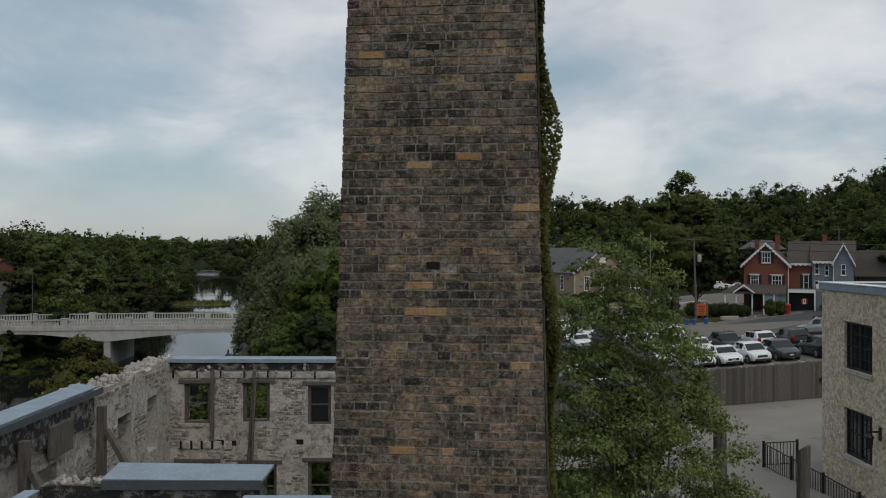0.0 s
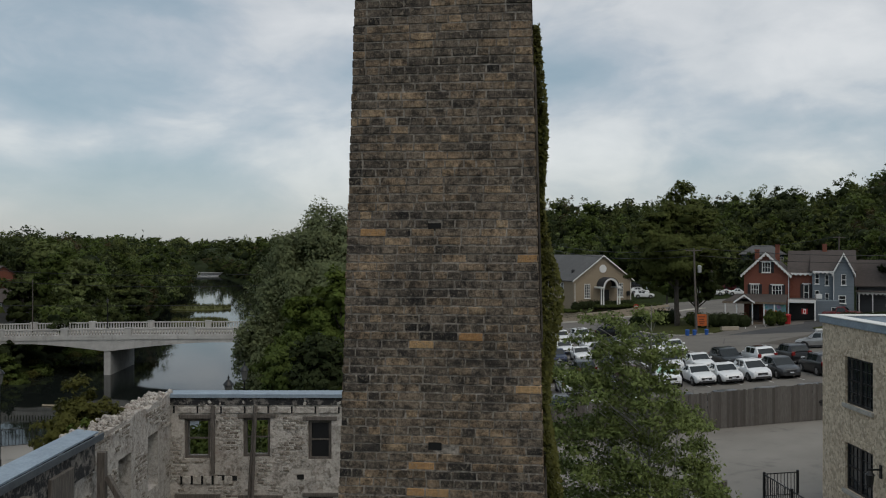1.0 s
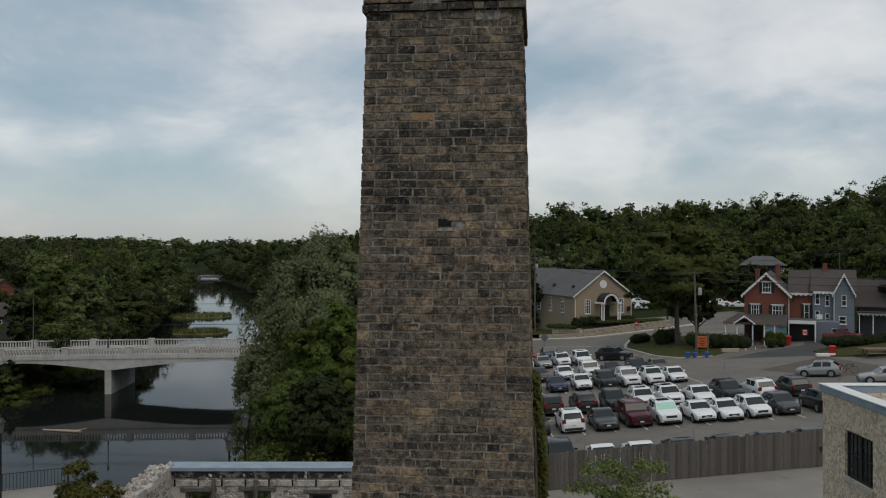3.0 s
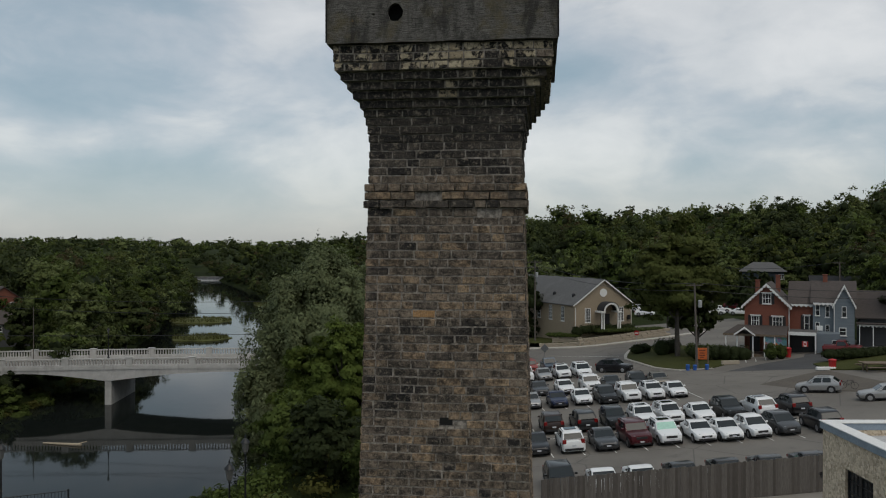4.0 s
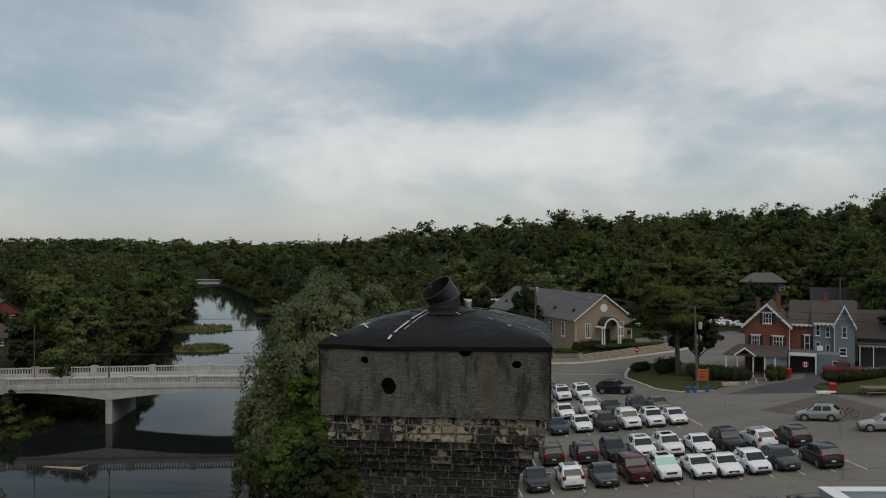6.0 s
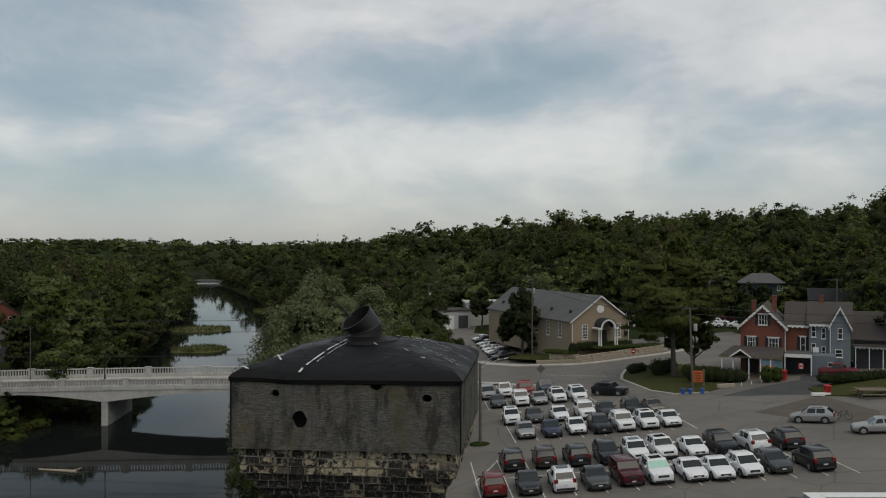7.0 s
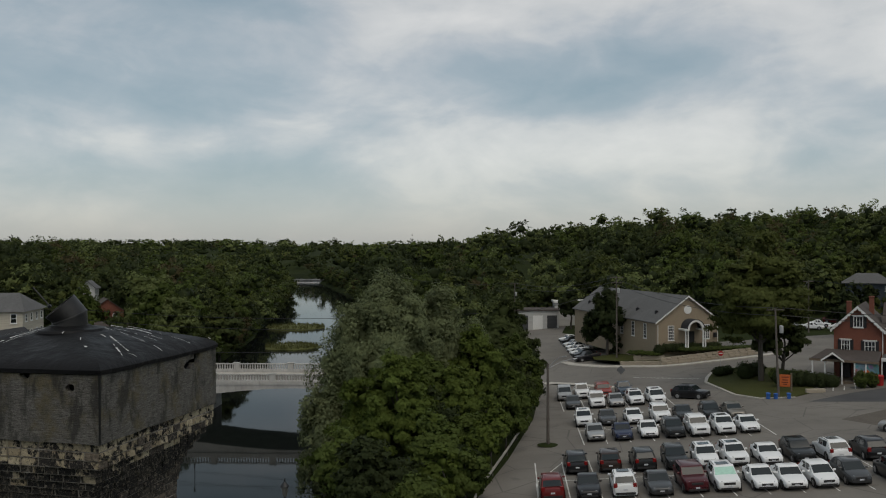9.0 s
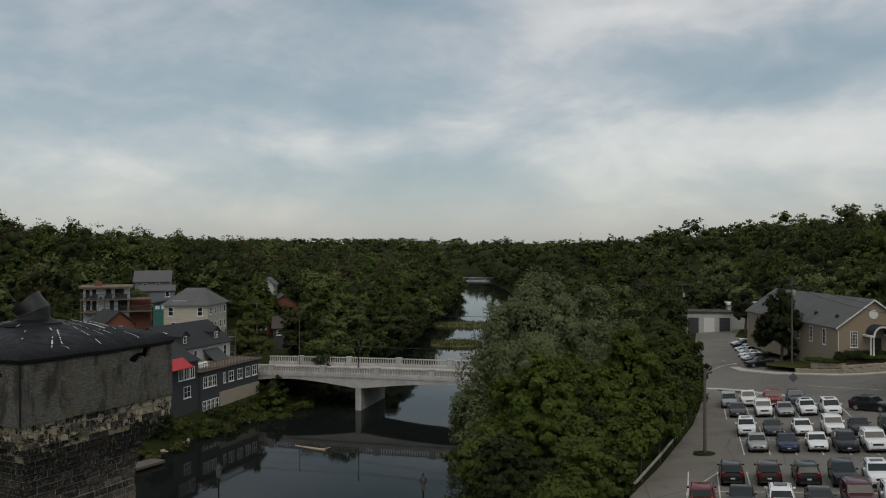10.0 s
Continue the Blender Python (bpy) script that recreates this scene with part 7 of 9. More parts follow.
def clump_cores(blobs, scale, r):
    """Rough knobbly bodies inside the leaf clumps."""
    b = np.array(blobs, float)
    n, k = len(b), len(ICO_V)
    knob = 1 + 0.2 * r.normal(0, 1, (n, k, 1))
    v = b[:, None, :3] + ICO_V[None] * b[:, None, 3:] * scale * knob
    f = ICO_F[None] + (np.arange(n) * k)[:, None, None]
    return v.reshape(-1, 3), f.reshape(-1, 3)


def leaf_cards(c, nrm, size, r, droop=0.0, full=False, mess=0.5):
    """Small leaf-shaped quads at the places c, roughly square to nrm."""
    n = len(c)
    nrm = nrm + np.array([0, 0, 0.7 * mess]) + r.normal(0, mess, (n, 3))
    nrm /= np.linalg.norm(nrm, axis=1, keepdims=True) + 1e-9
    a = np.cross(nrm, r.normal(0, 1, (n, 3)) + np.array([0, 0, droop]))
    a /= np.linalg.norm(a, axis=1, keepdims=True) + 1e-9
    b = np.cross(nrm, a)
    s = (size * r.uniform(0.6, 1.35, n))[:, None]
    q = r.uniform(0.45, 0.8, (n, 1))
    v = np.stack([c - a * s, c - b * s * q + a * s * 0.1, c + a * s, c + b * s * q + a * s * 0.1], 1).reshape(-1, 3)
    if full:
        sa, sb = a * s * r.uniform(0.6, 1.0, (n, 1)), b * s * q
        v = np.stack([c - sa - sb * 0.8, c + sa * 0.9 - sb, c + sa + sb * 0.7, c - sa * 0.8 + sb], 1).reshape(-1, 3)
    f = np.arange(4 * n).reshape(n, 4)
    return v, f


def crown_cloud(blobs, n, r, shell=0.35):
    """Points and outward ways over lumps (x, y, z, rx, ry, rz), with gaps."""
    blobs = np.array(blobs, float)
    wgt = (blobs[:, 3] * blobs[:, 4] + blobs[:, 4] * blobs[:, 5] + blobs[:, 3] * blobs[:, 5])
    pick = r.choice(len(blobs), n, p=wgt / wgt.sum())
    d = r.normal(0, 1, (n, 3))
    d[:, 2] = np.where(d[:, 2] < -0.4, -d[:, 2] * 0.5, d[:, 2])
    d /= np.linalg.norm(d, axis=1, keepdims=True)
    rad = 1 - shell * r.random(n) ** 1.6
    lump = 1 + 0.13 * np.sin(d[:, 0] * 7 + pick * 1.7) * np.sin(d[:, 1] * 6 + pick) + 0.1 * np.sin(d[:, 2] * 9 + pick * 2.3)
    p = blobs[pick, :3] + d * blobs[pick, 3:] * (rad * lump)[:, None]
    return p, d


def lumps(cx, cy, cz, rx, ry, rz, n, r, spread=0.62, size=0.46):
    """Boughs of a crown of that centre and reach: egg-shaped, fuller below."""
    out = []
    for i in range(n):
        d = r.normal(0, 1, 3)
        d /= np.linalg.norm(d)
        q = spread * (0.45 + 0.55 * r.random())
        egg = 1.0 - 0.28 * max(0.0, d[2])
        s = size * r.uniform(0.7, 1.25)
        out.append((cx + d[0] * rx * q * egg, cy + d[1] * ry * q * egg, cz + d[2] * rz * q, rx * s, ry * s, rz * s * 0.8))
    return out


def tufts(boughs, k, r, size=0.42):
    """Small leafy tufts that sit out on the boughs' upper sides."""
    b = np.repeat(np.array(boughs, float), k, 0)
    d = r.normal(0, 1, (len(b), 3)) + np.array([0, 0, 0.35])
    d /= np.linalg.norm(d, axis=1, keepdims=True)
    s = size * r.uniform(0.55, 1.3, (len(b), 1))
    return np.concatenate([b[:, :3] + d * b[:, 3:] * r.uniform(0.6, 1.1, (len(b), 1)), b[:, 3:] * s], 1)


def leaf_tris(c, way, size, r, hang=0.0, mess=0.55):
    """Small three-cornered leaf sprays at the places c, loosely square to their clumps' outward ways."""
    n = len(c)
    nrm = way / (np.linalg.norm(way, axis=1, keepdims=True) + 1e-9) + r.normal(0, mess, (n, 3))
    nrm /= np.linalg.norm(nrm, axis=1, keepdims=True) + 1e-9
    a = r.normal(0, 1, (n, 3)) - np.array([0, 0, 2.0 * hang])
    b = np.cross(nrm, a)
    b /= np.linalg.norm(b, axis=1, keepdims=True) + 1e-9
    a = np.cross(b, nrm)
    s = (size * r.uniform(0.6, 1.4, n))[:, None]
    q = r.uniform(0.5, 0.85, (n, 1)) * (1 - 0.35 * hang)
    v = np.stack([c - a * s * 0.8 - b * s * q, c + a * s * 1.1, c - a * s * 0.5 + b * s * q], 1)
    turn = np.einsum("ij,ij->i", np.cross(v[:, 1] - v[:, 0], v[:, 2] - v[:, 0]), way) < 0
    v[turn] = v[turn][:, ::-1]
    return v.reshape(-1, 3), np.arange(3 * n).reshape(n, 3)


def core_mesh(blobs, scale=0.8):
    f = Form()
    for x, y, z, a, b, c in blobs:
        bm = bmesh.new()
        bmesh.ops.create_icosphere(bm, subdivisions=2, radius=1)
        f.add([(x + v.co.x * a * scale * (1 + 0.2 * noise.noise(v.co * 2 + Vector((x, y, z)))), y + v.co.y * b * scale, z + v.co.z * c * scale * (1 + 0.15 * noise.noise(v.co * 3))) for v in bm.verts], [[v.index for v in q.verts] for q in bm.faces])
        bm.free()
    return f


def limb_form(base, top, r0, blobs, rr, sway=0.3, forks=7):
    f = Form()
    base, top = Vector(base), Vector(top)
    pts = [base]
    for i in range(1, 7):
        p = base.lerp(top, i / 6)
        pts.append(p + Vector((rr.uniform(-sway, sway), rr.uniform(-sway, sway), 0)) * (i / 6))
    for i in range(6):
        f.tube(pts[i], pts[i + 1], r0 * (1 - i / 7), r0 * (1 - (i + 1) / 7), 8)
    for b in blobs[:forks]:
        s = pts[rr.randint(2, 4)]
        e = Vector(b[:3])
        m = s.lerp(e, 0.5) + Vector((0, 0, -0.06 * (e - s).length))
        f.tube(s, m, r0 * 0.42, r0 * 0.28, 6)
        f.tube(m, e, r0 * 0.28, r0 * 0.1, 6)
    return f


def tree(at, height, reach, mat, leaves, leaf, label, seed, trunk=0.3, base_h=0.25, group="", n_lumps=16, name="tree", bark="bark", droop=0.0, core=True, shell=0.7, flat=0.8):
    r = np.random.default_rng(seed)
    rr = random.Random(seed)
    root = thing(name, at, 0, label, "tree" if name == "tree" else name.replace("_", " "), group)
    cz = height * (base_h + (1 - base_h) / 2)
    rz = height * (1 - base_h) / 2
    bl = lumps(0, 0, cz, reach, reach, rz, n_lumps, r, 0.78, 0.36)
    bl = [(x, y, z, a, b, c * flat / 0.8) for x, y, z, a, b, c in bl]
    bl.append((0, 0, height - rz * 0.40, reach * 0.40, reach * 0.40, rz * 0.38))
    part("trunk", limb_form((0, 0, -0.3), (rr.uniform(-0.3, 0.3), rr.uniform(-0.3, 0.3), height * 0.82), trunk, bl, rr), M[bark], root, smooth=True)
    tf = tufts(bl, 11, r, 0.40)
    p, d = crown_cloud(tf, leaves, r, shell)
    if droop:
        p[:, 2] -= droop * r.random(len(p)) ** 2 * 2.0
    out = p - np.array([0, 0, cz])
    out /= np.linalg.norm(out, axis=1, keepdims=True) + 1e-9
    way = d * 0.5 + out * 0.75 + np.array([0, 0, 0.1])
    v, f = leaf_tris(p, way, leaf * 1.4, r, 0.45 * min(1.0, droop), 0.42)
    part("crown", np_mesh("crown", v, f, M[mat], soft_ways(way, r, 3, 0.2)), None, root)
    if core:
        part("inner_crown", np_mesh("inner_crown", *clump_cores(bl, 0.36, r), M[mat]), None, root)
    return root


# the slender tree beside the chimney
r = np.random.default_rng(21)
rr = random.Random(21)
g_tree = thing("tree", (3.95, 16.6, -2.4), 0, "slender leafy tree with pale forked stems beside the chimney", "tree")
stems = Form()
bl, tips = [], []
leads = []
for i in range(9):
    a = 2.4 * i + rr.uniform(-0.3, 0.3)
    lean = 0.15 if i == 0 else rr.uniform(0.4, 1.25)
    hgt = 12.3 if i == 0 else 11.6 - 2.6 * lean + rr.uniform(-0.4, 0.4)
    tip = Vector((lean * math.cos(a), lean * math.sin(a) * 0.8, hgt))
    mid = Vector((tip.x * 0.45, tip.y * 0.45, hgt * 0.5))
    stems.tube((0.12 * math.cos(a), 0.12 * math.sin(a), -0.3), mid, 0.075, 0.042, 7)
    stems.tube(mid, tip, 0.042, 0.008, 6)
    leads.append((mid, tip))
for i in range(430):
    u = rr.random() ** 0.9
    hz_ = 4.6 + 7.2 * u
    wide = 2.0 * (1 - max(0.0, u - 0.35) / 0.65) ** 0.3 + 0.1
    a, q = rr.uniform(0, 2 * math.pi), rr.random() ** 0.6
    e = Vector((wide * q * math.cos(a) + 0.25 - 0.8 * u, wide * q * math.sin(a) * 0.85, hz_ + rr.uniform(-0.5, 0.5)))
    mid, tip = min(leads, key=lambda m: (m[0].lerp(m[1], 0.5) - e).length)
    drop = max(0.3, 0.7 * math.hypot(e.x, e.y))
    zt = min(max(e.z - drop, 1.0), tip.z - 0.1)
    s = mid.lerp(tip, (zt - mid.z) / (tip.z - mid.z)) if zt > mid.z else Vector((0, 0, 0)).lerp(mid, zt / mid.z)
    stems.tube(s, e, 0.009, 0.003, 3)
    size = rr.uniform(0.28, 0.52) * (1 - 0.5 * u)
    (tips if q > 0.75 and rr.random() < 0.7 else bl).append((*e, size * 1.15, size * 1.15, size))
part("branchwork", stems, M["bark_pale"], g_tree, "pale grey stems and twigs", smooth=True)
for nm, blobs, count, size, mt in (("crown", bl, 64000, 0.030, "leaf_fresh"), ("young_foliage", tips, 38000, 0.029, "leaf_fresh")):
    p, d = crown_cloud(blobs, count, r, 1.0)
    out = p - np.array([0, 0, 6.0])
    out /= np.linalg.norm(out, axis=1, keepdims=True) + 1e-9
    way = d * 0.5 + out * 0.6
    v, f = leaf_tris(p, way, size * 1.25, r, 0.0, 0.8)
    part(nm, np_mesh(nm, v, f, M[mt], soft_ways(way, r, 3, 0.4)), None, g_tree)

# creeper on the chimney's river-off side
r = np.random.default_rng(5)
n = 42000
zz = r.uniform(-2.5, 12.9, n)
wd = np.where(zz > 11.4, 0.25, 0.62) * (0.6 + 0.4 * np.sin(zz * 2.1))
half = (1.744 - 0.0515 * (zz - 6.6)) / 2
thick = 0.055 + 0.05 * np.sin(zz * 1.9 + 0.6) ** 2 + 0.10 * np.exp(-((zz - 10.6) / 0.45) ** 2) + 0.05 * np.exp(-((zz - 8.9) / 0.5) ** 2)
loc = np.stack([half + 0.01 + r.random(n) ** 1.7 * thick, r.uniform(-0.5, 0.5, n) * 2 * wd * half, zz], 1)
v, f = leaf_cards(loc, np.tile([0.7, -0.6, 0.3], (n, 1)), 0.022, r)
ivy = thing("creeper", (AX, AY, 0), TURN, "yellow-green creeper climbing the chimney side", "creeper")
part("foliage", np_mesh("foliage", v, f, M["leaf_yellow"]), None, ivy, kind="stuff")
stm = Form()
for i in range(5):
    y = -0.5 + 0.25 * i
    prev = None
    for q in range(16):
        z = -2.5 + q
        h = (1.744 - 0.0515 * (z - 6.6)) / 2 + 0.015
        pnt = (h, y * h + 0.12 * math.sin(q * 1.7 + i), z)
        if prev:
            stm.tube(prev, pnt, 0.014, n=5)
        prev = pnt
part("stem", stm, M["bark"], ivy, kind="stuff")

# trees along the right bank
BANK = ((-12.6, 88.5, 15.6, 7.1, "leaf_grey", 90000, 0.115, "large grey-green willow on the river bank", 31, 0.5, 0.10, 0.9),
        (-7.6, 93.4, 13.8, 5.4, "leaf_grey", 56000, 0.115, "grey-green willow on the river bank", 32, 0.4, 0.12, 0.8),
        (-16.2, 86.3, 12.3, 4.6, "leaf_grey", 28000, 0.12, "grey-green willow leaning to the water", 43, 0.3, 0.04, 1.0),
        (-18.2, 83.8, 5.2, 3.5, "leaf_grey", 20000, 0.12, "low willow hanging over the water", 33, 0.25, 0.0, 1.2),
        (-9.0, 74.5, 9.0, 4.4, "leaf_bright", 46000, 0.11, "bright green tree on the river bank", 34, 0.25, 0.06, 0),
        (-12.6, 75.5, 5.6, 3.1, "leaf_bright", 22000, 0.11, "bright green young tree on the river bank", 35, 0.2, 0.04, 0),
        (-3.4, 90.6, 10.2, 3.8, "leaf_bright", 34000, 0.12, "bright green tree beside the car park", 36, 0.3, 0.06, 0),
        (-1.6, 116.0, 12.5, 5.2, "leaf_deep", 32000, 0.15, "dark green tree beside the car park", 37, 0.35, 0.08, 0),
        (-4.6, 82, 7.0, 3.5, "leaf_bright", 24000, 0.12, "green tree beside the car park edge", 38, 0.25, 0.03, 0),
        (-8.0, 84, 7.6, 3.8, "leaf_mid", 24000, 0.12, "green tree on the bank", 39, 0.28, 0.06, 0),
        (0.6, 99.5, 8.2, 3.2, "leaf_mid", 22000, 0.12, "green tree at the car park edge", 44, 0.2, 0.04, 0))
for x, y, top, w, mt, n, lf, lab, seed, tr, bh, dr in BANK:
    tree((x, y, land(x, y)), top - land(x, y), w, mt, n, lf, lab, seed, tr, bh, n_lumps=22, droop=dr)
for i, (x, y, h, w, mt) in enumerate(((-5.2, 68, 6.8, 3.2, "leaf_mid"), (-11.5, 64, 7.0, 3.6, "leaf_mid"), (-3.0, 76, 5.2, 2.5, "leaf_mid"), (-8.5, 60, 6.4, 3.4, "leaf_dark"), (-2.9, 88, 5.0, 2.4, "leaf_dark"), (-1.6, 94, 4.6, 2.2, "leaf_mid"), (-3.6, 62.5, 5.0, 2.6, "leaf_bright"), (-2.7, 70.5, 3.4, 1.9, "leaf_dark"), (-6.3, 77, 7.0, 3.0, "leaf_dark"), (-14.5, 77, 6.0, 3.0, "leaf_mid"), (-16.2, 91, 6.0, 3.2, "leaf_grey"), (-2.2, 82, 3.6, 1.9, "leaf_mid"), (-4.0, 56, 4.6, 2.8, "leaf_mid"), (-2.2, 66, 4.2, 2.2, "leaf_mid"), (-1.6, 72, 5.0, 1.9, "leaf_bright"), (-0.9, 77, 6.2, 2.2, "leaf_bright"), (0.2, 83, 6.6, 2.4, "leaf_mid"), (1.0, 89, 7.0, 2.4, "leaf_mid"), (1.0, 96, 7.6, 2.4, "leaf_deep"), (1.2, 103, 8.0, 2.4, "leaf_mid"), (1.8, 111, 8.0, 2.4, "leaf_dark"), (2.0, 119, 7.5, 2.4, "leaf_deep"))):
    tree((x, y, land(x, y)), h, w, mt, 6500, 0.12, "dense green shrub on the bank beside the car park", 240 + i, 0.12, 0.0, "bank shrubs", n_lumps=14, name="shrub")
for i, (x, y, h) in enumerate(((-10.2, 38.2, 7.2), (-7.4, 38.8, 7.0), (-5.0, 38.4, 5.6))):
    tree((x, y, -2.6), h, 1.7, "leaf_mid", 6000, 0.08, "green shrub growing behind the ruined wall", 270 + i, 0.1, 0.05, "ruin shrubs", n_lumps=10, name="shrub")
# bush behind the ruin
tree((-12.6, 29.5, land(-12.6, 29.5)), 6.5 - land(-12.6, 29.5), 1.8, "leaf_yellow", 14000, 0.05, "yellow-green bush outside the ruined wall", 45, 0.1, 0.55, n_lumps=12, core=False)
tree((-11.7, 27.0, land(-11.7, 27.0)), 5.6 - land(-11.7, 27.0), 0.9, "leaf_bright", 3500, 0.06, "thin green bush outside the ruined wall", 46, 0.08, 0.6, n_lumps=9, core=False)
# the big maple on the street island and trees round the hall
tree((33.0, 118.5, land(33, 118.5)), 19.4, 7.8, "leaf_olive", 42000, 0.17, "tall spreading maple on a grassed street island", 51, 0.42, 0.13, n_lumps=32, flat=0.55)
tree((36.2, 120.5, land(36.2, 120.5)), 9.0, 3.6, "leaf_deep", 14000, 0.15, "dark tree on the street island", 52, 0.3, 0.1, n_lumps=12)
tree((15.2, 157.0, -1.6), 13.0, 3.9, "leaf_dark", 24000, 0.17, "dense dark tree beside the tan hall", 53, 0.3, 0.0, n_lumps=24)
tree((10.5, 222, -2.4), 10.0, 3.6, "leaf_dark", 6000, 0.32, "dark tree behind the tan hall", 54, 0.3, 0.1, n_lumps=12)
tree((43.5, 163, 0.5), 7.0, 3.2, "leaf_mid", 5000, 0.3, "small tree behind the tan hall", 55, 0.2, 0.1, n_lumps=10)
tree((63.0, 112, 2.2), 13, 4.8, "leaf_dark", 16000, 0.18, "dark conifer-like tree beside the grey house", 56, 0.3, 0.05, n_lumps=16)
tree((61, 168, land(61, 168)), 7.5, 3.2, "leaf_dark", 4000, 0.3, "small dark tree beside the upper street", 58, 0.2, 0.1, n_lumps=10)
# left bank
for i, (x, y, h, w, mt) in enumerate(((-72, 160, 15, 6.5, "leaf_mid"), (-80, 172, 17, 7.0, "leaf_bright"), (-69, 182, 13, 6.0, "leaf_dark"), (-88, 190, 17, 7.5, "leaf_mid"), (-75, 202, 14, 6.5, "leaf_mid"), (-92, 166, 14, 6, "leaf_mid"), (-84, 215, 16, 7, "leaf_dark"), (-96, 205, 15, 7, "leaf_dark"), (-99, 240, 16, 8, "leaf_mid"), (-108, 262, 16, 8, "leaf_dark"), (-92, 232, 14, 7, "leaf_mid"), (-74.2, 132.5, 9.8, 4.2, "leaf_olive"), (-65.5, 152, 16.0, 6.2, "leaf_bright"), (-66, 148, 9, 4.5, "leaf_dark"), (-112, 149, 11.5, 4.4, "leaf_mid"), (-110, 126, 10, 4.2, "leaf_dark"), (-76, 152, 9, 4, "leaf_deep"), (-118, 150, 11, 4.5, "leaf_deep"))):
    tree((x, y, land(x, y)), h, w, {"leaf_bright": "leaf_pale", "leaf_dark": "leaf_deep"}.get(mt, mt), 9000, 0.22, "leafy green tree on the far river bank", 60 + i, 0.35, 0.04, "far bank trees", n_lumps=16)
for i, (x, y, h, w) in enumerate(((-61.5, 84, 2.6, 2.4), (-60.5, 103, 1.6, 1.8), (-60.5, 116, 3.6, 2.6), (-63.5, 92, 4.2, 2.4), (-58.5, 114, 2.0, 2.4), (-59.5, 78, 2.0, 2.2), (-62, 72, 3.0, 2.6), (-61.5, 119, 4.6, 2.2))):
    tree((x, y, land(x, y)), h, w, "leaf_dark" if i % 2 else "leaf_mid", 4500, 0.14, "tangled riverside shrub on the stony bank", 90 + i, 0.08, 0.02, "riverside shrubs", n_lumps=9, name="shrub")

# weeds and low shrubs that clothe the near banks
def weeds(name, spots, label, seed, leaf=0.15, per=220):
    r = np.random.default_rng(seed)
    root = thing(name, (0, 0, 0), 0, label, "shrubs", kind="stuff")
    for mt, share in (("leaf_deep", 0), ("leaf_mid", 1), ("leaf_yellow", 2)):
        bl = [q for k, q in enumerate(spots) if (k * 7 % 5 in ((0, 1), (2, 3), (4,))[share])]
        p, d = crown_cloud(bl, per * len(bl), r, 0.5)
        v, f = leaf_cards(p, d, leaf, r, 0.0, True)
        part("foliage", np_mesh("foliage", v, f, M[mt], soft_ways(d, r, 4, 0.4)), None, root, kind="stuff")


rr = random.Random(404)
spots = []
for k in range(190):
    y = rr.uniform(52, 150)
    gap = rr.uniform(-0.5, 9.5)
    x = float(np.interp(y, RIV_Y, RIV_X) - np.interp(y, RIV_Y, RIV_W)) - gap
    if 119 < y < 131 and gap > 4 or 94 < y < 118 and gap > 5.5:
        continue
    q = rr.uniform(0.5, 1.2)
    spots.append((x, y, max(land(x, y), RIVER) + q * 0.3, q * 1.2, q * 1.2, q * 0.8))
weeds("bank_weeds", spots, "tangled green weeds and shrubs on the river bank", 405)
spots = []
for k in range(150):
    y = rr.uniform(48, 112)
    x = rr.uniform(-17, -1.9) if y > 60 else rr.uniform(-17, -4)
    q = rr.uniform(0.7, 1.5)
    spots.append((x, y, land(x, y) + q * 0.3, q * 1.2, q * 1.2, q * 0.8))
weeds("bank_undergrowth", spots, "dense green undergrowth below the bank trees", 406)

# ---- woods that clothe the hills ----
def clear_of_houses(x, y):
    if -124 < x < -58 and 60 < y < 158 or -125 < x < -86 and 130 < y < 178:
        return False
    if -2 < x < 66 and y < 172:
        return False
    if 5 < x < 34 and y < 184 or -5 < x < 17 and y < 236 or 34 <= x < 86 and 172 <= y < 203 or 34 < x < 60 and y < 214:
        return False
    if x > 50 and y < 60:
        return False
    if abs(x + 187) < 11 and abs(y - 240) < 11 or abs(x + 178) < 9 and 205 < y < 240:
        return False
    return True


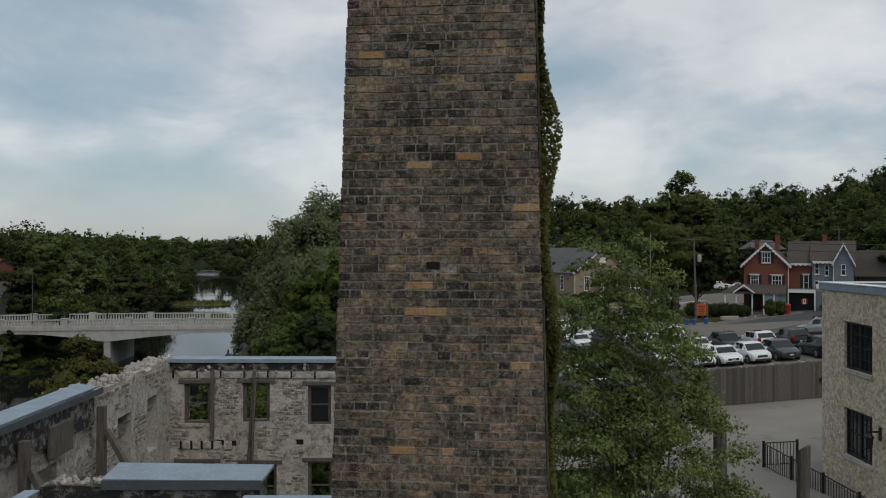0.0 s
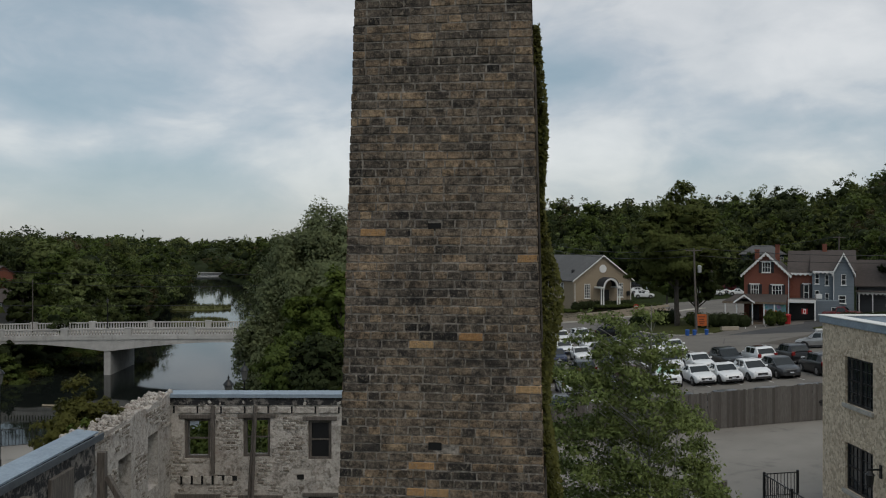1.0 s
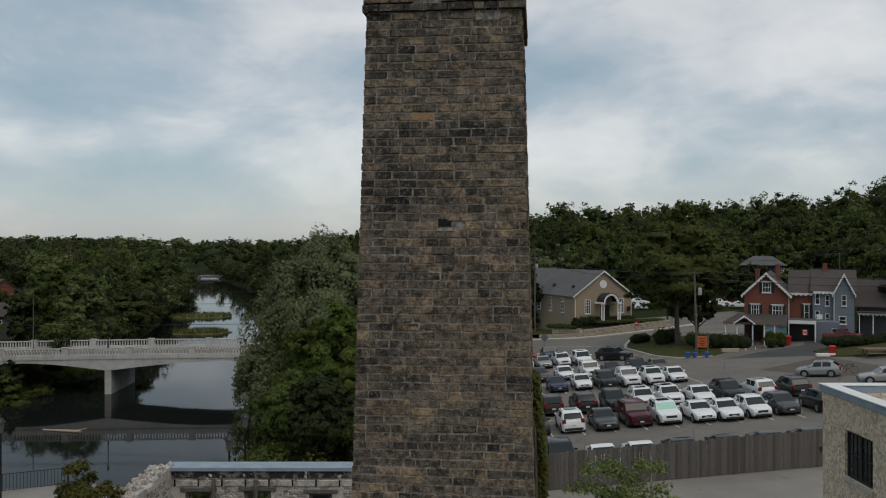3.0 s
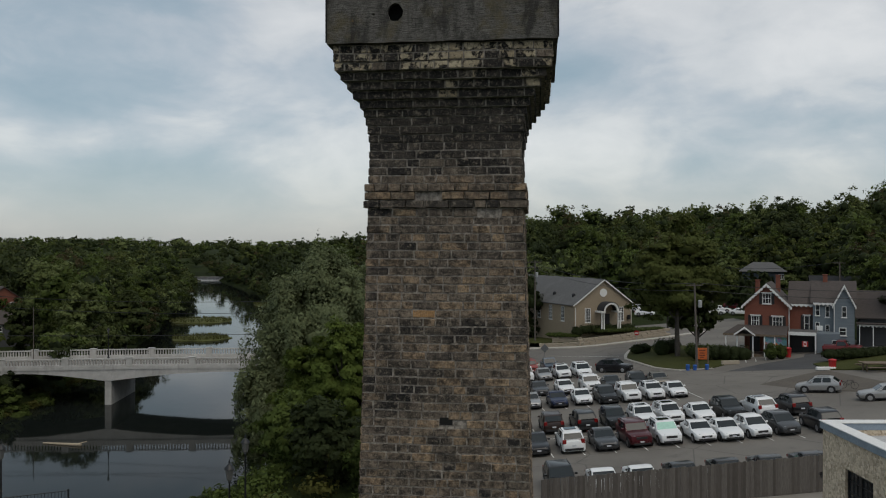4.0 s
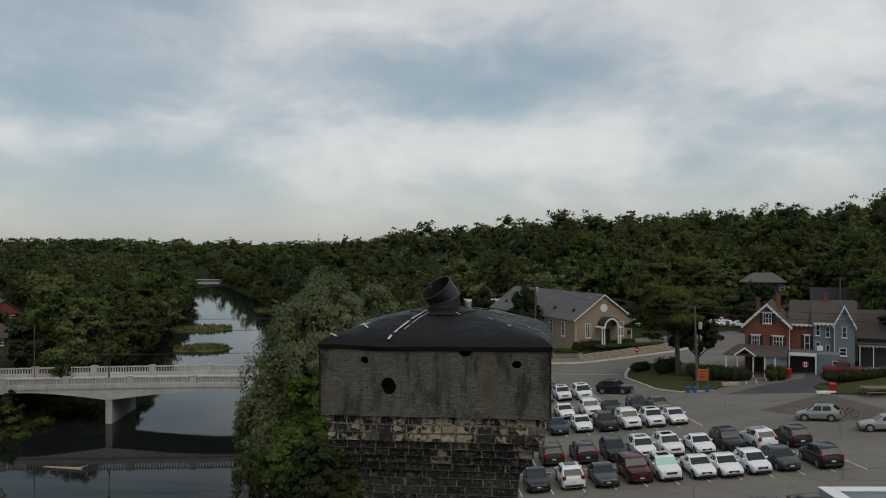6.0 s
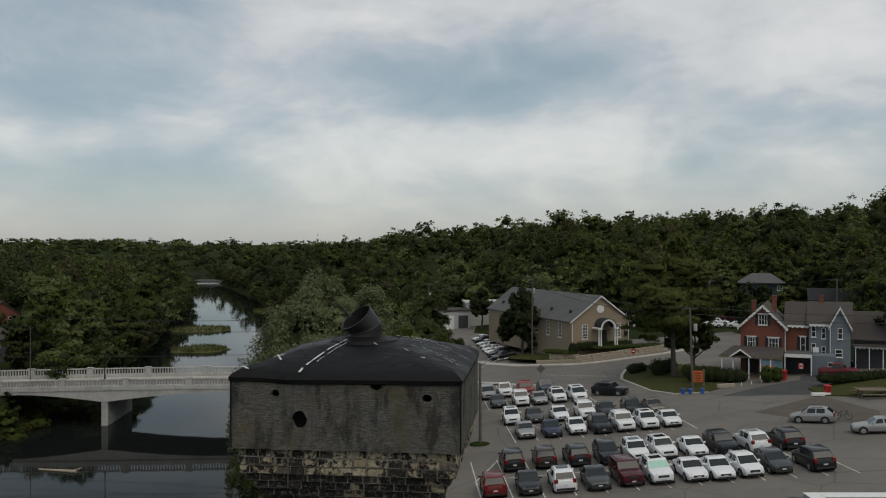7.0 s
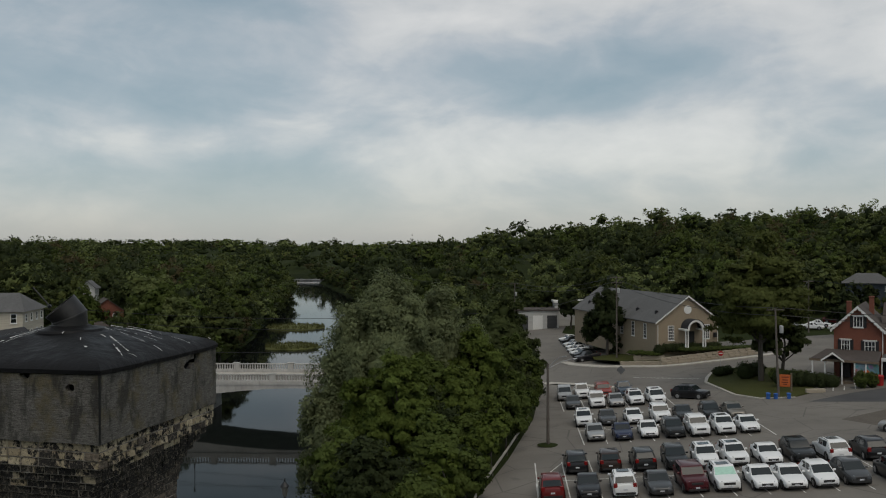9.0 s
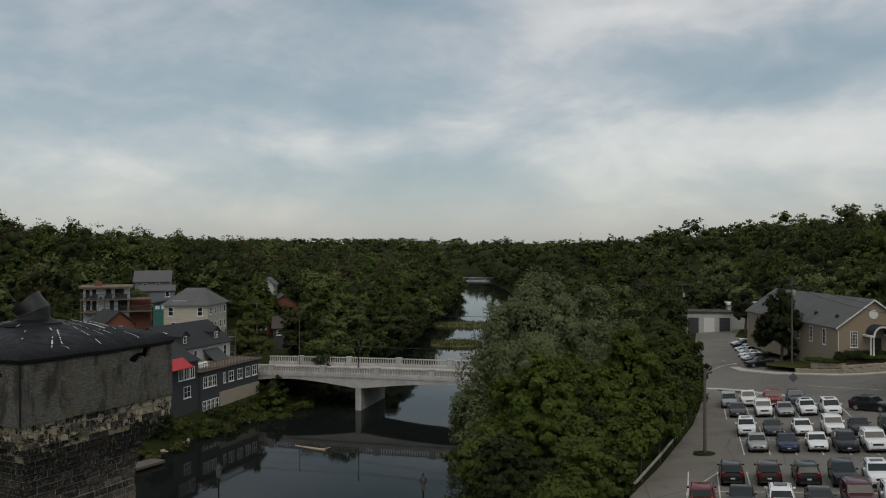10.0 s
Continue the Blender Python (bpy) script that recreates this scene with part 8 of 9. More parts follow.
def woods(name, spots, n_leaf, leaf, label, seed, n_lump=7, firs=(), k_tuft=5):
    r = np.random.default_rng(seed)
    kinds = ["leaf_mid", "leaf_deep", "leaf_dark", "leaf_olive", "leaf_rust", "leaf_pale"]
    groups = {q: [] for q in kinds}
    for x, y, z, h, w in list(spots) + list(firs):
        mt = r.choice(kinds, p=[0.22, 0.31, 0.14, 0.16, 0.06, 0.11])
        fir = (x, y, z, h, w) in firs or r.random() < 0.02
        if fir:
            bl = [(x + r.normal(0, 0.05 * w), y, z + h * (0.12 + 0.105 * q), w * 0.62 * (1 - 0.11 * q), w * 0.62 * (1 - 0.11 * q), h * 0.06) for q in range(9)]
            mt = "leaf_dark"
        else:
            bl = lumps(x, y, z + h * 0.55, w, w, h * 0.44, n_lump, r, 0.68, 0.45)
            bl.append((x + r.normal(0, 0.1) * w, y, z + h * 0.78, w * 0.40, w * 0.40, h * 0.20))
            bl.append((x, y, z + h * 0.42, w * 0.72, w * 0.72, h * 0.34))
        p, d = crown_cloud(bl if fir else tufts(bl[:-1], k_tuft, r), n_leaf, r, 0.75)
        out = p - np.array([x, y, z + h * 0.42])
        out /= np.linalg.norm(out, axis=1, keepdims=True) + 1e-9
        way = d * 0.3 + out * 1.0 + np.array([0, 0, 0.15])
        v, f = leaf_tris(p, way, leaf * (0.6 if fir else 1.08), r)
        groups[mt].append((v, soft_ways(way, r, 3, 0.15), clump_cores(bl, 0.4 if fir else 0.42, r)))
    root = thing(name, (0, 0, 0), 0, label, "woods", kind="stuff")
    for mt, lst in groups.items():
        if not lst:
            continue
        v = np.concatenate([a for a, _, _ in lst])
        ways = np.concatenate([b for _, b, _ in lst])
        shift, cv, cf = 0, [], []
        for _, _, (a, b) in lst:
            cv.append(a)
            cf.append(b + shift)
            shift += len(a)
        # every tree's cores take the dark leaf colour: crown-depth shade put into colour
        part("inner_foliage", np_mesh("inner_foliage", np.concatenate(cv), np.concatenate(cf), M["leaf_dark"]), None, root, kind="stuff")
        part("foliage", np_mesh("foliage", v, np.arange(len(v)).reshape(-1, 3), M[mt], ways), None, root, kind="stuff")


def scatter(n, box, seed, h0, h1, min_gap, wide=(0.32, 0.44)):
    rr = random.Random(seed)
    cells, out = {}, []
    for _ in range(n * 6):
        x, y = rr.uniform(box[0], box[1]), rr.uniform(box[2], box[3])
        if not clear_of_houses(x, y) or float(river_gap(x, y)) < 3.5:
            continue
        if x < -1.12 * y - 50 or x > 0.62 * y + 75:
            continue
        c = (int(x / min_gap), int(y / min_gap))
        if c in cells:
            continue
        cells[c] = 1
        h = rr.uniform(h0, h1)
        out.append((x, y, land(x, y) - 0.5, h, h * rr.uniform(wide[0], wide[1])))
        if len(out) >= n:
            break
    return out


def firs_at(*spots):
    return [(x, y, land(x, y) - 0.5, h, h * 0.24) for x, y, h in spots]


woods("hillside_woods", [(x, 244 + (x * 3) % 5, land(x, 246) - 0.5, 11 + (x * 7) % 6, 5.0) for x in (-9, -4, 1, 6, 11, 16, 21, 26)] + [(x, y, land(x, y) - 0.5, h, h * 0.38) for x, y, h in ((-2, 239, 14), (3, 241, 13), (8, 240, 12), (96, 176, 22), (102, 182, 24), (91, 183, 19), (108, 190, 23), (86, 170, 17), (-6, 262, 15), (2, 270, 16), (66, 190, 7), (71.5, 195.5, 9.5), (74.3, 194.5, 8), (78.5, 194, 6.5), (70, 191, 5.5), (75, 193, 5.5), (81, 196, 7), (86, 200, 10), (63, 205, 9), (57, 216, 9), (50, 219, 10), (44, 217, 9), (38, 215, 9))] + scatter(70, (58, 125, 203, 262), 11, 9, 15, 6.5) + scatter(430, (-190, 210, 168, 330), 1, 10, 20, 9.0), 1020, 0.36, "dense green woods on the hillsides", 1, 9, firs_at((94, 178, 24), (99, 186, 25), (91, 190, 20), (-20, 300, 24)))
woods("slope_woods", [q for q in scatter(110, (68, 150, 96, 168), 5, 10, 17, 7.5) if q[0] > 0.43 * q[1] + 9], 1200, 0.26, "dense green trees on the slope behind the houses", 5, 9)
shore = []
rr = random.Random(77)
for y in range(132, 640, 6):
    for side in (-1, 1):
        if side > 0 and y < 186:
            continue
        yy = y + rr.uniform(-2, 2)
        x = float(np.interp(yy, RIV_Y, RIV_X) + side * (np.interp(yy, RIV_Y, RIV_W) + rr.uniform(1.5, 5)))
        h = rr.uniform(7, 13)
        shore.append((x, yy, max(land(x, yy), RIVER) - 0.3, h, h * rr.uniform(0.42, 0.55)))
for y in range(640, 1400, 20):
    for side in (-1, 1):
        x = float(np.interp(y, RIV_Y, RIV_X) + side * (np.interp(y, RIV_Y, RIV_W) + rr.uniform(3, 9)))
        shore.append((x, y + rr.uniform(-4, 4), land(x, y) - 0.5, rr.uniform(10, 16), rr.uniform(6, 10)))
woods("riverside_woods", shore, 700, 0.36, "leafy trees overhanging the river", 6, 7)
woods("valley_woods", scatter(640, (-520, 420, 330, 620), 2, 12, 21, 14.0, (0.4, 0.55)), 330, 0.66, "dense green woods along the valley", 2, 5, firs_at((-150, 420, 26), (-158, 430, 24), (-60, 400, 24)))
woods("distant_woods", scatter(950, (-1700, 1000, 620, 1700), 3, 10, 20, 26.0, (0.8, 1.3)), 62, 1.7, "distant dark woods on the horizon", 3, 3)
woods("left_hill_woods", scatter(400, (-360, -112, 60, 330), 4, 8, 19, 9.0), 560, 0.38, "trees among the houses of the left bank", 4, 7, firs_at((-133, 205, 22), (-128, 203, 21), (-122, 214, 19), (-168, 158, 20), (-174, 166, 22), (-108, 222, 18)))

# ---- planting and street furniture ----
hedge((24.0, 145.4), (33.4, 149.0), 1.1, 1.5, "leaf_dark", "dark clipped hedge below the hall windows", 201, 0.9)
hedge((27.0, 145.4), (38.6, 149.9), 1.6, 0.8, "leaf_mid", "low spreading juniper before the hall", 202, 1.0)
hedge((18.6, 146.0), (22.6, 144.7), 1.3, 0.8, "leaf_mid", "low juniper on the limestone terrace", 203, 0.3)
hedge((22.8, 144.8), (23.2, 144.7), 1.3, 1.7, "leaf_dark", "round dark shrub at the hall corner", 204, 0.4, "shrub", "hall shrubs")
sheet_on([(26.3, 120.5), (27.2, 124.5), (29.0, 130.2), (32.6, 133.6), (37.5, 131), (39.0, 124), (38, 113), (36.5, 107.5), (33.3, 104.6), (29.6, 105.2), (27.6, 109)], -0.02, "island_lawn", M["lawn"], "grassed street island with kerb", "lawn", 0.16)
sheet_on([(25.9, 120.6), (26.8, 124.9), (28.7, 130.6), (32.5, 134.1), (33.2, 134.1), (29.6, 130.0), (27.5, 124.4), (26.6, 120.4), (27.9, 109), (29.8, 105.4), (33.4, 104.8), (33.5, 104.3), (29.4, 104.8), (27.3, 108.7)], -0.03, "island_kerb", M["pavement"], "pale kerb round the street island", "kerb", 0.15)
hedge((34.0, 112.5), (39.5, 110.6), 1.7, 2.0, "leaf_dark", "dense dark hedge on the street island", 205)
hedge((31.5, 121.5), (33.6, 123.5), 2.0, 2.2, "leaf_dark", "round dark shrubs on the street island", 206, None, "shrub", "island shrubs")
hedge((34.5, 117), (38.5, 115.5), 1.7, 1.7, "leaf_mid", "leafy shrubs on the street island", 207, None, "shrub", "island shrubs")
hedge((28.8, 125.4), (30.4, 127.0), 1.5, 1.4, "leaf_dark", "low dark shrubs on the street island", 208, None, "shrub", "island shrubs")
hedge((42.3, 108.6), (43.6, 108.6), 1.5, 1.9, "leaf_mid", "round green bush beside the porch", 209, None, "shrub", "porch shrubs")
sheet_on([(34.0, 101.3), (43.6, 97.6), (47, 101.5), (53.5, 107), (53.5, 112), (48, 111.6), (46.5, 108.5), (40, 105.4)], 0.01, "driveway", M["asphalt_dark"], "dark new asphalt of the drive", "driveway")
sheet_on([(33.9, 90.2), (40.9, 94.9), (43.9, 96.5), (45.1, 85.8), (41.6, 79.1), (39.5, 82.3), (36.4, 85.4)], 0.008, "gravel_verge", M["verge"], "dark brown strip beside the drive", "verge")
sheet_on([(44.6, 101.4), (43.9, 96.3), (60, 86), (60, 107), (50, 104)], 0.02, "right_lawn", M["lawn"], "mown green lawn beside the drive", "lawn", 0.12)
hedge((47.0, 102.2), (58, 105.6), 1.7, 1.2, "leaf_dark", "long dark hedge along the lawn", 210, None, n=6000)
f = Form()
f.soft(46.5, 50.0, 92.6, 94.4, 2.9, 3.0, 0.02).soft(46.5, 50.0, 91.9, 92.3, 2.55, 2.62, 0.02).soft(46.5, 50.0, 94.7, 95.1, 2.55, 2.62, 0.02)
for x in (46.9, 49.5):
    f.box(x - 0.05, x + 0.05, 92.0, 95.0, 2.46, 2.54).box(x - 0.05, x + 0.05, 93.0, 93.2, 1.9, 2.9).box(x - 0.05, x + 0.05, 93.8, 94.0, 1.9, 2.9)
lone("picnic_table", f, M["deck_wood"], "wooden picnic table on the lawn", "picnic table")


def bin_at(x, y, mat, label, h=1.0, r=0.32, name="bin", group=""):
    root = thing(name, (x, y, float(lot_z(x, y)) + 0.02), 0, label, name, group)
    f = Form()
    f.turned([(r * 0.85, 0), (r, h * 0.85), (r * 1.02, h * 0.86)], 12)
    part("body", f, mat, root, smooth=True)
    f = Form()
    f.turned([(r * 1.08, h * 0.861), (r * 1.05, h * 0.92), (r * 0.5, h), (0.02, h * 1.02)], 12)
    part("lid", f, mat, root, smooth=True)


bin_at(44.9, 109.6, M["red_plastic"], "red round litter bin beside the porch", 1.3, 0.45, group="litter bins")
bin_at(44.7, 96.6, M["red_plastic"], "red round litter bin on the lawn corner", 1.2, 0.42, group="litter bins")
bin_at(30.4, 104.6, M["blue_bin"], "blue recycling bin by the street island", 0.75, 0.27, group="recycling bins")
bin_at(31.2, 104.3, M["blue_bin"], "blue recycling bin by the street island", 0.68, 0.25, group="recycling bins")
bin_at(32.6, 104.0, M["blue_bin"], "blue recycling bin by the street island", 0.68, 0.25, group="recycling bins")
f = Form()
f.soft(42.7, 44.9, 96.1, 96.5, float(lot_z(43.8, 96.3)) + 0.02, float(lot_z(43.8, 96.3)) + 0.4, 0.05)
lone("concrete_barrier", f, M["white_paint"], "low white concrete barrier at the lawn corner", "barrier")
sg = thing("orange_sign", (33.4, 108.6, float(lot_z(33.4, 108.6))), -12, "orange notice board with dark bars on two posts", "sign")
f = Form()
f.soft(-0.62, 0.62, -0.08, 0.08, 0.7, 2.2, 0.03)
part("board", f, M["orange_sign"], sg)
f = Form()
for z, w in ((1.9, 0.42), (1.55, 0.3), (1.25, 0.36), (1.0, 0.25)):
    f.box(-w, w, -0.1, -0.082, z - 0.06, z + 0.06)
part("lettering", f, plain("dark orange lettering", (0.14, 0.03, 0.01), 0.6), sg)
for x in (-0.74, 0.74):
    f = Form()
    f.soft(x - 0.1, x + 0.1, -0.1, 0.1, 0, 2.4, 0.02)
    part("post", f, M["deck_wood"], sg)
f = Form()
f.soft(-1.2, 1.2, -0.2, 0.2, 0.0, 0.5, 0.05)
lone("notice_stone", f, M["sandstone"], "low stone block edging the planting", "edging", m=pose(36.5, 107.0, float(lot_z(36.5, 107)), 0, 0, 10))
stp = thing("stop_sign", (30.9, 134.6, float(lot_z(30.9, 134.6))), 0, "red octagonal stop sign on a steel post", "stop sign")
f = Form()
f.tube((0, 0, 0), (0, 0, 2.6), 0.04, n=6)
part("post", f, M["rim"], stp)
f = Form()
f.slab([(0.42 * math.cos(radians(22.5 + 45 * i)), 2.3 + 0.42 * math.sin(radians(22.5 + 45 * i))) for i in range(8)], -0.08, -0.05)
pl = part("plate", f, M["red_plastic"], stp)
f = Form()
f.box(-0.28, 0.28, -0.1, -0.082, 2.22, 2.38)
part("plate_bar", f, M["white_paint"], pl)
dia = thing("diamond_sign", (9.6, 123.0, float(lot_z(9.6, 123)) - 0.1), 0, "grey back of a diamond road sign", "road sign")
f = Form()
f.tube((0, 0, 0), (0, 0, 3.0), 0.04, n=6)
part("post", f, M["rim"], dia)
f = Form()
f.slab([(0, 1.75), (0.62, 2.37), (0, 3.0), (-0.62, 2.37)], -0.05, -0.03)
part("plate", f, plain("grey sign back", (0.13, 0.135, 0.14), 0.5, 0.4), dia)
dia.location = (14.6, 121.5, float(lot_z(14.6, 121.5)))
# kerbed strip between street and car park
sheet_on([(3.2, 128.4), (5.6, 127.6), (9.0, 124.6), (12.0, 120.6), (13.4, 120.2), (14.2, 121.2), (11.4, 123.6), (8.0, 127.4), (5.0, 129.6), (3.2, 130)], -0.03, "kerb_strip", M["pavement"], "pale kerbed strip between street and car park", "kerb", 0.18)
sheet_on([(3.6, 128.9), (5.6, 128.3), (8.8, 125.6), (12.0, 121.6), (12.9, 121.0), (11.0, 123.3), (7.8, 126.9), (5.0, 129.0)], 0.13, "planting_strip", M["ground"], "dry planting in the kerbed strip", "planting")
# guard rail along the bank
gr = thing("guard_rail", (0, 0, 0), 0, "pale steel guard rail along the bank", "guard rail")
gp = [(-1.5, 62), (-1.2, 68), (-0.5, 74), (0.4, 82), (1.4, 92), (2.0, 99)]
for a, b in zip(gp[:-1], gp[1:]):
    za, zb = float(lot_z(*a)), float(lot_z(*b))
    f = Form()
    for z0, z1 in ((0.42, 0.54), (0.58, 0.7)):
        f.add([(*a, za + z0), (*b, zb + z0), (*b, zb + z1), (*a, za + z1), (a[0] + 0.06, a[1], za + z0), (b[0] + 0.06, b[1], zb + z0), (b[0] + 0.06, b[1], zb + z1), (a[0] + 0.06, a[1], za + z1)], [(0, 1, 2, 3), (5, 4, 7, 6), (3, 2, 6, 7), (1, 0, 4, 5)])
    part("rail", f, M["pavement"], gr)
    f = Form()
    f.box(a[0] - 0.08, a[0] - 0.002, a[1] - 0.08, a[1] + 0.08, za - 0.3, za + 0.75)
    part("post", f, M["timber"], gr)


# ---- poles and wires ----
def pole(x, y, top, label, base=None, r=0.16, arms=((0.25, 2.2),), can=False, lean=(0, 0), turn=10):
    zb = float(lot_z(x, y)) if base is None else base
    root = thing("utility_pole", (x, y, zb), 0, label, "utility pole", "utility poles")
    h = top - zb
    f = Form()
    f.tube((0, 0, -0.3), (lean[0], lean[1], h), r, r * 0.65, 9)
    part("shaft", f, M["timber"], root, smooth=True)
    for d, w in arms:
        f = Form()
        c, s = math.cos(radians(turn)), math.sin(radians(turn))
        f.tube((lean[0] - w / 2 * c, lean[1] - w / 2 * s, h - d), (lean[0] + w / 2 * c, lean[1] + w / 2 * s, h - d), 0.06, n=5)
        part("crossarm", f, M["timber"], root)
        for q in (-0.45, -0.2, 0.2, 0.45):
            f = Form()
            f.turned([(0.04, 0.05), (0.06, 0.12), (0.03, 0.22)], 6, (lean[0] + w * q * c, lean[1] + w * q * s, h - d))
            part("insulator", f, M["iron"], root)
    if can:
        f = Form()
        f.turned([(0.2, -0.6), (0.24, -0.55), (0.24, 0.25), (0.1, 0.32)], 12, (0.3, -0.15, h - 2.4))
        part("transformer", f, plain("pale transformer can", (0.42, 0.43, 0.43), 0.5), root, "pale grey transformer can", smooth=True)
    return Vector((x + lean[0], y + lean[1], top))


pA = pole(31.7, 105.0, 11.3, "grey timber utility pole with crossarm", lean=(-0.35, 0), can=True)
pB = pole(16.5, 151.6, 13.5, "tall timber utility pole beside the hall", can=True, arms=((0.3, 2.4), (1.2, 2.0)))
pC = pole(-3.0, 192.9, 10.5, "timber utility pole with a transformer can", -3.0, can=True)
pD = pole(-78.5, 141, 8.2, "timber utility pole at the bridge end", -0.5)
pE = pole(-64, 131, 6.5, "slim dark pole beside the bridge end", -1.5, 0.08, ())
pF = pole(66, 140, 13.5, "distant timber utility pole", 2.5)
pG = pole(55.0, 172, 12, "distant timber utility pole", 2.0)
lp = thing("street_light", (4.3, 85.0, -1.1), 0, "timber street light pole with two curved arms", "street light")
f = Form()
f.tube((0, 0, -0.3), (0, 0, 8.1), 0.17, 0.12, 10)
part("shaft", f, M["timber"], lp, smooth=True)
for dx, dy, up_ in ((1.5, -0.6, 1.3), (2.6, 0.9, 0.9)):
    f = Form()
    prev = Vector((0, 0, 7.6))
    for q in range(1, 7):
        u = q / 6
        nxt = Vector((dx * u, dy * u, 7.6 + up_ * math.sin(u * math.pi / 2)))
        f.tube(prev, nxt, 0.035, n=6)
        prev = nxt
    arm_ = part("arm", f, M["rim"], lp)
    f = Form()
    f.soft(-0.12, 0.35, -0.1, 0.1, -0.06, 0.06, 0.03, pose(dx, dy, 7.6 + up_, 0, -10, math.degrees(math.atan2(dy, dx))))
    part("lamp_head", f, M["rim"], arm_, "grey lamp head")
f = Form()
f.turned([(1.1, 0.0), (0.9, 0.05), (0.3, 0.12)], 14)
part("base_patch", f, M["ground"], lp)


def wire(a, b, sag, r=0.035, label="thin dark overhead wire"):
    a, b = Vector(a), Vector(b)
    side = (b - a).cross(Vector((0, 0, 1))).normalized()
    n, rings = 18, []
    for i in range(n + 1):
        p = a.lerp(b, i / n) - Vector((0, 0, sag * 4 * (i / n) * (1 - i / n)))
        rings.append([p + side * r, p + Vector((0, 0, r)), p - side * r, p - Vector((0, 0, r))])
    f = Form()
    f.loft(rings)
    lone("wire", f, M["iron"], label, "wire", "overhead wires")


for dz in (0, -0.9):
    wire(pA + Vector((0, 0, dz)), pB + Vector((0, 0, dz - 0.5)), 1.2)
    wire(pB + Vector((0, 0, dz)), pC + Vector((0, 0, dz)), 1.4)
    wire(pA + Vector((0.8, 0, dz)), Vector((86, 96, 13 + dz)), 1.6)
    wire(pD + Vector((0, 0, dz * 2 - 0.3)), Vector((-6, 128, 8.6 + dz * 2)), 1.2)
wire(pA + Vector((-0.5, 0, -0.2)), pG, 1.0)
wire(pG, pF, 0.8)
wire(pD, Vector((-140, 118, 10)), 1.2)
wire(pB + Vector((0, 0, -1.6)), Vector((-6, 128, 8.0)), 1.0)
wire(pC, Vector((-40, 236, 11)), 1.3)
wire(Vector((-110, 118, 4.5)), Vector((-6, 124, 3.6)), 1.0)
for x, y, h in ((-12.3, 52, 4.9), (-11.5, 45, 5.1), (-26.6, 50.4, 4.9)):
    lamp_post((x, y, -2.3), h + 0.35, "black lantern lamp post on the river walk", "river walk lamps", 1.35)

# ---- houses of the left bank ----
def plain_house(at, turn, w, d, h, rise, wall, roof, label, axis="x", wins=(), group="left bank houses"):
    root = thing("house", at, turn, label, "house", group)
    gable_block(root, -w / 2, w / 2, 0, d, -4, h, h + rise, axis, wall, roof, 0.4)
    for x, z, ww, hh in wins:
        window(root, x, 0, z, ww, hh, 0, None, False, (0, 1))
    for y in (d * 0.3, d * 0.7):
        for z in {q[1] for q in wins}:
            window(root, w / 2, y, z, 0.9, 1.3, 90, None, False, (0, 1))
    return root


def hip_house(at, turn, w, d, h, rise, wall, roof, label, wins=()):
    root = thing("house", at, turn, label, "house", "left bank houses")
    f = Form()
    f.box(-w / 2, w / 2, 0, d, -5, h)
    part("wall", f, wall, root)
    f = Form()
    o = 0.5
    a, b = w * 0.22, d * 0.5
    f.add([(-w / 2 - o, -o, h), (w / 2 + o, -o, h), (w / 2 + o, d + o, h), (-w / 2 - o, d + o, h), (-a, b, h + rise), (a, b, h + rise)], [(3, 2, 1, 0), (0, 1, 5, 4), (1, 2, 5), (2, 3, 4, 5), (3, 0, 4)])
    part("roof", f, roof, root)
    for x, z, ww, hh in wins:
        window(root, x, 0, z, ww, hh, 0, M["white_paint"], False, (0, 1))
    for y in (d * 0.15, d * 0.4, d * 0.65, d * 0.88):
        for z in {q[1] for q in wins}:
            window(root, w / 2, y, z, 0.9, 1.3, 90, M["white_paint"], False, (0, 1))
    return root


cream = hip_house((-85.4, 128.4, 2.6), 16, 8.0, 11, 5.7, 2.9, M["cream_siding"], M["grey_shingle"], "cream two-storey house with a hipped roof and solar panels", ((-2.7, 4.6, 1.0, 1.6), (2.6, 4.6, 1.0, 1.6), (-2.2, 1.9, 1.0, 1.5), (1.6, 1.9, 1.0, 1.5)))
for x, y, w, d in ((-1.5, 1.6, 2.6, 1.5), (1.4, 3.4, 3.0, 1.9)):
    f = Form()
    f.soft(x - w / 2, x + w / 2, y - d / 2, y + d / 2, -0.04, 0.04, 0.01)
    q = 2.9 / 6.0
    part("solar_panel", f, M["solar"], cream, "solar panels coloured pale for the sky they reflect", m=Matrix.Translation((0, 0, 5.9 + 0.5 * q)) @ Matrix(((1, 0, 0, 0), (0, 1, 0, 0), (0, q, 1, 0.05), (0, 0, 0, 1))))
white_h = thing("house", (-109.2, 136.0, 6.3), 38, "white two-storey house with a flat roof and long balconies", "house", "left bank houses")
f = Form()
f.box(-4.2, 4.2, 0, 7, -6, 4.4)
part("wall", f, M["white_paint"], white_h, "white wall")
f = Form()
f.soft(-4.9, 4.9, -1.9, 7.5, 4.404, 4.8, 0.05)
part("flat_roof", f, M["deck_wood"], white_h, "flat brown roof slab")
f = Form()
f.box(4.25, 8.4, 0.4, 6, -6, 2.2)
part("annex_wall", f, M["red_brick"], white_h, "dark red annex wall")
f = Form()
f.soft(-2.2, -0.8, 1.2, 2.0, 4.804, 5.6, 0.04)
part("chimney", f, M["red_brick"], white_h, "squat brick chimney")
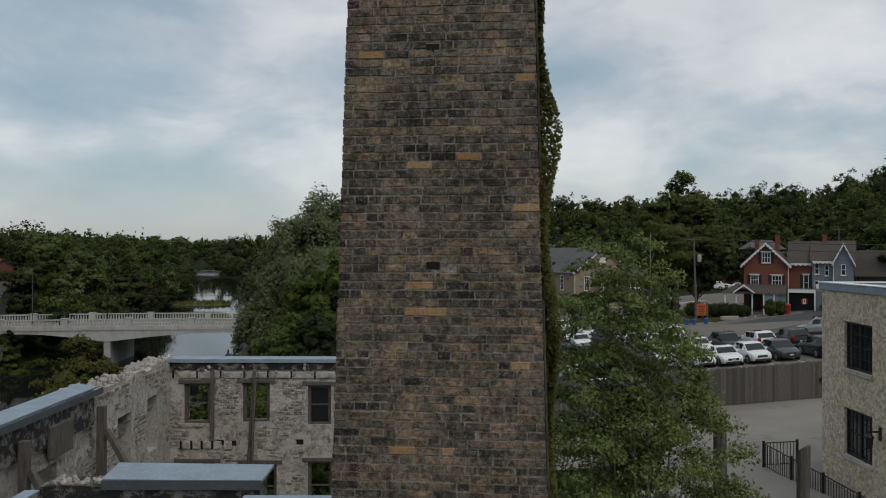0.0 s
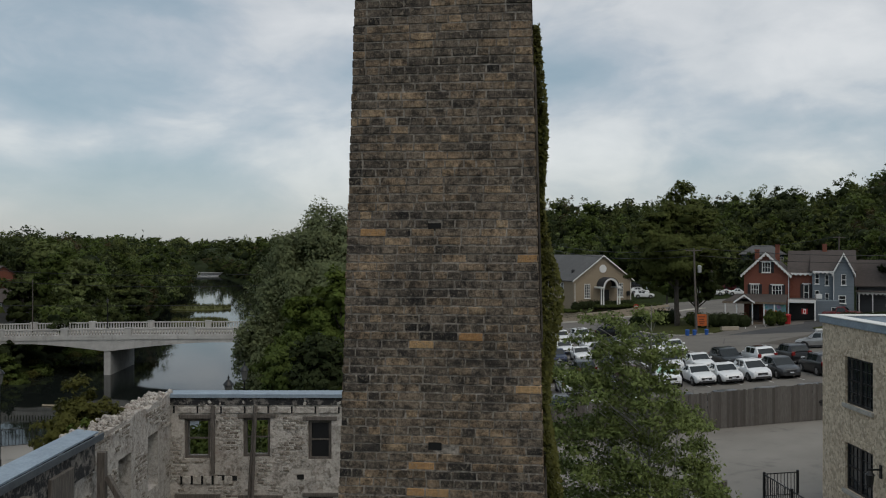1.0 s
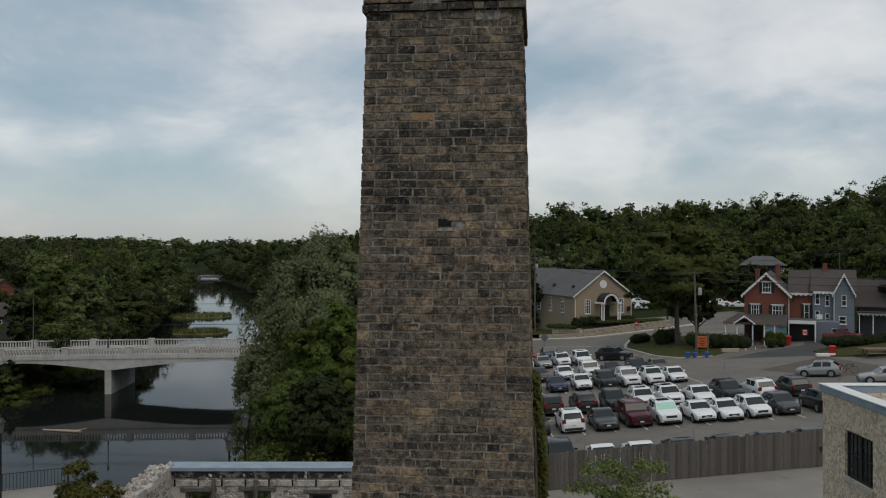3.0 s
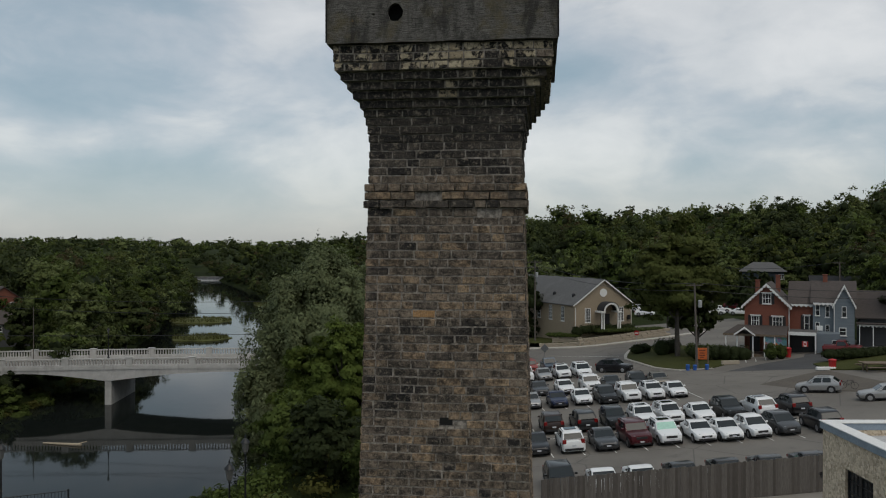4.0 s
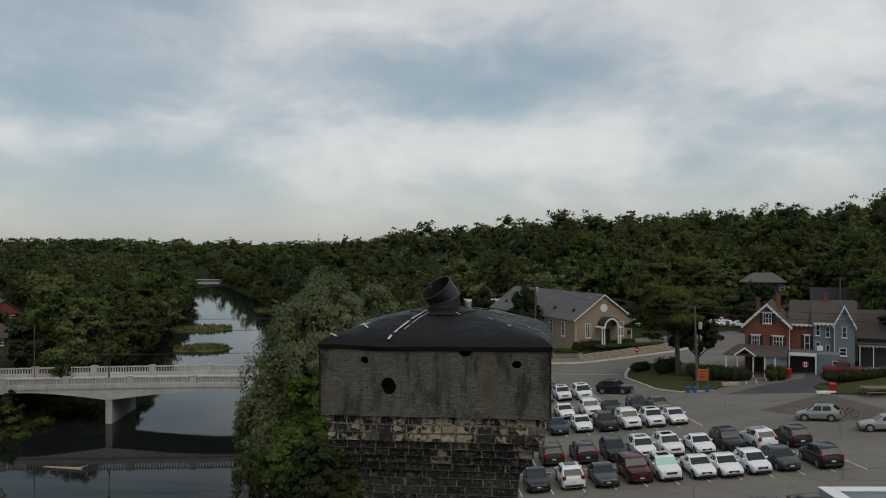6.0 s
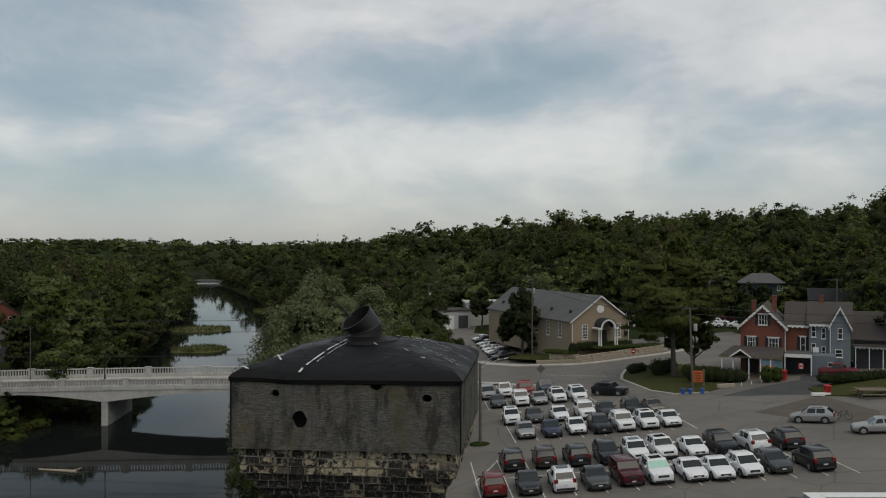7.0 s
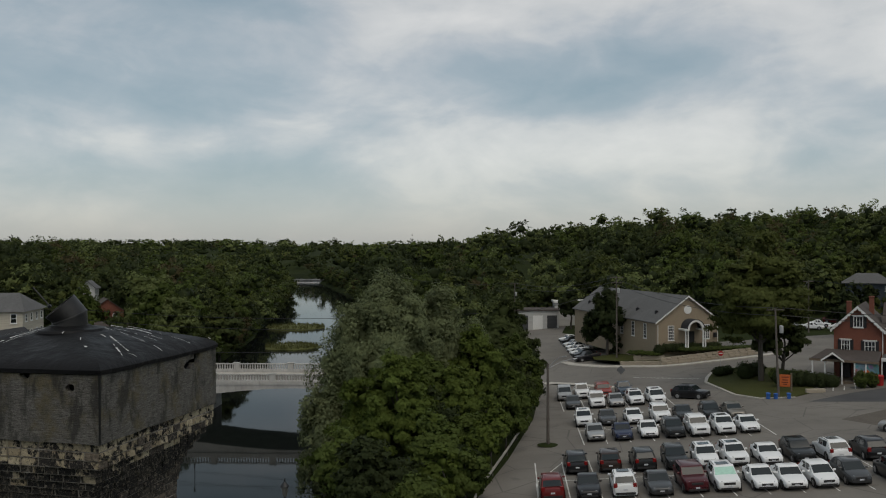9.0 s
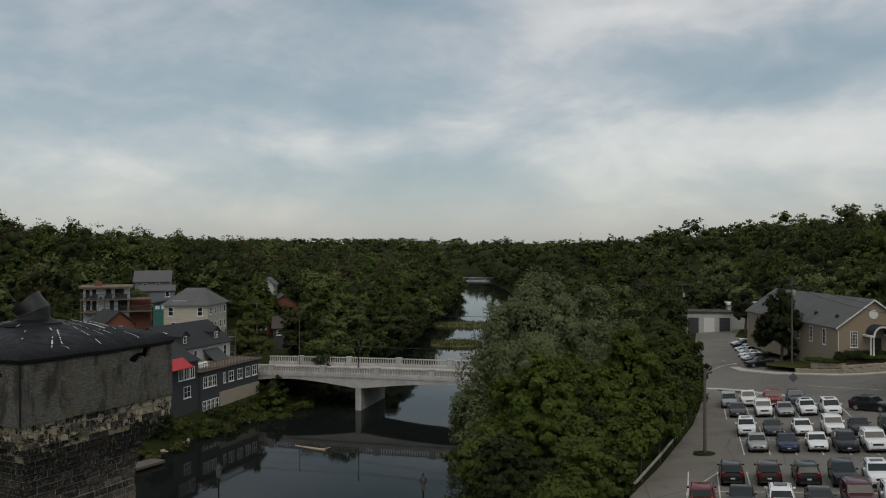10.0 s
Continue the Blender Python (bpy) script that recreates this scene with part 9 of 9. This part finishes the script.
for x, z, w, h in ((-3.4, 3.4, 0.7, 1.6), (-2.2, 3.4, 0.7, 1.6), (0.4, 3.4, 1.0, 1.6), (2.4, 3.3, 1.7, 1.8), (-3.3, 1.1, 0.8, 1.9), (-2.2, 1.1, 0.8, 1.9), (1.0, 1.0, 0.8, 2.0), (3.0, 1.0, 1.8, 2.0)):
    window(white_h, x, 0, z, w, h, 0, M["charcoal_siding"], False, (0, 1))
for z, x1 in ((2.3, 8.5), (-0.1, 8.5)):
    f = Form()
    f.soft(-4.7, x1, -2.0, -0.02, z - 0.2, z, 0.02)
    bal_ = part("balcony", f, M["deck_wood"], white_h, "dark wooden balcony")
    f = Form()
    for i in range(int((x1 + 4.6) / 0.3)):
        f.box(-4.65 + i * 0.3, -4.60 + i * 0.3, -1.96, -1.91, z, z + 0.95)
    f.box(-4.7, x1, -1.98, -1.89, z + 0.95, z + 1.03).box(-4.7, x1, -1.97, -1.90, z + 0.1, z + 0.16)
    part("balustrade", f, M["charcoal_siding"], bal_)
    for x in (-4.5, -0.2, 4.2, x1 - 0.2):
        f = Form()
        f.box(x - 0.08, x + 0.08, -1.88, -1.72, z - 2.2, z - 0.2)
        part("post", f, M["deck_wood"], bal_)
f = Form()
for i in range(9):
    f.soft(-3.9 + i * 0.9, -3.35 + i * 0.9, -1.6, -1.0, 2.31, 2.8 + 0.25 * (i % 3), 0.05)
lone("balcony_furniture", f, M["charcoal_siding"], "dark chairs and planters on the balcony", "furniture", kind="stuff", m=white_h.matrix_world)
grey_h = plain_house((-117.0, 160.0, 7.2), 34, 7.6, 8, 3.8, 2.2, M["grey_siding"], M["grey_shingle"], "grey house with a shingled roof behind trees", "x", ((-1.6, 2.9, 0.9, 1.0), (1.2, 2.9, 0.9, 1.0)))
gable_block(grey_h, -2.4, 4.8, -3.2, -0.05, -4, 1.9, 2.9, "x", M["grey_siding"], M["grey_shingle"], 0.35, ("lower_wall", "lower_roof"))
window(grey_h, 3.4, -3.2, 1.0, 1.0, 1.2, 0, None, False, (0, 1))
shed_t = thing("market_shed", (-96.0, 137.0, 6.6), 36, "teal wooden shed with a sloping dark roof and white boards", "shed", "left bank houses")
f = Form()
f.add([(-2.4, 0, -5), (2.6, 0, -5), (2.6, 3, -5), (-2.4, 3, -5), (-2.4, 0, 1.3), (2.6, 0, 2.2), (2.6, 3, 2.2), (-2.4, 3, 1.3)], [(3, 2, 1, 0), (4, 5, 6, 7), (0, 1, 5, 4), (1, 2, 6, 5), (2, 3, 7, 6), (3, 0, 4, 7)])
part("wall", f, siding("teal siding", (0.035, 0.14, 0.125)), shed_t, "teal boarded wall")
f = Form()
f.add([(-2.8, -0.5, 1.26), (3.2, -0.5, 2.34), (3.2, 3.4, 2.34), (-2.8, 3.4, 1.26), (-2.8, -0.5, 1.42), (3.2, -0.5, 2.5), (3.2, 3.4, 2.5), (-2.8, 3.4, 1.42)], [(3, 2, 1, 0), (4, 5, 6, 7), (0, 1, 5, 4), (1, 2, 6, 5), (2, 3, 7, 6), (3, 0, 4, 7)])
part("roof", f, M["dark_shingle"], shed_t)
for x in (-1.6, -0.5):
    f = Form()
    f.soft(x - 0.4, x + 0.4, -0.08, -0.01, 0.2, 0.9, 0.02)
    part("notice_board", f, M["white_paint"], shed_t, "white notice board")
hip_house((-187, 240, land(-187, 240) + 1.0), 37, 12, 9, 3.4, 2.6, M["cream_siding"], M["brown_shingle"], "pale house with a brown hipped roof on the hill", ((-3.6, 1.4, 1.0, 1.2), (0, 1.4, 1.0, 1.2), (3.6, 1.4, 1.0, 1.2)))
plain_house((-89.5, 116.0, 3.6), 62, 5.0, 6.5, 2.4, 2.0, M["red_brick"], M["dark_shingle"], "small brick cottage with a dark gabled roof", "y", ((0, 1.4, 1.0, 1.3),))
plain_house((-97.0, 176.0, 3.0), 20, 3.2, 5, 7.0, 1.4, M["white_siding"], M["grey_shingle"], "narrow white house among trees", "y", ((0, 5.4, 0.9, 1.2),))
plain_house((-124, 104, 3.0), 40, 12, 9, 4.5, 1.8, M["grey_siding"], M["brown_shingle"], "low grey-roofed house among trees", "x", ((-3, 2.6, 1.2, 1.4),))
plain_house((-89, 170, 0.8), 35, 6.5, 7, 4.6, 2.4, M["red_brick"], M["brown_shingle"], "red brick house beyond the bridge end", "y", ((-1.5, 3.4, 0.9, 1.2), (1.5, 3.4, 0.9, 1.2)))
plain_house((-84, 163, -1.8), 28, 6.5, 7, 3.0, 2.2, M["charcoal_siding"], M["brown_shingle"], "dark low house beside the river", "x", ((-2, 2.0, 1.0, 1.2), (2, 2.0, 1.0, 1.2)))
# the riverside restaurant block
rest = thing("riverside_restaurant", (-65.0, 103.6, 0.4), 90, "charcoal riverside building with white windows and a rooftop terrace", "restaurant")
f = Form()
f.box(0, 15.4, 0, 9, -3.2, 0.4).box(0, 4.6, 0.02, 9, -5.8, -3.2)
part("wall", f, M["charcoal_siding"], rest, "charcoal clapboard wall")
f = Form()
f.box(4.6, 15.4, -0.2, 9, -9, -3.2).box(-0.2, 4.6, -0.2, 9, -9, -5.8)
part("stone_base", f, M["sandstone"], rest, "stone foundation wall")
f = Form()
f.soft(-0.4, 15.8, -0.5, 9, 0.404, 0.6, 0.03)
part("terrace", f, M["deck_wood"], rest, "grey wooden terrace")
f = Form()
for i in range(40):
    f.box(-0.3 + i * 0.4, -0.24 + i * 0.4, -0.42, -0.36, 0.6, 1.6)
f.box(-0.4, 15.7, -0.44, -0.34, 1.6, 1.68).box(-0.4, 15.7, -0.44, -0.34, 0.72, 0.78)
part("terrace_rail", f, M["timber"], rest, "grey timber terrace railing")
for x in (1.1, 2.2, 3.3, 5.9, 7.7, 10.1, 12.4, 14.3):
    window(rest, x, 0, -1.2, 1.05 if x < 5 else 0.6 if x < 6 else 1.35, 1.6, 0, None, False, (1, 1))
for x in (0.9, 1.9, 2.9, 3.9):
    window(rest, x, 0.02, -4.6, 0.95, 1.5, 0, None, False, (1, 1))
for x, y in ((1.6, 1.2), (2.9, 1.3)):
    f = Form()
    f.turned([(0.5, 0.6), (0.7, 0.9), (0.55, 1.4), (0.1, 1.55)], 10, (x, y, 0))
    lone("covered_furniture", f, M["white_paint"], "white covered terrace furniture", "furniture", m=rest.matrix_world)
inn = thing("white_inn", (-71.0, 105.8, -0.4), 90, "white inn with a dark dormered roof above the river", "inn")
gable_block(inn, 0, 14.5, 0, 9, -2, 3.9, 7.0, "x", M["white_siding"], M["dark_shingle"], 0.4, labels=("white wall", "dark shingle roof"))
for x in (3.4, 11.6):
    gable_block(inn, x - 0.9, x + 0.9, 0.7, 4.2, 4.0, 5.6, 6.3, "y", M["charcoal_siding"], M["dark_shingle"], 0.2, ("dormer", "dormer_roof"))
    window(inn, x, 0.7, 5.0, 0.9, 1.1, 0, None, False, (1, 1))
for x in (2, 5, 9, 13):
    window(inn, x, 0, 2.4, 0.9, 1.8, 0, None, False, (0, 1))
f = Form()
f.add([(7.0, -3.0, 0.7), (11.0, -3.0, 0.7), (11.0, -0.02, 3.0), (7.0, -0.02, 3.0), (7.0, -3.0, 0.85), (11.0, -3.0, 0.85), (11.0, -0.02, 3.15), (7.0, -0.02, 3.15)], [(3, 2, 1, 0), (4, 5, 6, 7), (0, 1, 5, 4), (1, 2, 6, 5), (3, 0, 4, 7)])
part("awning", f, M["charcoal_siding"], inn, "dark sloping awning")
caf = thing("cafe_annex", (-65.4, 94.9, 0), 90, "small dark annex with white windows and a red awning", "cafe")
f = Form()
f.box(0, 8.6, 0, 8, -7.5, 2.2)
part("wall", f, M["charcoal_siding"], caf)
gable_block(caf, -0.2, 8.7, 0.1, 8, 2.2, 2.6, 4.6, "x", M["charcoal_siding"], M["dark_shingle"], 0.3, ("loft", "roof"))
for x in (4.6, 5.9, 7.2):
    window(caf, x, 0, 1.0, 1.1, 1.6, 0, None, False, (1, 0))
window(caf, 6.0, 0, -1.6, 1.6, 1.6, 0, None, False, (1, 1))
f = Form()
f.add([(0.5, -1.8, 2.1), (5.0, -1.8, 2.1), (5.0, 0, 3.3), (0.5, 0, 3.3), (0.5, -1.8, 2.2), (5.0, -1.8, 2.2), (5.0, 0, 3.4), (0.5, 0, 3.4)], [(3, 2, 1, 0), (4, 5, 6, 7), (0, 1, 5, 4), (1, 2, 6, 5), (3, 0, 4, 7)])
part("awning", f, M["red_plastic"], caf, "red awning")
# timber stairs and decks beside the inn
stair = thing("timber_stairs", (-73.5, 121.5, 0), 80, "grey timber stairs and decks beside the bridge end", "stairs")
for i, (x, y, z) in enumerate(((0, 0, 1.2), (2.5, 2.0, 3.4), (-1.0, 4.0, 5.0))):
    f = Form()
    f.soft(x - 2, x + 2, y - 1.2, y + 1.2, z - 0.15, z, 0.02)
    part("landing", f, M["timber"], stair)
    for dx, dy in ((-1.9, -1.1), (1.9, -1.1), (-1.9, 1.1), (1.9, 1.1)):
        f = Form()
        f.box(x + dx - 0.08, x + dx + 0.08, y + dy - 0.08, y + dy + 0.08, -2.5, z + 1.1)
        part("post", f, M["timber"], stair)
    f = Form()
    f.box(x - 2, x + 2, y - 1.2, y - 1.14, z + 1.0, z + 1.1).box(x - 2, x + 2, y - 1.2, y - 1.14, z + 0.5, z + 0.56)
    part("rail", f, M["timber"], stair)
f = Form()
f.box(0, 4.2, 0, 2.2, -5.2, -4.9)
lone("river_dock", f, M["timber"], "small grey timber dock at the river edge", "dock", m=pose(-57.5, 80.5, -1.6, 0, 0, 80))
# bank stones
f = Form()
rr = random.Random(12)
for i in range(90):
    y = rr.uniform(70, 124)
    x = np.interp(y, RIV_Y, RIV_X) - np.interp(y, RIV_Y, RIV_W) + rr.uniform(-2.5, 1.0)
    stone(f, (x, y, land(x, y) + 0.1), rr.uniform(0.2, 0.6), rr)
lone("bank_stones", f, M["sandstone"], "pale stones along the river edge", "stones", kind="stuff")

# ---- behind the hall: a far car park and houses on the rise ----
for i, (kind, col, x, y, t) in enumerate((("suv", "white", 46.2, 193, 75), ("suv", "white", 47.5, 203, 75), ("sedan", "white", 59.0, 183, 65), ("sedan", "white", 63.5, 180, 65), ("suv", "grey", 69.0, 178, 65), ("suv", "red", 66, 191, 65), ("suv", "white", 71, 189, 65), ("sedan", "silver", 40, 212, 60), ("suv", "dark", 49, 216, 60), ("hatch", "white", 57, 209, 60), ("sedan", "red", 44, 222, 60), ("suv", "white", 36, 228, 60), ("sedan", "white", 61.5, 186.5, 65), ("suv", "dark", 66.3, 184, 65), ("hatch", "silver", 56, 187, 65), ("sedan", "white", 52.5, 207, 60))):
    park(kind, col, x, y, t, "parked on the street behind the hall", land(x, y) + 0.12, "far parked cars")
blue = thing("dark_blue_house", (76.5, 201, 6.8), -18, "dark blue house with a grey hipped roof on the rise", "house")
f = Form()
f.box(-4.6, 4.6, 0, 7, -6, 3.4)
part("wall", f, M["dark_siding"], blue)
f = Form()
f.add([(-5.4, -0.9, 3.4), (5.4, -0.9, 3.4), (5.4, 7.9, 3.4), (-5.4, 7.9, 3.4), (-2.2, 3.5, 5.6), (2.2, 3.5, 5.6)], [(3, 2, 1, 0), (0, 1, 5, 4), (1, 2, 5), (2, 3, 4, 5), (3, 0, 4)])
part("roof", f, M["grey_shingle"], blue)
for x in (0.4, 4.0):
    window(blue, x, 0, 2.2, 1.2, 1.2, 0, None, False, (1, 1))
plain_house((84, 178, land(84, 178)), -20, 11, 8, 4.0, 2.2, M["charcoal_siding"], M["dark_shingle"], "dark low house behind the grey wing", "x", ((-3, 2.4, 1.2, 1.2), (2, 2.4, 1.2, 1.2)), "hill houses")
bike = thing("bicycle", (39.5, 81.9, float(lot_z(39.5, 81.9)) + 0.3), -24, "dark bicycle hung on the rack of a silver car", "bicycle")
for x in (-0.5, 0.5):
    f = Form()
    prev = None
    for i in range(17):
        a = 2 * math.pi * i / 16
        p = (x + 0.33 * math.cos(a), 0, 0.35 + 0.33 * math.sin(a))
        if prev:
            f.tube(prev, p, 0.022, n=5)
        prev = p
    part("wheel", f, M["tyre"], bike)
f = Form()
for a, b in (((-0.5, 0, 0.35), (-0.05, 0, 0.35)), ((-0.05, 0, 0.35), (0.35, 0, 0.8)), ((-0.15, 0, 0.85), (0.35, 0, 0.82)), ((-0.15, 0, 0.9), (-0.05, 0, 0.35)), ((-0.5, 0, 0.35), (-0.15, 0, 0.8)), ((0.5, 0, 0.35), (0.33, 0, 1.0)), ((0.33, -0.25, 1.0), (0.33, 0.25, 1.0))):
    f.tube(a, b, 0.02, n=5)
part("bike_frame", f, M["iron"], bike)

railing("river_railing", [(-30.5, 44.0, -2.0), (-30.3, 50.0, -2.0), (-29.6, 55.0, -2.0), (-25.5, 57.0, -2.0)], 1.2, "black iron railing along the river terrace", 0.2)
for p_ in ((-30.3, 50.0), (-29.6, 55.0)):
    f = Form()
    f.soft(p_[0] - 0.35, p_[0] + 0.35, p_[1] - 0.35, p_[1] + 0.35, -2.6, -0.5, 0.04).soft(p_[0] - 0.45, p_[0] + 0.45, p_[1] - 0.45, p_[1] + 0.45, -0.496, -0.36, 0.03)
    lone("stone_pier", f, M["sandstone"], "squat stone pier of the river railing", "pier", "terrace piers")
f = Form()
f.prism([(-30.8, 30), (-14.5, 30), (-14.5, 54), (-24.8, 57.6), (-29.9, 55.6), (-30.8, 50)], -9, -2.0)
lone("river_terrace", f, M["asphalt_pale"], "pale paved terrace above the river", "terrace", kind="structure")
